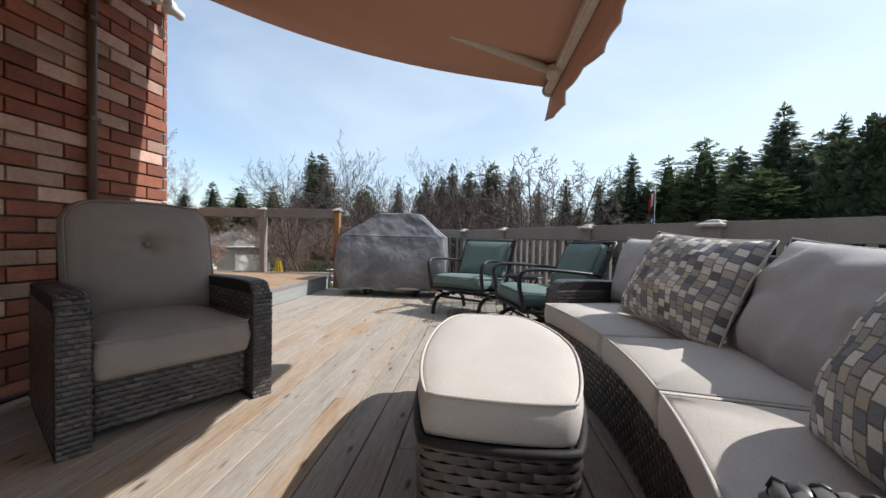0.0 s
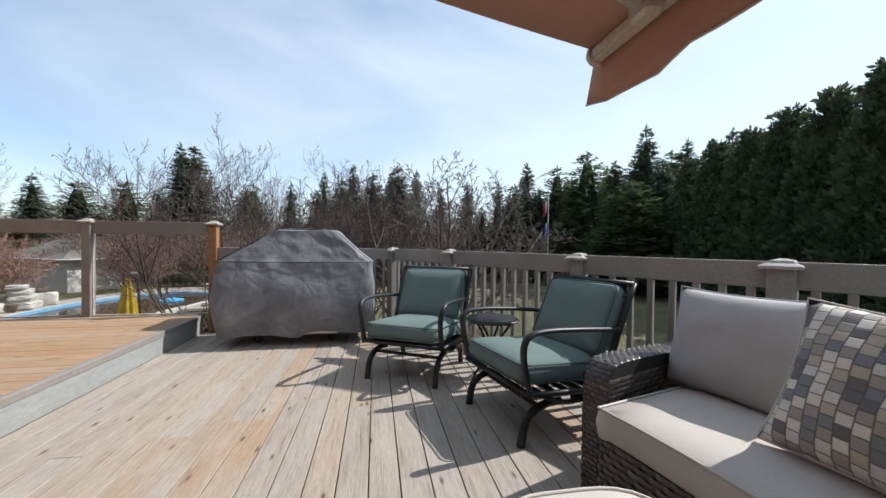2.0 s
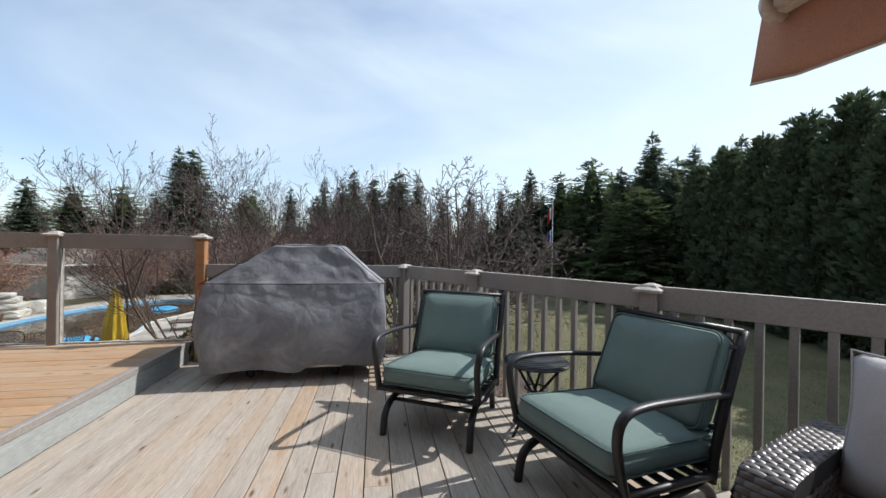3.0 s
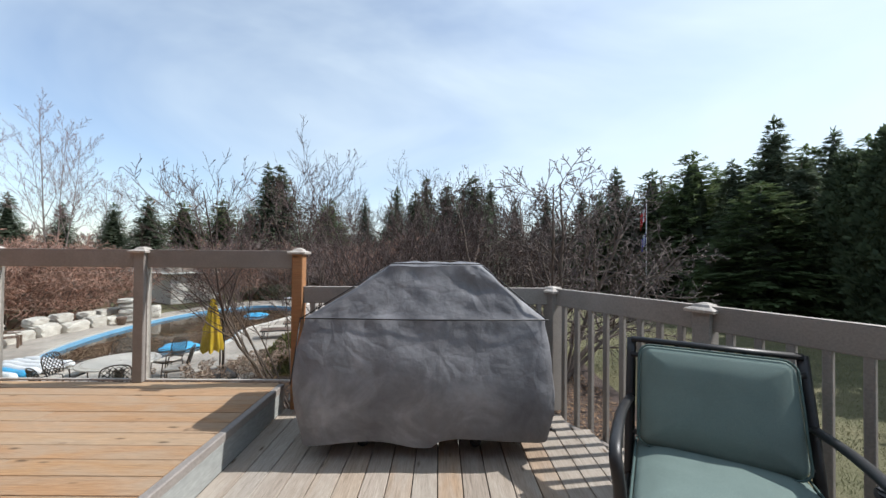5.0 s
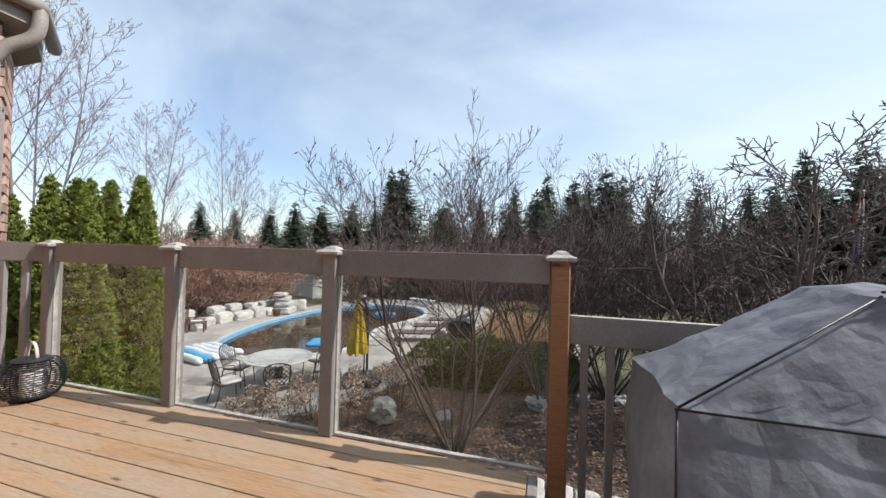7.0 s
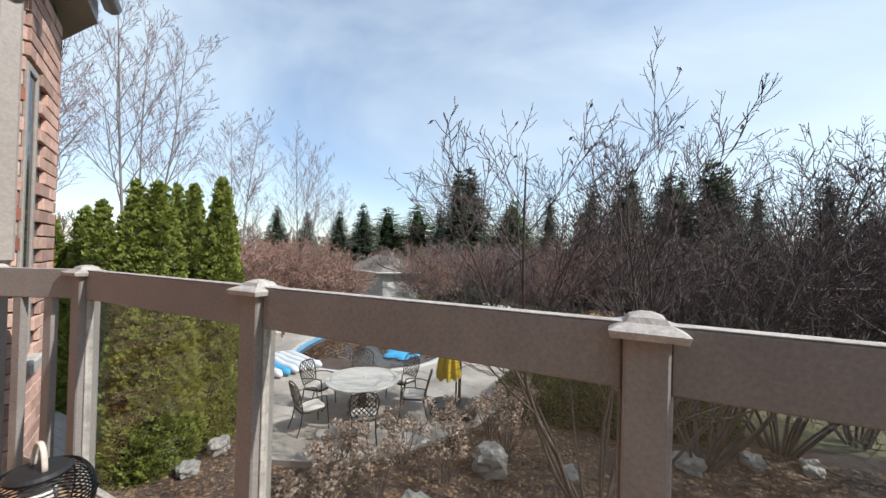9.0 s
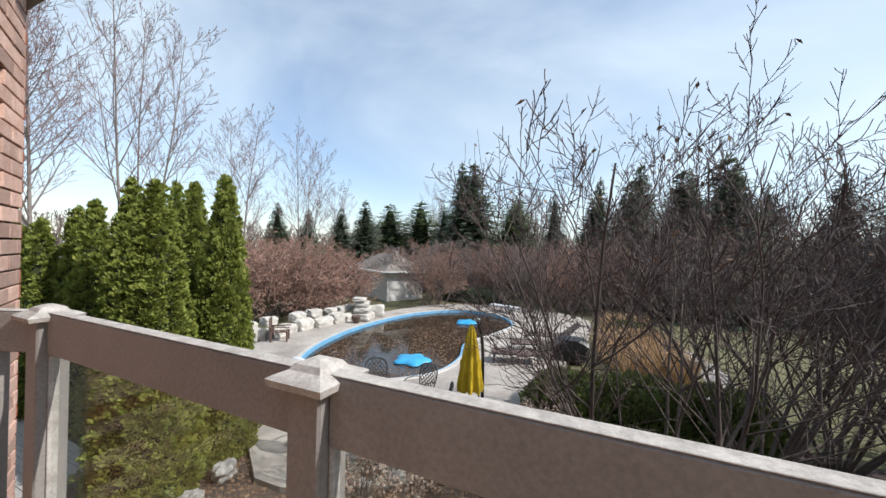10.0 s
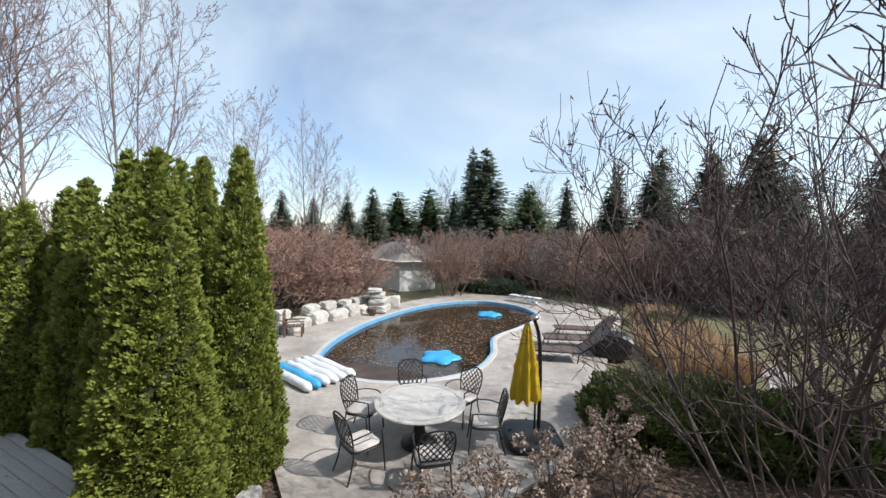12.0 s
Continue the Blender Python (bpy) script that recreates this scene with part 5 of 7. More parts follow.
side = thing("side_table", "small round black woven-top folding table", "side table", m=pose(0.97, 3.95, 0))
bm = bmesh.new()
lathe(bm, [(0.001, 0.468), (0.19, 0.468), (0.215, 0.474), (0.222, 0.484), (0.212, 0.494), (0.0, 0.494)], 32)
part("top_rim", bm, BLACK_METAL, side, smooth=False)
for k in range(11):
    y = -0.19 + 0.038 * k
    w = math.sqrt(max(0.001, 0.205 ** 2 - y * y))
    box_part("top_slat", (-w, y - 0.016, 0.4945), (w, y + 0.016, 0.500), BLACK_METAL, side, 0.002)
for a in range(4):
    t = radians(45 + 90 * a)
    u = radians(45 + 90 * a + 150)
    tube_part("leg", [(0.19 * math.cos(u), 0.19 * math.sin(u), 0.0), (0.02 * math.cos(t + 1.3), 0.02 * math.sin(t + 1.3), 0.25), (0.17 * math.cos(t), 0.17 * math.sin(t), 0.466)], 0.0095, BLACK_METAL, side, 8)
tube_part("ring", [(0.075 * math.cos(k * math.tau / 20), 0.075 * math.sin(k * math.tau / 20), 0.3) for k in range(20)], 0.006, BLACK_METAL, side, 6, closed=True)

# ---- lantern ----
lan = thing("lantern", "oval black wire lantern with an ivory candle on the raised deck", "lantern", m=pose(-5.60, 5.70, UP))
for k in range(17):
    z = 0.035 + 0.235 * k / 16
    f = (z - 0.15) / 0.155
    r = 0.06 + 0.125 * math.sqrt(max(0, 1 - f * f))
    tube_part("wire_ring", [(r * math.cos(a * math.tau / 28), r * math.sin(a * math.tau / 28), z) for a in range(28)], 0.0038, BLACK_METAL, lan, 5, closed=True)
for a in range(6):
    t = a * math.tau / 6
    pts = []
    for k in range(9):
        z = 0.02 + 0.25 * k / 8
        r = 0.055 + 0.12 * math.sqrt(max(0, 1 - ((z - 0.15) / 0.155) ** 2))
        pts.append((r * math.cos(t), r * math.sin(t), z))
    tube_part("rib", pts, 0.004, BLACK_METAL, lan, 5)
bm = bmesh.new()
lathe(bm, [(0.0, 0.0), (0.10, 0.0), (0.105, 0.012), (0.09, 0.022), (0.0, 0.022)], 28)
part("base_plate", bm, BLACK_METAL, lan, smooth=False)
bm = bmesh.new()
lathe(bm, [(0.05, 0.268), (0.105, 0.268), (0.108, 0.28), (0.095, 0.292), (0.05, 0.296)], 28)
part("lid", bm, BLACK_METAL, lan, smooth=False)
bm = bmesh.new()
lathe(bm, [(0.0, 0.022), (0.058, 0.022), (0.06, 0.03), (0.058, 0.195), (0.05, 0.2), (0.0, 0.196)], 24)
part("candle", bm, CANDLE, lan, "thick ivory pillar candle", smooth=False)
tube_part("handle", [(0.055 * math.cos(t), 0, 0.29 + 0.115 * math.sin(t)) for t in (k * math.pi / 14 for k in range(15))], 0.011, CREAM, lan, 8, 0.5)

# ---- trees and shrubs ----
def stick(verts, faces, a, b, ra, rb, sides=4):
    d = b - a
    if d.length < 1e-6:
        return
    d.normalize()
    s = d.cross(Vector((0.31, 0.17, 0.93)))
    s = s.normalized() if s.length > 1e-4 else Vector((1, 0, 0))
    u = d.cross(s)
    b0 = len(verts)
    for p, r in ((a, ra), (b, rb)):
        for k in range(sides):
            t = k * math.tau / sides
            verts.append(p + r * (s * math.cos(t) + u * math.sin(t)))
    for k in range(sides):
        faces.append((b0 + k, b0 + (k + 1) % sides, b0 + sides + (k + 1) % sides, b0 + sides + k))


def bare_tree(r, stems, length, lean, kids, angle, up, ratio, base_r, min_r, wander=0.1, foot=0.12, start=0.25, shoots=0):
    """Leafless tree: stems that fan out and bend up, side branches spiralling round them, fine ascending twigs.
    Returns (limb verts, faces), (twig verts, faces), tips."""
    lv, lf, tv, tf, tips = [], [], [], [], []
    last = len(kids)

    def grow(p, d, L, rad, level):
        n = (9, 6, 4, 3, 2)[min(level, 4)]
        pts, q, dd = [p.copy()], p.copy(), d.copy()
        w = wander * (1 + 0.35 * level)
        for i in range(n):
            dd = (dd + Vector((r.gauss(0, w), r.gauss(0, w), r.gauss(0, w * 0.8) + up[min(level, len(up) - 1)] / n))).normalized()
            q = q + dd * (L / n)
            pts.append(q.copy())
        for i in range(n):
            ra, rb = max(rad * (1 - 0.8 * i / n), min_r), max(rad * (1 - 0.8 * (i + 1) / n), min_r * 0.8)
            if level < 2:
                stick(lv, lf, pts[i], pts[i + 1], ra, rb, 6 if level == 0 else 4)
            else:
                stick(tv, tf, pts[i], pts[i + 1], ra, rb, 3)
        if level == last:
            tips.append(pts[-1])
            return
        nk = kids[level]
        spin = r.random() * 6.28
        for k in range(nk):
            f0 = start if level == 0 else 0.18
            f = f0 + (0.98 - f0) * (k + r.random()) / nk
            i = min(n - 1, int(f * n))
            o = pts[i].lerp(pts[i + 1], f * n - i)
            ax = (pts[i + 1] - pts[i]).normalized()
            e1 = ax.cross(Vector((0.3, 0.5, 0.81))).normalized()
            e2 = ax.cross(e1)
            spin += 2.4 + r.uniform(-0.5, 0.5)
            t = radians(angle * r.uniform(0.6, 1.3))
            nd = ax * math.cos(t) + (e1 * math.cos(spin) + e2 * math.sin(spin)) * math.sin(t)
            grow(o, nd.normalized(), L * ratio * (1.2 - 0.75 * f) * r.uniform(0.65, 1.25), rad * (1 - 0.75 * f) * 0.6, level + 1)
    for k in range(stems):
        a = math.tau * (k + r.random() * 0.8) / stems
        t = lean * r.uniform(0.35, 1.15)
        d = Vector((math.cos(a) * t, math.sin(a) * t, 1)).normalized()
        o = Vector((math.cos(a), math.sin(a), 0)) * (foot * r.uniform(0.3, 1.2) if stems > 1 else 0)
        grow(o, d, length * r.uniform(0.82, 1.0), base_r * r.uniform(0.6, 1.15), 0)
    for k in range(shoots):
        p = r.choice(tips)
        if p.z > length * 0.62:
            e = p + Vector((r.uniform(-0.1, 0.1), r.uniform(-0.1, 0.1), r.uniform(0.2, 0.5)))
            m = p.lerp(e, 0.5) + Vector((r.uniform(-0.03, 0.03), r.uniform(-0.03, 0.03), 0))
            stick(tv, tf, p, m, min_r, min_r * 0.9, 3)
            stick(tv, tf, m, e, min_r * 0.9, min_r * 0.7, 3)
            tips.append(e)
    return (lv, lf), (tv, tf), tips


def cards(verts, faces, p, d, up, length, width, tri=False):
    """One small pointed frond: a bent blade of two faces."""
    s = d.cross(up)
    s = s.normalized() * width / 2 if s.length > 1e-5 else Vector((width / 2, 0, 0))
    b0 = len(verts)
    m = p + d * length * 0.5 + up * length * 0.08
    verts += [p, m - s, m + s, p + d * length]
    faces += [(b0, b0 + 1, b0 + 2), (b0 + 1, b0 + 3, b0 + 2)]


def conifer_mesh(r, height, radius, boughs=420, dens=6, droop=0.25, top=1.0, frond=0.24, gap=0.0, low=0.04):
    """Boughs all round a straight trunk, each a drooping spray of needled fronds; uneven outline."""
    v, f, lv, lf = [], [], [], []
    ga = math.pi * (3 - math.sqrt(5))
    for k in range(boughs):
        h = 1 - math.sqrt(1 - (k + r.random()) / boughs) if r.random() < 0.8 else (k + 0.5) / boughs
        if r.random() < gap:
            continue
        a = k * ga + r.uniform(-0.3, 0.3)
        tier = 0.93 + 0.06 * math.sin(h * 58 + 1.4 * math.sin(a * 2))
        L = (radius * (1 - h) ** (0.85 * top) * tier * r.uniform(0.75, 1.12) * (1 + 0.15 * noise.noise(Vector((math.cos(a), math.sin(a), h * 7)))) + 0.08)
        z = height * (low + (0.97 - low) * h)
        d = Vector((math.cos(a), math.sin(a), -droop * (1 - h) + 0.45 * h * h)).normalized()
        tan = Vector((-math.sin(a), math.cos(a), 0))
        o = Vector((0, 0, z))
        if k % 2 == 0:
            stick(lv, lf, o, o + d * L * 0.85, 0.016 * (1 - h) + 0.006, 0.004, 3)
        nb = max(2, round(dens * (0.35 + 0.65 * L / radius)))
        for q in range(nb):
            g = 0.18 + 0.82 * (q + r.random()) / nb
            c = o + d * L * g + Vector((0, 0, -0.10 * L * g * g + 0.07 * L * max(0, g - 0.7)))
            w = frond * (1.1 - 0.45 * g) * (0.62 + 0.45 * (1 - h))
            for sgn in (-1, 1):
                dd = (d * r.uniform(0.4, 1.0) + tan * sgn * r.uniform(0.35, 1.0) + Vector((0, 0, r.uniform(-0.45, 0.15)))).normalized()
                cards(v, f, c, dd, (Vector((0, 0, 1)) + tan * r.uniform(-0.5, 0.5)).normalized(), w * r.uniform(0.9, 1.7), w * r.uniform(0.35, 0.6))
            cards(v, f, c, (d + Vector((0, 0, r.uniform(-0.7, 0.2)))).normalized(), (Vector((0, 0, 1)) + tan * r.uniform(-0.6, 0.6)).normalized(), w * 1.5, w * 0.5)
    for k in range(10):
        a = k * 2.4
        cards(v, f, Vector((0, 0, height * (0.93 + 0.006 * k))), Vector((0.3 * math.cos(a), 0.3 * math.sin(a), 0.9)).normalized(), Vector((math.cos(a), math.sin(a), 0.2)), 0.3, 0.1)
    stick(lv, lf, Vector((0, 0, 0)), Vector((0, 0, height * 0.97)), 0.02 + height * 0.011, 0.012, 7)
    return (lv, lf), (v, f)


def put_conifer(name, label, m, trunk_me, crown_me, inner_me, group="", category="conifer"):
    t = thing(name, label, category, group, m=m)
    piece("trunk", trunk_me, t)
    piece("crown", crown_me, t, kind="stuff")
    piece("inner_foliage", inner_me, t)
    return t


r = random.Random(11)
KINDS = {}
for key, args, mat in (("spruce", dict(height=10, radius=2.5, boughs=900, dens=8, frond=0.34), NEEDLE), ("spruce2", dict(height=10, radius=2.2, boughs=820, dens=8, droop=0.4, frond=0.34), NEEDLE),
                       ("pine", dict(height=10, radius=2.9, boughs=620, dens=9, droop=-0.1, top=0.62, frond=0.4, gap=0.1, low=0.12), NEEDLE_PINE), ("bluish", dict(height=10, radius=2.4, boughs=720, dens=8, droop=0.3, frond=0.34), NEEDLE_BLUE)):
    tr, cr_ = conifer_mesh(r, **args)
    # solid cone added inside the crown: closes sky gaps, shade in its colour
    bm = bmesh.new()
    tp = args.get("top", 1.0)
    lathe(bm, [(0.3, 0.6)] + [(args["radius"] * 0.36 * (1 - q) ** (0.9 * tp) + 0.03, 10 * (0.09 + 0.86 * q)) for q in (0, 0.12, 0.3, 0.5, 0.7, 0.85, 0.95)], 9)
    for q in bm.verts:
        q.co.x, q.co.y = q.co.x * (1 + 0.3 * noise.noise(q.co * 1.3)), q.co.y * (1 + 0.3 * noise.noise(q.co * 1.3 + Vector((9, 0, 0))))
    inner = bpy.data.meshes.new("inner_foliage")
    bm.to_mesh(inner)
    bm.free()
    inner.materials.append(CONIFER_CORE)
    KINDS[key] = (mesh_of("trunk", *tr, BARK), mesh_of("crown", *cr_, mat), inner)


def conifer(kind, x, y, top, wide=1.0, label="dark spruce at the edge of the lawn", base=GROUND):
    h = (top - base) / 10
    m = pose(x, y, base - 0.02, 0, 0, (x * 37 + y * 17) % 360) @ Matrix.Diagonal((h * wide * 1.24, h * wide * 1.24, h, 1))
    return put_conifer("conifer_tree", label, m, *KINDS[kind], group="evergreens round the garden")


# bare trees: few shapes, copied
SHAPES = {}
r = random.Random(5)
SHAPES["vase"] = bare_tree(r, 14, 4.4, 0.68, (9, 7, 5), 42, (0.34, 0.35, 0.35, 0.4), 0.46, 0.028, 0.0031, 0.07, 0.16, 0.36, 40)
SHAPES["vase2"] = bare_tree(r, 13, 4.4, 0.70, (9, 7, 5), 44, (0.34, 0.35, 0.3, 0.35), 0.46, 0.031, 0.0037, 0.075, 0.2, 0.34, 30)
SHAPES["crab"] = bare_tree(r, 11, 4.7, 0.95, (12, 8, 6), 52, (0.4, 0.15, 0.1, 0.15), 0.46, 0.065, 0.0066, 0.085, 0.14, 0.2, 20)
SHAPES["maple"] = bare_tree(r, 3, 12.6, 0.18, (18, 10, 6), 42, (0.06, 0.5, 0.5, 0.35), 0.34, 0.062, 0.0070, 0.018, 0.35, 0.25)
SHAPES["maple2"] = bare_tree(r, 2, 12, 0.16, (19, 10, 6), 44, (0.06, 0.5, 0.5, 0.35), 0.36, 0.064, 0.0076, 0.018, 0.3, 0.22)
SHAPES["brush"] = bare_tree(r, 20, 2.7, 1.2, (8, 7, 4), 50, (0.4, 0.2, 0.15, 0.1), 0.52, 0.03, 0.0090, 0.14, 0.5, 0.2)
SHAPES["thicket"] = bare_tree(r, 16, 4.6, 0.55, (9, 7, 4), 42, (0.2, 0.3, 0.3, 0.2), 0.44, 0.04, 0.0115, 0.08, 0.6, 0.15)
SHAPES["far"] = bare_tree(r, 14, 4.8, 0.42, (9, 6), 38, (0.2, 0.4, 0.4), 0.44, 0.06, 0.026, 0.08, 0.8, 0.15)
MESHES = {}


def bare(shape, x, y, size, bark, twig, label, rz=0.0, base=GROUND, category="bare tree", group="", squash=1.0, leaves=0):
    key = (shape, bark.name, twig.name)
    if key not in MESHES:
        limbs, twigs, _ = SHAPES[shape]
        MESHES[key] = mesh_of("trunk", *limbs, bark, smooth=True), mesh_of("crown", *twigs, twig)
    t = thing("bare_tree", label, category, group, m=pose(x, y, base - 0.02, 0, 0, rz) @ Matrix.Diagonal((size, size, size * squash, 1)))
    piece("trunk", MESHES[key][0], t)
    piece("crown", MESHES[key][1], t, label="leafless twigs", kind="stuff")
    if leaves:
        tips, v, f = SHAPES[shape][2], [], []
        high = sorted(tips, key=lambda p: p.z)[len(tips) // 2:]
        q = random.Random(int(abs(x) * 100))
        for p in q.sample(high, leaves):
            d = Vector((q.uniform(-1, 1), q.uniform(-1, 1), q.uniform(-1.2, 0.1))).normalized()
            cards(v, f, p, d, Vector((q.uniform(-1, 1), q.uniform(-1, 1), 0.4)).normalized(), q.uniform(0.03, 0.06), q.uniform(0.018, 0.032))
        piece("dry_foliage", mesh_of("dry_foliage", v, f, LEAF_LITTER), t, label="last curled brown leaves", kind="stuff")
    return t

# ---- the tree line ----


def polar(az, dist, eye=(-0.5, 2.5)):
    """A place by bearing, degrees left of +y, and distance."""
    return eye[0] - dist * math.sin(radians(az)), eye[1] + dist * math.cos(radians(az))


# right-hand wall of evergreens, past the lawn
for kind, az, dist, top, wide in (("spruce2", -25.0, 33, 8.6, 1.0), ("pine", -29.5, 34, 8.3, 0.9), ("pine", -34.0, 31, 8.7, 1.0), ("spruce", -41.8, 30, 9.9, 1.0), ("spruce2", -46.5, 31, 8.9, 1.0), ("spruce", -51.4, 29, 8.6, 1.0),
                                  ("spruce2", -38.0, 29, 7.4, 1.1), ("spruce2", -20.5, 35, 7.0, 1.0), ("bluish", -22.5, 31, 5.4, 1.2), ("spruce2", -31.5, 32.5, 6.2, 1.2), ("spruce2", -27.0, 33, 5.6, 1.2), ("spruce", -44.0, 28, 7.0, 1.2),
                                  ("pine", -23.0, 37, 7.2, 1.0), ("pine", -26.5, 38, 7.0, 1.1), ("pine", -31.5, 36, 7.6, 1.1), ("pine", -36.5, 35, 8.2, 1.1), ("pine", -40.0, 35, 8.6, 1.1), ("pine", -44.5, 34, 8.8, 1.1), ("pine", -49.0, 33, 8.6, 1.1), ("bluish", -18.0, 33, 4.6, 1.4), ("pine", -35.0, 33, 5.6, 1.4), ("pine", -29.0, 34.5, 5.0, 1.4), ("pine", -22.5, 31, 3.6, 1.6), ("pine", -40.5, 26, 5.4, 1.5)):
    conifer(kind, *polar(az, dist), top, wide)
for kind, az, dist, top, wide in (("bluish", -15.5, 36, 7.3, 1.0), ("spruce", -7.2, 37, 8.7, 0.85), ("spruce2", -3.0, 38, 8.6, 0.85), ("spruce", 2.8, 36, 8.9, 0.9), ("spruce2", 7.2, 38, 8.2, 0.9),
                                  ("spruce2", 25.5, 40, 10.2, 0.9), ("bluish", 12.0, 48, 8.6, 1.0), ("bluish", -11.0, 44, 8.0, 1.0), ("pine", 17.0, 50, 8.4, 1.0)):
    conifer(kind, *polar(az, dist), top, wide, label="spruce standing behind the bare thicket")
# beyond the pool
E2 = (-5.2, 5.93)
for kind, px, dist, top, wide in (("spruce", 660, 39, 6.6, 1.0), ("pine", 705, 41, 6.6, 1.0), ("pine", 760, 40, 6.9, 1.0), ("spruce2", 803, 37, 6.2, 1.0), ("spruce", 858, 33, 9.6, 1.1), ("pine", 935, 36, 6.4, 1.1),
                                  ("spruce", 615, 44, 6.2, 1.0), ("spruce2", 500, 55, 7.6, 1.0), ("spruce2", 555, 52, 6.6, 1.0), ("spruce2", 1080, 33, 6.2, 1.1), ("spruce", 1155, 29, 6.8, 1.1), ("spruce", 1255, 27, 7.0, 1.1), ("spruce", 1345, 26, 7.4, 1.1)):
    az = 25.5 + math.degrees(math.atan((784 - px) / 647.6))
    conifer(kind, *polar(az, dist, E2), top, wide * 1.25, label="dark evergreen tree beyond the pool")

r = random.Random(21)
GREY = "bare grey-brown thicket behind the lawn"
for k in range(17):
    az = -12 + 46 * k / 16 + r.uniform(-1, 1)
    x, y = polar(az, r.uniform(26, 36))
    bare("thicket", x, y, r.uniform(0.8, 1.05) if az < 10 else r.uniform(0.7, 0.92), BARK, TWIG_GREY if k % 3 else TWIG_RED, GREY, r.uniform(0, 360), group="bare thicket")
for k in range(5):
    x, y = polar(-16 - 5.0 * k, r.uniform(34, 40))
    bare("maple2", x, y, 0.62, BARK_PALE, TWIG_PALE, "tall bare tree above the evergreens", r.uniform(0, 360), group="tall bare trees")
# russet brush beyond the rocks and pool
for px, dist, size, twig in ((470, 18.5, 1.3, TWIG_RED), (515, 19, 1.4, TWIG_RED), (565, 19.5, 1.4, TWIG_RED), (618, 20.5, 1.05, TWIG_RED), (545, 29, 1.6, TWIG_RED), (690, 31, 1.3, TWIG_RED), (900, 30, 1.45, TWIG_RED), (960, 29, 1.5, TWIG_RED),
                             (1030, 28, 1.5, TWIG_RED), (1090, 27, 1.4, TWIG_RED), (800, 29, 1.2, TWIG_GREY), (850, 31, 1.2, TWIG_GREY), (770, 31, 1.1, TWIG_GREY), (420, 26, 1.5, TWIG_RED), (360, 28, 1.6, TWIG_RED), (1160, 26, 1.3, TWIG_GREY), (1230, 25, 1.3, TWIG_GREY)):
    az = 25.5 + math.degrees(math.atan((784 - px) / 647.6))
    x, y = polar(az, dist, E2)
    bare("brush", x, y, size, BARK, twig, "rounded leafless russet shrub beyond the patio" if twig is TWIG_RED else "rounded leafless grey shrub beyond the patio", r.uniform(0, 360), category="shrub", group="bare shrubs beyond the pool")
# tall maples behind the cedars
for px, dist, size, sh in ((238, 30, 1.22, "maple"), (425, 34, 1.0, "maple2"), (550, 38, 0.86, "maple"), (40, 24, 1.15, "maple2"), (-60, 24, 1.1, "maple"), (600, 60, 0.9, "maple2"), (790, 62, 0.85, "maple"), (960, 60, 0.9, "maple2")):
    az = 25.5 + math.degrees(math.atan((784 - px) / 647.6))
    x, y = polar(az, dist, E2)
    bare(sh, x, y, size * 1.35, BARK_PALE, TWIG_PALE, "tall leafless maple beyond the cedars", r.uniform(0, 360), group="tall bare trees")
# shrub and small tree close to the deck
for sh, x, y, size, rz in (("vase", -3.5, 10.0, 1.1, 40), ("vase2", -2.0, 12.4, 1.18, 200), ("vase", -0.6, 13.6, 1.2, 130), ("vase2", 0.9, 14.8, 1.05, 20)):
    bare(sh, x, y, size, BARK_DARK, TWIG_DARK, "many-stemmed leafless shrub in the garden bed", rz, base=-1.95, category="shrub", group="bare shrubs in the bed", leaves=150)
bare("crab", 2.4, 12.6, 1.2, BARK, TWIG, "spreading leafless crab apple on the lawn", 190)
# far woods closing the horizon
for k in range(44):
    az = -80 + 190 * k / 43
    x, y = polar(az, r.uniform(58, 74))
    bare("far", x, y, r.uniform(1.1, 1.5), BARK, TWIG_GREY, "far bare woodland on the horizon", r.uniform(0, 360), group="far woodland")



# ---- arborvitae ----
def column(h, radius):
    """Half-width of a columnar cedar at height h, 0 to 1."""
    return radius * (0.80 + 0.20 * min(1, h / 0.12)) * (1 - max(0, h - 0.10) / 0.90) ** 0.62 * (1 - 0.12 * h)


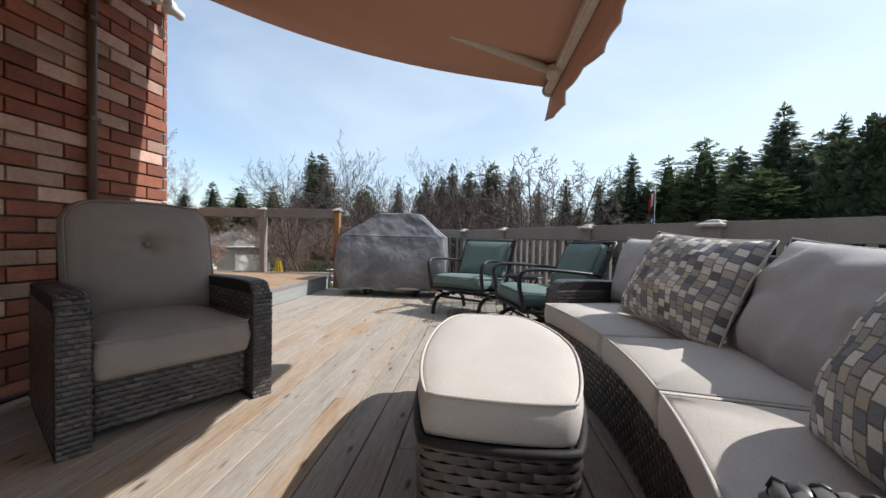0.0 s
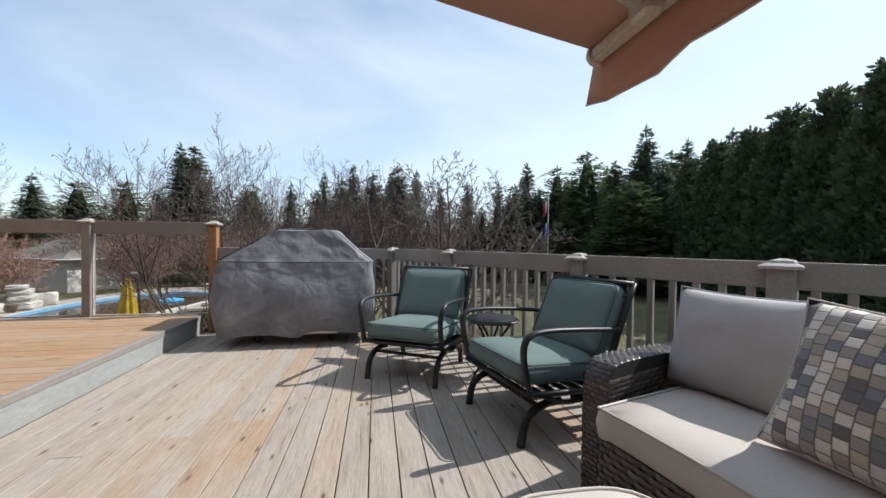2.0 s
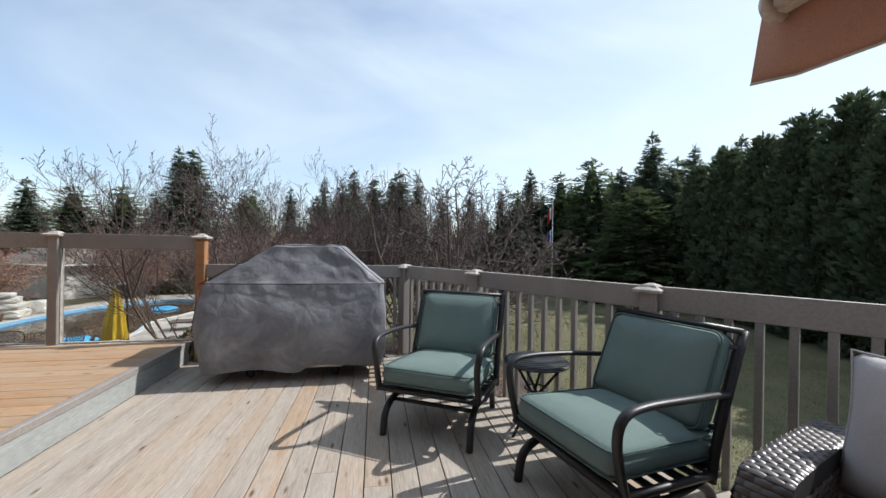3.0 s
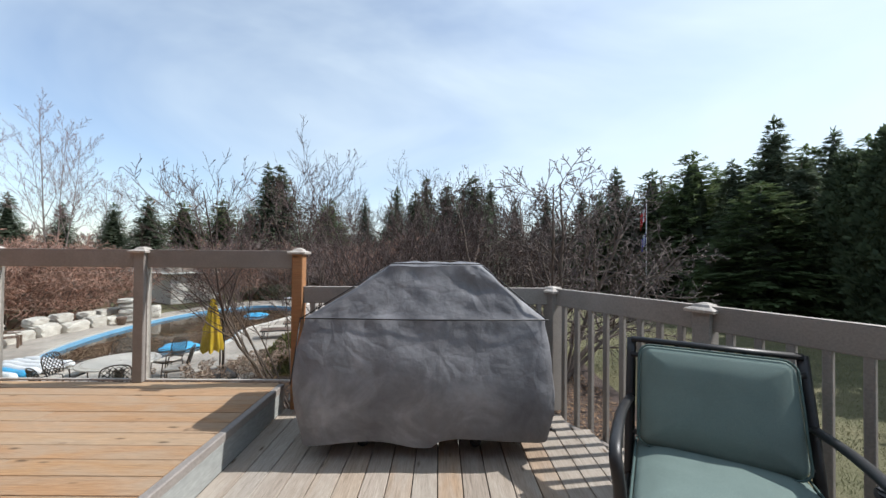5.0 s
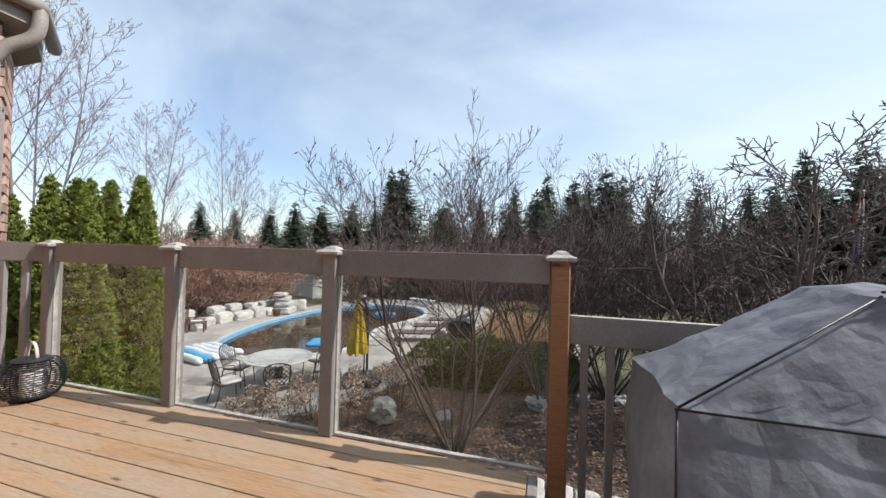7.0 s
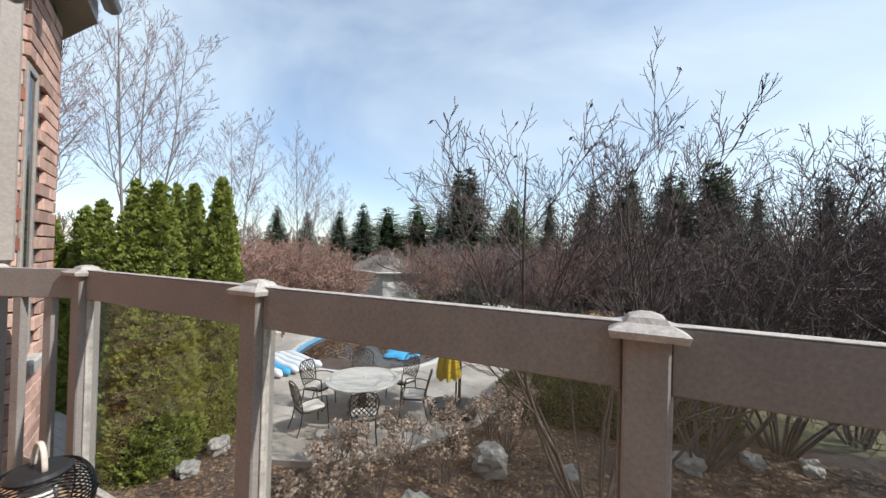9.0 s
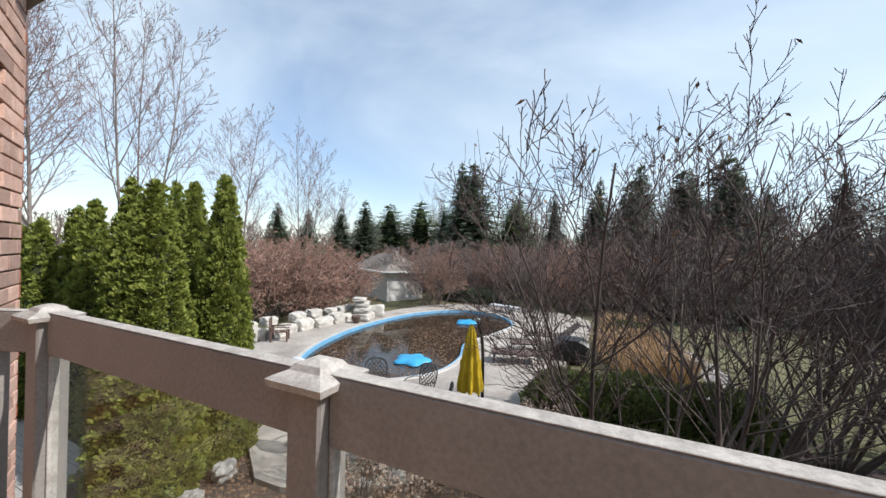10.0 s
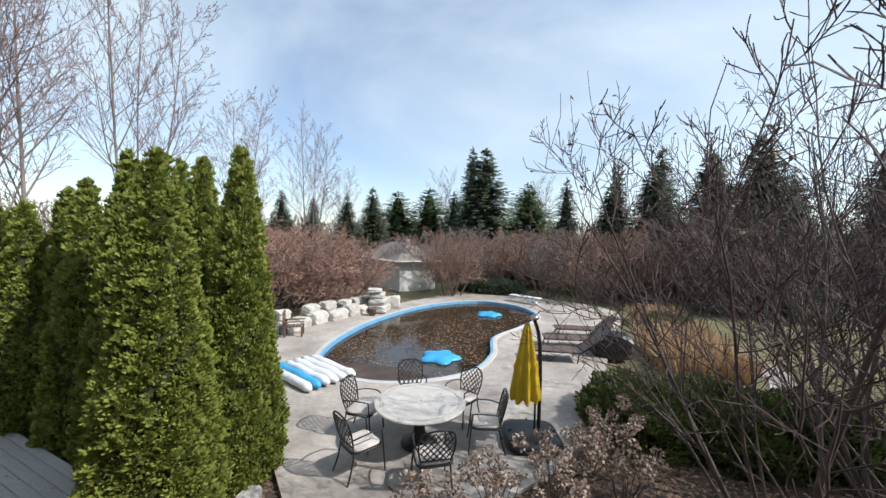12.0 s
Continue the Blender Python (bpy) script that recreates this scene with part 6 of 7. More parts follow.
def arborvitae(r, height, radius, clumps, blades, size=(0.03, 0.065), bulge=0.13, wide=0.17):
    """A dense column of fan-shaped sprays: rounded clumps that stand out, dark gaps between them."""
    v, f = [], []
    for k in range(clumps):
        h = 1 - math.sqrt(1 - (k + r.random()) / clumps * 0.995) if k % 3 else (k + r.random()) / clumps
        a0 = k * 2.39996 + r.uniform(-0.4, 0.4)
        base = column(h, radius) * (1 + 0.13 * noise.noise(Vector((math.cos(a0) * 1.6, math.sin(a0) * 1.6, h * 6))))
        rc = wide * r.uniform(0.6, 1.25) * (1 - 0.45 * h)
        out = bulge * r.uniform(0.3, 1.25) * (1 - 0.4 * h)
        fan = r.uniform(-0.9, 0.9)
        for _ in range(blades):
            q = math.sqrt(r.random())
            t = r.random() * math.tau
            su, sv = q * math.cos(t), q * math.sin(t)
            a = a0 + su * rc / max(0.08, base)
            z = height * h * 0.985 + sv * rc * 0.75
            rad = base * 0.9 + out * (1 - q * q) - 0.05 * (sv < -0.2) + r.uniform(-0.03, 0.015)
            o = Vector((math.cos(a), math.sin(a), 0))
            tan = Vector((-math.sin(a), math.cos(a), 0))
            p = o * max(0.01, rad) + Vector((0, 0, max(0.02, z)))
            d = (o * r.uniform(0.3, 0.9) + tan * (su * 0.9 + r.uniform(-0.35, 0.35)) + Vector((0, 0, 0.35 + 0.7 * sv + r.uniform(-0.3, 0.5)))).normalized()
            L = r.uniform(*size)
            cards(v, f, p - d * L * 0.4, d, (o * 0.6 + tan * fan + Vector((0, 0, r.uniform(-0.3, 0.6)))).normalized(), L * 1.25, L * r.uniform(0.4, 0.7))
    # solid dark core added so the gaps between clumps look shaded
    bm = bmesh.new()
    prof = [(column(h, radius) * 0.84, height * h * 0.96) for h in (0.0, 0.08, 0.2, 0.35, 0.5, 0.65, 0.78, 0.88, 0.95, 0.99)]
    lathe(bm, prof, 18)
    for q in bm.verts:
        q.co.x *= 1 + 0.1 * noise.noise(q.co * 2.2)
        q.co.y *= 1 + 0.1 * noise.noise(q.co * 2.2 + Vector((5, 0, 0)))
    return bm, (v, f)


r = random.Random(8)
ARB = []
for clumps, blades, sz in ((900, 74, (0.03, 0.062)), (900, 74, (0.03, 0.062)), (620, 46, (0.045, 0.085))):
    core, spr = arborvitae(r, 4.6, 0.70, clumps, blades, sz)
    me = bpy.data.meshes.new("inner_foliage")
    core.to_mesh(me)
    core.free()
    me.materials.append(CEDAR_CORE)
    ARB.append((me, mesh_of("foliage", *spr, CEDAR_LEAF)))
for i, (x, y, top, wide) in enumerate(((-10.02, 9.41, 2.8, 0.86), (-9.93, 8.32, 2.5, 1.02), (-11.26, 9.62, 2.79, 0.88), (-12.8, 10.15, 2.96, 0.8), (-11.5, 8.74, 2.69, 0.88), (-13.06, 8.87, 2.4, 0.9), (-14.09, 8.98, 2.31, 0.85), (-14.43, 8.56, 2.03, 0.9), (-15.27, 8.51, 1.91, 0.95), (-16.9, 8.6, 2.6, 0.95), (-18.2, 8.5, 2.7, 1), (-19.6, 8.4, 2.7, 1))):
    t = thing("arborvitae", "tall columnar arborvitae in a green hedge row", "cedar", "arborvitae row", m=pose(x, y, GROUND, 0, 0, i * 77) @ Matrix.Diagonal((wide, wide, (top - GROUND) / 4.6, 1)))
    j = i % 2 if i < 3 else 2
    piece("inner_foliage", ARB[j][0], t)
    piece("foliage", ARB[j][1], t, kind="stuff")

# dark cedar wall on the far side of the lawn
core, spr = arborvitae(r, 4.6, 1.0, 420, 34, (0.07, 0.15), 0.3, 0.26)
me = bpy.data.meshes.new("inner_foliage")
core.to_mesh(me)
core.free()
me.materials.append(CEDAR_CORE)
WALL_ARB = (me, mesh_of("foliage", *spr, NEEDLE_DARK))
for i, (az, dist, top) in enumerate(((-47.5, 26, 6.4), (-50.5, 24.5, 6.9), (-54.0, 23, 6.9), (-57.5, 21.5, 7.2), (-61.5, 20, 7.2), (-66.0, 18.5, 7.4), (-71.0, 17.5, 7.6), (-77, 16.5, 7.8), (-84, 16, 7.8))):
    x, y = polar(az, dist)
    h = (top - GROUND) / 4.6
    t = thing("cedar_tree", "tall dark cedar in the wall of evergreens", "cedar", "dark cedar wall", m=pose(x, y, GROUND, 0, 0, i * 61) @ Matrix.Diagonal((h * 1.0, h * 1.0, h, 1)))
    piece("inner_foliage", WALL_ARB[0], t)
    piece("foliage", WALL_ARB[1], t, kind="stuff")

# ---- shed ----
shed = thing("garden_shed", "small white shed with a low hipped shingle roof", "shed", m=pose(-17.7, 25.9, GROUND, 0, 0, -30) @ Matrix.Diagonal((1.2, 1.2, 1.02, 1)))
box_part("wall", (-4.6, 0, 0), (0, 2.3, 1.9), SIDING, shed, 0.01)
bm = bmesh.new()
e = 0.35
lo = [bm.verts.new(p) for p in ((-4.6 - e, -e, 1.88), (e, -e, 1.88), (e, 2.3 + e, 1.88), (-4.6 - e, 2.3 + e, 1.88))]
up_ = [bm.verts.new(p) for p in ((-4.6 - e, -e, 1.98), (e, -e, 1.98), (e, 2.3 + e, 1.98), (-4.6 - e, 2.3 + e, 1.98))]
rd = [bm.verts.new(p) for p in ((-3.4, 1.15, 3.1), (-1.2, 1.15, 3.1))]
bm.faces.new(lo[::-1])
for i in range(4):
    bm.faces.new((lo[i], lo[(i + 1) % 4], up_[(i + 1) % 4], up_[i]))
for f in ((up_[0], up_[1], rd[1], rd[0]), (up_[1], up_[2], rd[1]), (up_[2], up_[3], rd[0], rd[1]), (up_[3], up_[0], rd[0])):
    bm.faces.new(f)
part("roof", bm, ASPHALT, shed, "grey-brown shingle roof")
for k in range(4):
    pts = [((-4.6 - e, -e), (e, -e)), ((e, -e), (e, 2.3 + e)), ((e, 2.3 + e), (-4.6 - e, 2.3 + e)), ((-4.6 - e, 2.3 + e), (-4.6 - e, -e))][k]
    tube_part("gutter", [(*pts[0], 1.93), (*pts[1], 1.93)], 0.06, WHITE, shed, 6)
box_part("roof_vent", (-1.3, 1.05, 3.02), (-1.1, 1.25, 3.32), TRIM, shed, 0.01)

# ---- limestone blocks along the patio ----
r = random.Random(31)
ROCKS = [rock_mesh("limestone_block", 1, 1, 1, STONE, k, 0.10, 0.78) for k in range(5)]


def block(x, y, z, sx, sy, sz, rz, label="pale limestone block in a low retaining wall"):
    ob = new("limestone_block", ROCKS[r.randrange(5)])
    ob.matrix_basis = pose(x, y, z, r.uniform(-3, 3), r.uniform(-3, 3), rz) @ Matrix.Diagonal((sx, sy, sz, 1))
    return tagged(ob, label, "stone block", "limestone retaining wall")


P0, P1 = Vector((-15.75, 14.3)), Vector((-15.35, 20.2))
s, k = 0.0, 0
while s < 6.0:
    L = r.uniform(0.55, 0.95)
    q = P0.lerp(P1, (s + L / 2) / 5.9)
    block(q.x + r.uniform(-0.1, 0.1), q.y, GROUND + 0.04, 0.55, L, r.uniform(0.45, 0.62), 4 + r.uniform(-7, 7))
    if r.random() < 0.8:
        block(q.x - 0.32, q.y + r.uniform(-0.2, 0.2), GROUND + 0.5, 0.5, L * r.uniform(0.7, 1.0), r.uniform(0.28, 0.4), 4 + r.uniform(-10, 10))
    s += L + 0.03
    k += 1
STACK = "pale cut limestone block stacked as steps"
for i, (dx, dy, dz, sx, sy, sz) in enumerate(((0, 0, 0, 0.85, 1.25, 0.36), (-0.08, 0.05, 0.34, 0.8, 1.15, 0.3), (-0.16, 0.02, 0.62, 0.7, 0.95, 0.26), (-0.2, -0.1, 0.86, 0.62, 0.85, 0.2), (0.1, 1.05, 0, 0.6, 0.6, 0.62))):
    block(-14.85 + dx, 19.7 + dy, PATIO + dz, sx, sy, sz, 20 + 3 * i, STACK)
pot = thing("planter_pot", "small brown clay pot beside the stacked stones", "pot", m=pose(-14.6, 18.8, PATIO))
bm = bmesh.new()
lathe(bm, [(0.001, 0.0), (0.13, 0.0), (0.17, 0.26), (0.20, 0.3), (0.19, 0.34), (0.16, 0.33), (0.14, 0.28), (0.001, 0.27)], 20)
part("pot_body", bm, PIPE, pot, smooth=True)
tyre_chair = thing("garden_chair", "weathered low wooden chair by the rocks", "chair", m=pose(-14.95, 14.9, PATIO, 0, 0, 40))
for yy in (-0.22, 0.22):
    box_part("leg", (-0.3, yy - 0.03, 0), (-0.24, yy + 0.03, 0.5), PIPE, tyre_chair, 0.005)
    box_part("leg", (0.24, yy - 0.03, 0), (0.3, yy + 0.03, 0.36), PIPE, tyre_chair, 0.005)
    box_part("arm", (-0.34, yy - 0.05, 0.5), (0.34, yy + 0.05, 0.525), PIPE, tyre_chair, 0.004)
for k in range(5):
    box_part("seat_slat", (-0.26 + 0.105 * k, -0.24, 0.33), (-0.175 + 0.105 * k, 0.24, 0.35), PIPE, tyre_chair, 0.003)
    box_part("back_slat", (-0.33, -0.24 + 0.1 * k, 0.3), (-0.305, -0.165 + 0.1 * k, 0.85), PIPE, tyre_chair, 0.003)

# ---- pool things ----
raft = thing("pool_raft", "folded white ribbed pool float with one blue tube", "pool float", m=pose(-11.85, 12.55, PATIO, 0, 0, -15))
for k in range(6):
    y = -0.55 + 0.225 * k
    pts = [(-0.98 + 1.96 * i / 12, y + 0.012 * math.sin(i * 1.3 + k), 0.105 + 0.012 * math.sin(i * 0.9 + 2 * k)) for i in range(13)]
    rad = [0.05] + [0.105 + 0.006 * math.sin(i * 2.1 + k) for i in range(11)] + [0.05]
    tube_part("tube", pts, rad, BLUE if k == 1 else WHITE_VINYL, raft, 12, 0.95, "blue vinyl tube" if k == 1 else "")
for x, y, s in ((-9.75, 15.5, 0.62), (-10.4, 22.0, 0.6)):
    fl = thing("pool_float", "bright blue star-shaped float on the water", "pool float", "blue pool floats", m=pose(x, y, GROUND + 0.03, 0, 0, 20))
    out_ = []
    for k in range(40):
        a = math.tau * k / 40
        rr = s * (0.86 + 0.14 * math.cos(5 * a))
        out_.append((rr * math.cos(a), rr * math.sin(a)))
    bm = bmesh.new()
    slab(bm, out_, -0.03, 0.09, 0.05, 0.05)
    part("vinyl_body", bm, BLUE, fl, smooth=True)
dive = thing("diving_board", "white diving board at the far end of the pool", "diving board", m=pose(-9.55, 25.6, PATIO, 0, 0, 160))
box_part("plank", (-0.9, -0.22, 0.32), (0.9, 0.22, 0.37), WHITE_VINYL, dive, 0.015)
box_part("stand", (-0.75, -0.18, 0.0), (-0.2, 0.18, 0.32), WHITE, dive, 0.02)
# leaves drifting on the water
verts, faces = [], []
xs, ys = [p.x for p in POOL], [p.y for p in POOL]


def inside(x, y, loop):
    c = False
    for p, q in zip(loop, loop[1:] + loop[:1]):
        if (p.y > y) != (q.y > y) and x < (q.x - p.x) * (y - p.y) / (q.y - p.y) + p.x:
            c = not c
    return c


def leaf(verts, faces, x, y, z, s, a, tilt, r):
    b0 = len(verts)
    c, d = math.cos(a) * s, math.sin(a) * s
    t = tilt * s
    verts += [Vector((x - c, y - d, z)), Vector((x + d * 0.5, y - c * 0.5, z + t)), Vector((x + c, y + d, z + t * 0.4)), Vector((x - d * 0.5, y + c * 0.5, z - t * 0.2))]
    faces += [(b0, b0 + 1, b0 + 2, b0 + 3)]


while len(faces) < 4200:
    x, y = r.uniform(min(xs), max(xs)), r.uniform(min(ys), max(ys))
    if inside(x, y, POOL) and noise.noise(Vector((x * 0.55, y * 0.55, 4))) + r.uniform(-0.45, 0.5) > -0.05:
        leaf(verts, faces, x, y, GROUND + 0.034 + r.uniform(0, 0.004), r.uniform(0.02, 0.055), r.uniform(0, 6.28), 0.1, r)
tagged(piece("leaves", mesh_of("leaves", verts, faces, LEAF_LITTER), pool), "brown leaves floating on the water", kind="stuff")

# ---- dining set on the patio ----
TX, TY = -8.05, 11.2
table = thing("round_table", "round cast-stone patio table on a dark pedestal", "table", m=pose(TX, TY, PATIO))
bm = bmesh.new()
lathe(bm, [(0.001, 0.675), (0.70, 0.675), (0.745, 0.685), (0.757, 0.70), (0.745, 0.715), (0.68, 0.72), (0.675, 0.715), (0.62, 0.715), (0.615, 0.72), (0.03, 0.72), (0.025, 0.705), (0.001, 0.705)], 56)
part("tabletop", bm, TABLE_TOP, table, "pale mosaic-edged round top", smooth=False)
bm = bmesh.new()
box(bm, (0.635, -0.02, 0.716), (0.668, 0.02, 0.722), 0.002)
TILE = bpy.data.meshes.new("mosaic_tile")
bm.to_mesh(TILE)
bm.free()
TILE.materials.append(STONE)
for k in range(64):
    piece("mosaic_tile", TILE, table, pose(0, 0, 0, 0, 0, 360 * k / 64))
bm = bmesh.new()
lathe(bm, [(0.001, 0.0), (0.30, 0.0), (0.31, 0.03), (0.2, 0.07), (0.1, 0.2), (0.085, 0.4), (0.13, 0.58), (0.3, 0.66), (0.3, 0.674), (0.001, 0.674)], 20)
part("pedestal", bm, BLACK_METAL, table, smooth=True)


def lattice_chair(label, m):
    """Faces -y."""
    c = thing("lattice_chair", label, "chair", "chairs round the patio table", m=m)
    bm = bmesh.new()
    slab(bm, rounded_rect(0.46, 0.44, 0.1, 5), 0.415, 0.455, 0.015, 0.015)
    part("seat_pad", bm, FABRIC, c, "faded beige seat pad", smooth=True)
    tube_part("seat_ring", [(x, y, 0.41) for x, y in rounded_rect(0.5, 0.48, 0.11, 5)], 0.013, BLACK_METAL, c, 6, closed=True)
    box_part("seat_plate", (-0.22, -0.21, 0.40), (0.22, 0.21, 0.414), BLACK_METAL, c)
    for s_ in (-1, 1):
        tube_part("front_leg", spline([(s_ * 0.23, -0.21, 0.64), (s_ * 0.235, -0.235, 0.42), (s_ * 0.25, -0.27, 0.0)], 4), 0.0125, BLACK_METAL, c, 7)
        tube_part("back_leg", spline([(s_ * 0.20, 0.21, 0.44), (s_ * 0.21, 0.25, 0.2), (s_ * 0.23, 0.32, 0.0)], 4), 0.0125, BLACK_METAL, c, 7)
        tube_part("arm", spline([(s_ * 0.235, 0.27, 0.62), (s_ * 0.27, 0.1, 0.655), (s_ * 0.265, -0.12, 0.66), (s_ * 0.23, -0.215, 0.63)], 4), 0.014, BLACK_METAL, c, 7, 0.7)
    rim = spline([(-0.2, 0.22, 0.46), (-0.245, 0.27, 0.66), (-0.225, 0.32, 0.86), (-0.1, 0.34, 0.93), (0.1, 0.34, 0.93), (0.225, 0.32, 0.86), (0.245, 0.27, 0.66), (0.2, 0.22, 0.46)], 4)
    tube_part("back_frame", rim, 0.013, BLACK_METAL, c, 7)
    tube_part("back_bar", [(-0.2, 0.22, 0.48), (0.2, 0.22, 0.48)], 0.01, BLACK_METAL, c, 6)

    def bent(u, z):
        return (u, 0.215 + 0.28 * max(0, (z - 0.46)) + 0.02 * (1 - (u / 0.24) ** 2), z)
    bm = bmesh.new()
    for k in range(-4, 6):
        for sg in (-1, 1):
            pts = []
            for q in range(7):
                z = 0.48 + 0.43 * q / 6
                u = sg * (-0.22 + 0.085 * (k + 0.5) + 0.36 * (q / 6) - 0.06)
                lim = 0.235 if z < 0.84 else 0.235 - (z - 0.84) * 1.1
                if abs(u) <= lim:
                    pts.append(bent(u, z))
            if len(pts) > 1:
                tube(bm, pts, 0.009, 5)
    part("lattice", bm, BLACK_METAL, c, "woven lattice back", smooth=True)
    return c


RIGHT_, FAR_ = Vector((0.903, 0.43)), Vector((-0.43, 0.903))
first = None
for a_, b_ in ((-1.0, 0.30), (-0.22, 1.08), (0.74, 0.82), (1.08, -0.05), (0.24, -1.02), (-0.82, -0.72)):
    q = Vector((TX, TY)) + RIGHT_ * a_ + FAR_ * b_
    d = Vector((TX, TY)) - q
    m = pose(q.x, q.y, PATIO, 0, 0, math.degrees(math.atan2(d.y, d.x)) + 90)
    if first is None:
        first = lattice_chair("black cast-metal lattice-back chair at the round table", m)
    else:
        copy_thing(first, m)

# ---- closed umbrella ----
umb = thing("patio_umbrella", "closed yellow cantilever umbrella on a dark square base", "umbrella", m=pose(-6.4, 12.15, PATIO, 0, 0, 25))
bm = bmesh.new()
slab(bm, rounded_rect(0.92, 0.92, 0.22, 6), 0.0, 0.16, 0.05, 0.05)
part("base", bm, BLACK_METAL, umb, "dark moulded base", smooth=True)
for k in range(4):
    box_part("base_rib", (-0.40, -0.012, 0.17), (0.40, 0.012, 0.2), BLACK_METAL, umb, 0.004, m=pose(0, 0, 0, 0, 0, 45 * k))
tube_part("mast", spline([(0.12, 0, 0.18), (0.12, 0, 1.2), (0.08, 0, 1.8), (-0.02, 0, 2.12)], 5), 0.032, BLACK_METAL, umb, 10)
tube_part("strut", [(0.05, 0.0, 0.2), (0.05, 0.0, 0.9), (0.1, 0.0, 1.3)], 0.018, BLACK_METAL, umb, 8)
bm = bmesh.new()
lathe(bm, [(0.001, 2.08), (0.07, 2.09), (0.08, 2.12), (0.06, 2.15), (0.001, 2.155)], 16)
part("hub", bm, STEEL, umb, "pale metal hub", smooth=True)
bm = bmesh.new()
rows = []
for j in range(19):
    f = j / 18
    z = 2.02 - 1.30 * f
    rr = 0.03 + 0.20 * f ** 0.8 + (0.02 if 0.55 < f < 0.6 else 0)
    if f > 0.9:
        rr *= 1 - (f - 0.9) * 1.2
    rows.append([bm.verts.new((-0.12 + rr * (1 + 0.26 * math.cos(8 * a + 0.6 * f)) * math.cos(a), rr * (1 + 0.26 * math.cos(8 * a + 0.6 * f)) * math.sin(a), z - 0.03 * math.cos(8 * a) * f)) for a in (k * math.tau / 64 for k in range(64))])
for a, b in zip(rows, rows[1:]):
    for k in range(64):
        bm.faces.new((a[k], a[(k + 1) % 64], b[(k + 1) % 64], b[k]))
part("canopy", bm, YELLOW, umb, "furled yellow canvas", smooth=True)

# ---- loungers ----
def lounger(m, first=None):
    if first:
        return copy_thing(first, m)
    c = thing("sun_lounger", "dark sling sun lounger with a raised back on the patio", "sun lounger", "sun loungers", m=m)
    for s_ in (-1, 1):
        tube_part("side_rail", [(-1.2, s_ * 0.3, 0.3), (0.25, s_ * 0.3, 0.3)], 0.022, BLACK_METAL, c, 8)
        tube_part("back_rail", [(0.25, s_ * 0.3, 0.3), (0.85, s_ * 0.3, 0.78)], 0.022, BLACK_METAL, c, 8)
        for xx in (-1.1, 0.2):
            tube_part("leg", [(xx, s_ * 0.3, 0.3), (xx - 0.05, s_ * 0.3, 0.0)], 0.018, BLACK_METAL, c, 8)
    for k in range(5):
        tube_part("cross_bar", [(-1.2 + 0.36 * k, -0.3, 0.3), (-1.2 + 0.36 * k, 0.3, 0.3)], 0.016, BLACK_METAL, c, 6)
    box_part("sling", (-1.19, -0.28, 0.305), (0.25, 0.28, 0.313), PIPE, c, 0.002, "faded grey-brown sling")
    box_part("back_sling", (0, -0.28, 0.0), (0.76, 0.28, 0.008), PIPE, c, 0.002, m=pose(0.25, 0, 0.305, 0, -38.6, 0))
    return c


l1 = lounger(pose(-6.3, 16.9, PATIO, 0, 0, 18))
lounger(pose(-6.1, 18.4, PATIO, 0, 0, 20), l1)
lounger(pose(-5.95, 19.9, PATIO, 0, 0, 18), l1)
heap = new("storage_box", rock_mesh("storage_box", 1.1, 0.8, 0.75, BLACK_METAL, 4, 0.06, 0.8))
heap.matrix_basis = pose(-5.25, 18.0, PATIO, 0, 0, 15)
tagged(heap, "low dark covered heap behind the loungers", "covered box")


# ---- flagpole ----
pole = thing("flagpole", "slim white flagpole with two limp flags on the lawn", "flagpole", m=pose(13.05, 27.3, GROUND))
tube_part("pole", [(0, 0, 0), (0, 0, 7.0)], [0.045, 0.025], WHITE, pole, 8)
bm = bmesh.new()
lathe(bm, [(0.001, 6.98), (0.05, 7.0), (0.06, 7.05), (0.04, 7.1), (0.001, 7.11)], 10)
part("finial", bm, WHITE, pole, smooth=True)


def limp(name, z0, mats, w):
    for k, mt in enumerate(mats):
        bm = bmesh.new()
        rws = []
        for i in range(7):
            u = (k + i / 6) / len(mats)
            rws.append([bm.verts.new((-0.03 - w * u * 0.55, 0.09 * math.sin(u * 16 + v), z0 - 1.5 * v - 0.75 * u * u)) for v in (0, 0.2, 0.4, 0.6)])
        for a, b in zip(rws, rws[1:]):
            for q in range(3):
                bm.faces.new((a[q], a[q + 1], b[q + 1], b[q]))
        part(name, bm, mt, pole, "limp cloth panel of a flag", smooth=True)


limp("flag_panel", 6.6, (FLAG_RED, WHITE_VINYL, FLAG_RED), 0.7)
limp("flag_panel", 4.9, (FLAG_BLUE, WHITE_VINYL, FLAG_BLUE), 0.6)


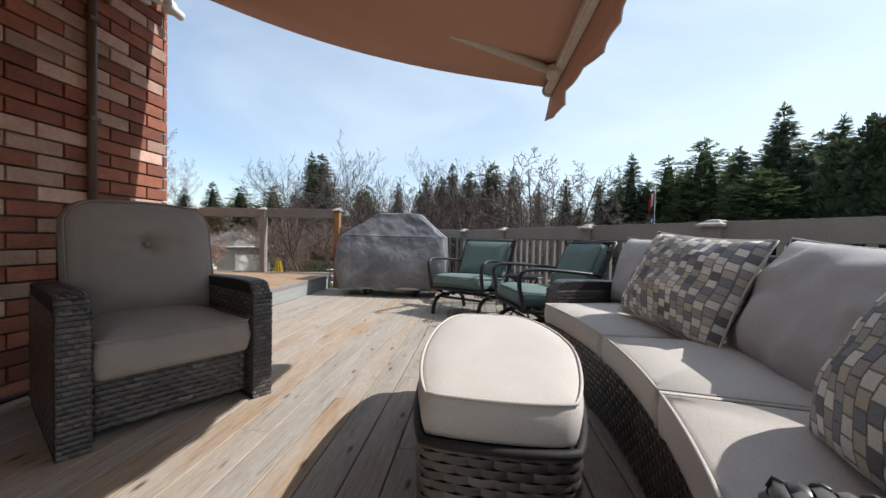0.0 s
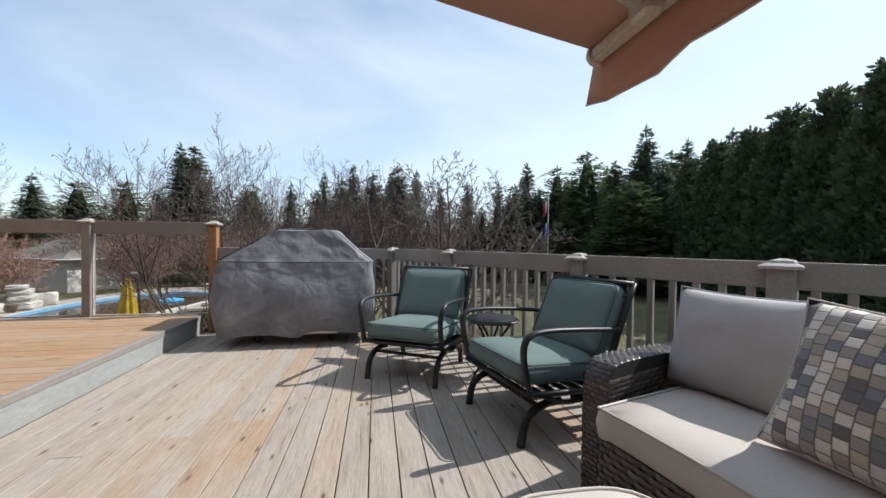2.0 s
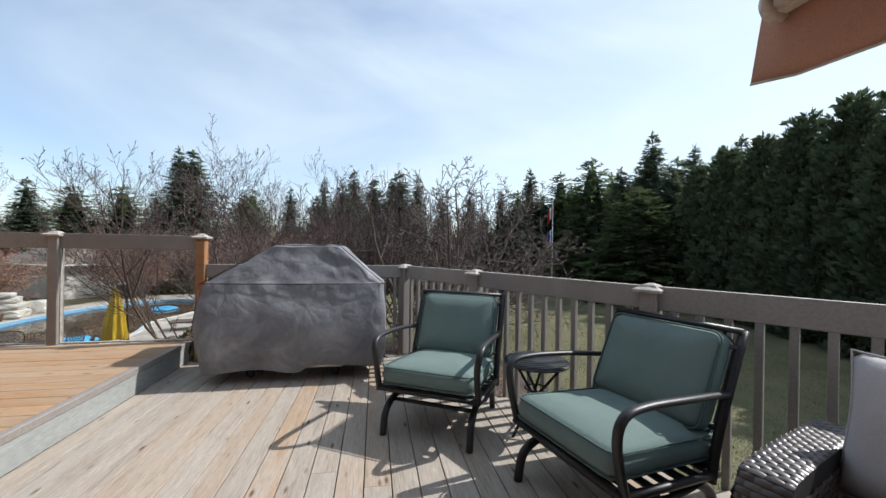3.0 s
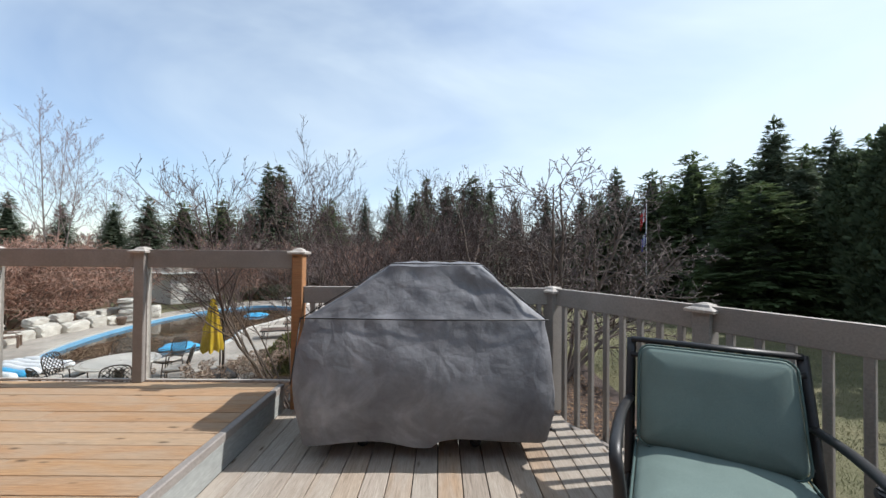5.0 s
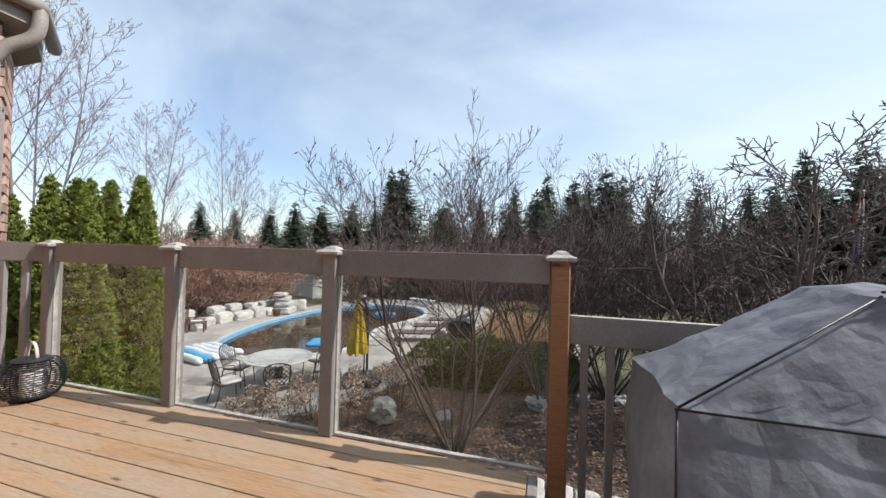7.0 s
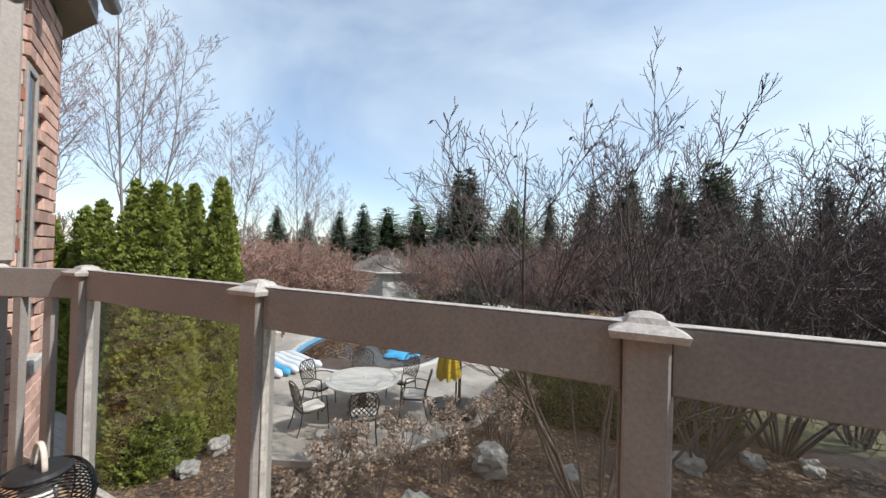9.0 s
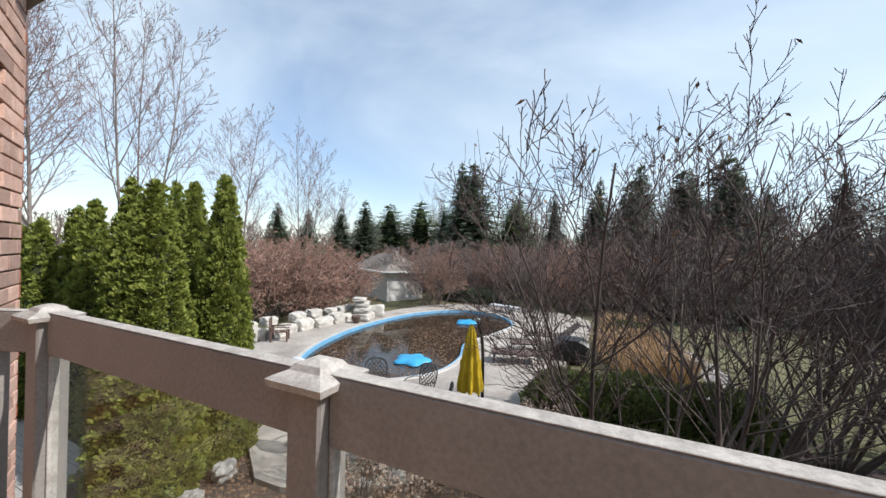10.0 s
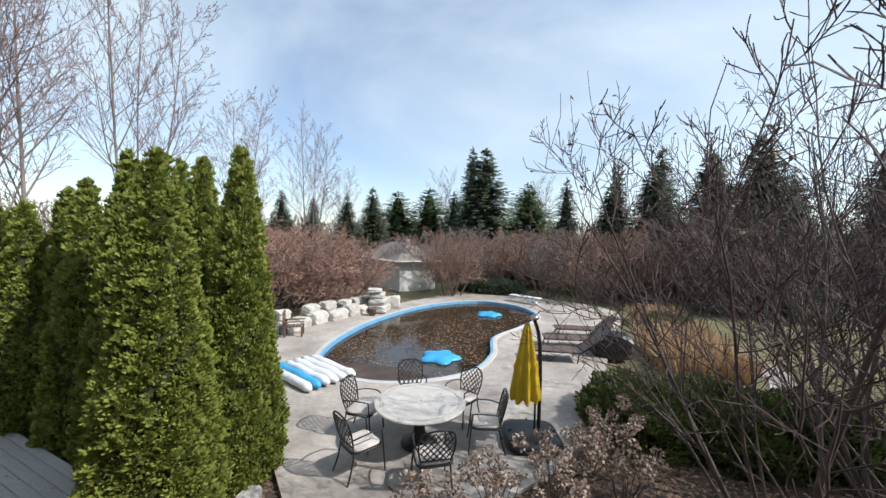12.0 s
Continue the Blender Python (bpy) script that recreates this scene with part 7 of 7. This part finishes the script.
# ---- evergreen mounds, grasses, dry flowers, stones in the beds ----
def mound(name, label, x, y, rx, ry, h, n, material, r, base, category, size=(0.05, 0.11)):
    t = thing(name, label, category, m=pose(x, y, base))
    v, f = [], []
    for _ in range(n):
        a, q = r.random() * math.tau, r.random()
        el = math.asin(q)
        lump = 1 + 0.16 * noise.noise(Vector((math.cos(a) * 2.2, math.sin(a) * 2.2, q * 3 + x))) + 0.10 * noise.noise(Vector((math.cos(a) * 6, math.sin(a) * 6, q * 8 + x)))
        c = math.cos(el) ** 0.6
        p = Vector((rx * c * math.cos(a), ry * c * math.sin(a), h * q)) * lump * r.uniform(0.86, 1.0)
        o = Vector((p.x / rx ** 2, p.y / ry ** 2, p.z / h ** 2)).normalized()
        d = (o + Vector((r.uniform(-0.8, 0.8), r.uniform(-0.8, 0.8), r.uniform(-0.2, 0.9)))).normalized()
        L = r.uniform(*size)
        cards(v, f, p - d * L * 0.3, d, Vector((r.uniform(-1, 1), r.uniform(-1, 1), r.uniform(-1, 1))).normalized(), L * 1.3, L * 0.6)
    # dark blob inside the mound, coloured as the shade behind its leaves
    bm = bmesh.new()
    bmesh.ops.create_icosphere(bm, subdivisions=3, radius=1)
    for q in bm.verts:
        c = q.co.copy()
        k = 0.80 + 0.1 * noise.noise(c * 2)
        q.co = Vector((c.x * rx * k, c.y * ry * k, max(-0.05, c.z) * h * k))
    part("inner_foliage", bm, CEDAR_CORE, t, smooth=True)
    piece("foliage", mesh_of("foliage", v, f, material), t, kind="stuff")
    return t


r = random.Random(77)
for x, y, rx, ry, h, n in ((-4.75, 13.7, 1.05, 1.15, 0.95, 9000), (-3.4, 13.9, 1.1, 1.2, 1.0, 9000), (-2.1, 14.2, 1.0, 1.1, 0.95, 7000)):
    mound("yew_shrub", "low spreading dark green yew beside the patio", x, y, rx, ry, h, n, YEW, r, GROUND, "shrub")
mound("yew_shrub", "small rounded evergreen among the dry grasses", -3.2, 22.6, 0.9, 0.8, 0.75, 3500, YEW, r, GROUND, "shrub")
mound("yew_shrub", "low evergreen clump below the bare brush", -12.8, 29.2, 2.4, 1.0, 0.9, 3500, NEEDLE, r, GROUND, "shrub", (0.1, 0.2))
mound("conical_cedar", "narrow young cedar on the lawn edge", 13.4, 22.6, 0.55, 0.55, 2.6, 5000, NEEDLE_PINE, r, GROUND, "shrub")


def grass_clump(x, y, rad, h, n, material, r, label, name="ornamental_grass"):
    t = thing(name, label, "grass", "dry ornamental grasses", m=pose(x, y, GROUND))
    v, f = [], []
    for _ in range(n):
        a, q = r.random() * math.tau, math.sqrt(r.random()) * rad
        p = Vector((q * math.cos(a), q * math.sin(a), 0))
        lean = Vector((math.cos(a), math.sin(a), 0)) * r.uniform(0.0, 0.5) + Vector((r.uniform(-0.25, 0.25), r.uniform(-0.25, 0.25), 1))
        d = lean.normalized()
        L = h * r.uniform(0.55, 1.1)
        w = r.uniform(0.006, 0.014)
        s_ = d.cross(Vector((r.uniform(-1, 1), r.uniform(-1, 1), 0.1))).normalized() * w
        b0 = len(v)
        m_ = p + d * L * 0.6
        e_ = p + d * L + Vector((lean.x, lean.y, -0.25)) * L * 0.25
        v += [p - s_, p + s_, m_ + s_ * 0.8, m_ - s_ * 0.8, e_]
        f += [(b0, b0 + 1, b0 + 2, b0 + 3), (b0 + 3, b0 + 2, b0 + 4)]
    piece("blades", mesh_of("blades", v, f, material), t, kind="stuff")
    return t


for x, y, rad in ((-3.3, 17.8, 0.75), (-2.5, 18.0, 0.65), (-3.6, 19.0, 0.75), (-2.8, 19.5, 0.8), (-3.7, 20.4, 0.7), (-2.9, 21.0, 0.7), (-3.9, 23.9, 0.6), (-3.3, 24.6, 0.7)):
    grass_clump(x, y, rad, 0.95, 900, DRY_GRASS, r, "tall dry straw-coloured ornamental grass")


HEADS = []
for k in range(4):
    v, f = [], []
    for _ in range(60):
        u = Vector((r.gauss(0, 1), r.gauss(0, 1), r.gauss(0, 1))).normalized()
        p = u * r.uniform(0.6, 1.0) * (0.9 if u.z < 0 else 1.0)
        cards(v, f, p, (u + Vector((r.uniform(-1, 1), r.uniform(-1, 1), r.uniform(-1, 1))) * 0.8).normalized(), u, 0.5, 0.45)
    HEADS.append(mesh_of("flower_head", v, f, DRY_BLOOM))


def hydrangea(x, y, n, h, r, base):
    t = thing("hydrangea", "leafless hydrangea with dry brown flower heads", "shrub", "dry hydrangeas", m=pose(x, y, base))
    lv, lf = [], []
    for k in range(n):
        a = math.tau * (k + r.random()) / n
        d = Vector((math.cos(a) * r.uniform(0.15, 0.75), math.sin(a) * r.uniform(0.15, 0.75), 1)).normalized()
        L = h * r.uniform(0.6, 1.1)
        m_ = d * L * 0.55 + Vector((r.uniform(-0.05, 0.05), r.uniform(-0.05, 0.05), 0))
        e_ = d * L + Vector((0, 0, 0.04))
        stick(lv, lf, Vector((0.06 * math.cos(a), 0.06 * math.sin(a), 0)), m_, 0.007, 0.005, 4)
        stick(lv, lf, m_, e_, 0.005, 0.0035, 4)
        if r.random() < 0.5:
            stick(lv, lf, m_, m_ + Vector((r.uniform(-0.25, 0.25), r.uniform(-0.25, 0.25), 0.25)), 0.004, 0.003, 3)
        R = r.uniform(0.06, 0.11)
        piece("flower_head", HEADS[k % 4], t, Matrix.Translation(e_) @ pose(0, 0, 0, r.uniform(0, 360), 0, r.uniform(0, 360)) @ Matrix.Diagonal((R, R, R * 0.85, 1)), "dry papery brown flower head")
    piece("stalk", mesh_of("stalk", lv, lf, TWIG), t, kind="stuff")


BED = -1.93
for x, y, n, h in ((-6.9, 9.1, 13, 0.7), (-7.1, 9.55, 10, 0.6), (-6.4, 10.15, 14, 0.8), (-5.85, 10.9, 16, 0.75), (-5.45, 11.7, 16, 0.8), (-5.1, 12.5, 12, 0.8), (-6.3, 9.3, 12, 0.9), (-6.6, 8.5, 12, 0.8), (-5.6, 10.0, 12, 0.8), (-5.0, 11.2, 14, 0.9)):
    hydrangea(x, y, n, h, r, BED)
BOULD = [rock_mesh("boulder", 1, 1, 1, BOULDER, 20 + k, 0.42, 0.5) for k in range(4)]
for x, y, sx, sy, sz in ((-5.05, 10.55, 0.62, 0.5, 0.55), (-3.95, 11.0, 0.5, 0.36, 0.2), (-7.75, 10.2, 0.45, 0.4, 0.25), (-9.3, 9.0, 0.4, 0.3, 0.3), (-9.1, 8.4, 0.35, 0.3, 0.26), (-5.7, 9.3, 0.5, 0.4, 0.25), (-6.0, 8.4, 0.6, 0.42, 0.3), (-4.6, 9.2, 0.35, 0.3, 0.2), (-2.2, 12.2, 0.5, 0.4, 0.3), (-1.2, 12.8, 0.45, 0.4, 0.26), (-0.4, 13.0, 0.5, 0.35, 0.28)):
    ob = new("boulder", BOULD[r.randrange(4)])
    ob.matrix_basis = pose(x, y, BED - 0.03, 0, 0, r.uniform(0, 360)) @ Matrix.Diagonal((sx * 0.8, sy * 0.8, sz * 0.85, 1))
    tagged(ob, "rough grey boulder lying in the mulch bed", "boulder", "boulders in the bed")
PAVER = [rock_mesh("paving_stone", 1, 1, 1, STONE, 40 + k, 0.06, 0.85) for k in range(3)]
for k in range(9):
    ob = new("paving_stone", PAVER[k % 3])
    ob.matrix_basis = pose(-2.9 + 0.36 * k, 9.15 + 0.05 * math.sin(k), BED + 0.02, 0, 0, r.uniform(-8, 8)) @ Matrix.Diagonal((0.33, 0.55, 0.09, 1))
    tagged(ob, "flat pale paving stone along the deck path", "paving stone", "stone path")
# leaf litter, gravel edge and lawn blades
verts, faces = [], []
for _ in range(36000):
    x, y = r.uniform(-10.5, 3.2), r.uniform(6.2, 13.6)
    if inside(x, y, PATIO_EDGE):
        continue
    z = GROUND - 0.05 + 0.11 + 0.05 * noise.noise(Vector((x * 0.6, y * 0.6, 0))) + 0.025 * noise.noise(Vector((x * 2.4, y * 2.4, 3)))
    leaf(verts, faces, x, y, z + 0.012, r.uniform(0.02, 0.05), r.uniform(0, 6.28), r.uniform(-0.4, 0.5), r)
tagged(new("leaf_litter", mesh_of("leaf_litter", verts, faces, LEAF_LITTER)), "dry brown leaves scattered over the mulch", "leaves", kind="stuff")
verts, faces = [], []
for _ in range(1500):
    u = r.random()
    x, y = -1.75 + 0.55 * math.sin(u * 3) + r.uniform(-0.35, 0.35), 15.6 + 6 * u
    s_ = r.uniform(0.03, 0.07)
    b0 = len(verts)
    verts += [Vector((x + s_ * dx * r.uniform(0.6, 1.2), y + s_ * dy * r.uniform(0.6, 1.2), GROUND + s_ * dz)) for dx, dy, dz in ((-1, 0, 0), (0, -1, 0), (1, 0, 0), (0, 1, 0), (0, 0, 1.1))]
    faces += [(b0, b0 + 1, b0 + 4), (b0 + 1, b0 + 2, b0 + 4), (b0 + 2, b0 + 3, b0 + 4), (b0 + 3, b0, b0 + 4)]
tagged(new("gravel_edge", mesh_of("gravel_edge", verts, faces, GRAVEL)), "strip of pale gravel between grasses and lawn", "gravel", kind="stuff")
verts, faces = [], []
for _ in range(60000):
    x, y = r.uniform(-1.0, 13), r.uniform(4, 20)
    if y < 15 and x < 4.0 and x < 4.0 - (y - 5) * 0.05:
        continue
    h_ = r.uniform(0.03, 0.085)
    a = r.uniform(0, 6.28)
    b0 = len(verts)
    verts += [Vector((x, y, GROUND)), Vector((x + 0.012 * math.cos(a), y + 0.012 * math.sin(a), GROUND)), Vector((x + r.uniform(-0.05, 0.05), y + r.uniform(-0.05, 0.05), GROUND + h_))]
    faces += [(b0, b0 + 1, b0 + 2)]
tagged(new("grass_blades", mesh_of("grass_blades", verts, faces, LAWN_BLADE)), "patchy short straw and green lawn grass", "grass", kind="stuff")
# low platform beside the cedars
plat = thing("platform", "low grey weathered timber platform beside the cedars", "platform", m=pose(-14.6, 6.4, GROUND + 0.22))
for k in range(13):
    piece("board", board_mesh(3.6, 0.14, 0.04, PLANK_GREY), plat, pose(0, 0.08 + 0.146 * k, 0))
box_part("rim", (0.0, -0.01, -0.21), (3.6, 0.0, -0.041), PLANK_GREY, plat)
box_part("rim", (3.55, 0.0, -0.21), (3.6, 1.9, -0.041), PLANK_GREY, plat)
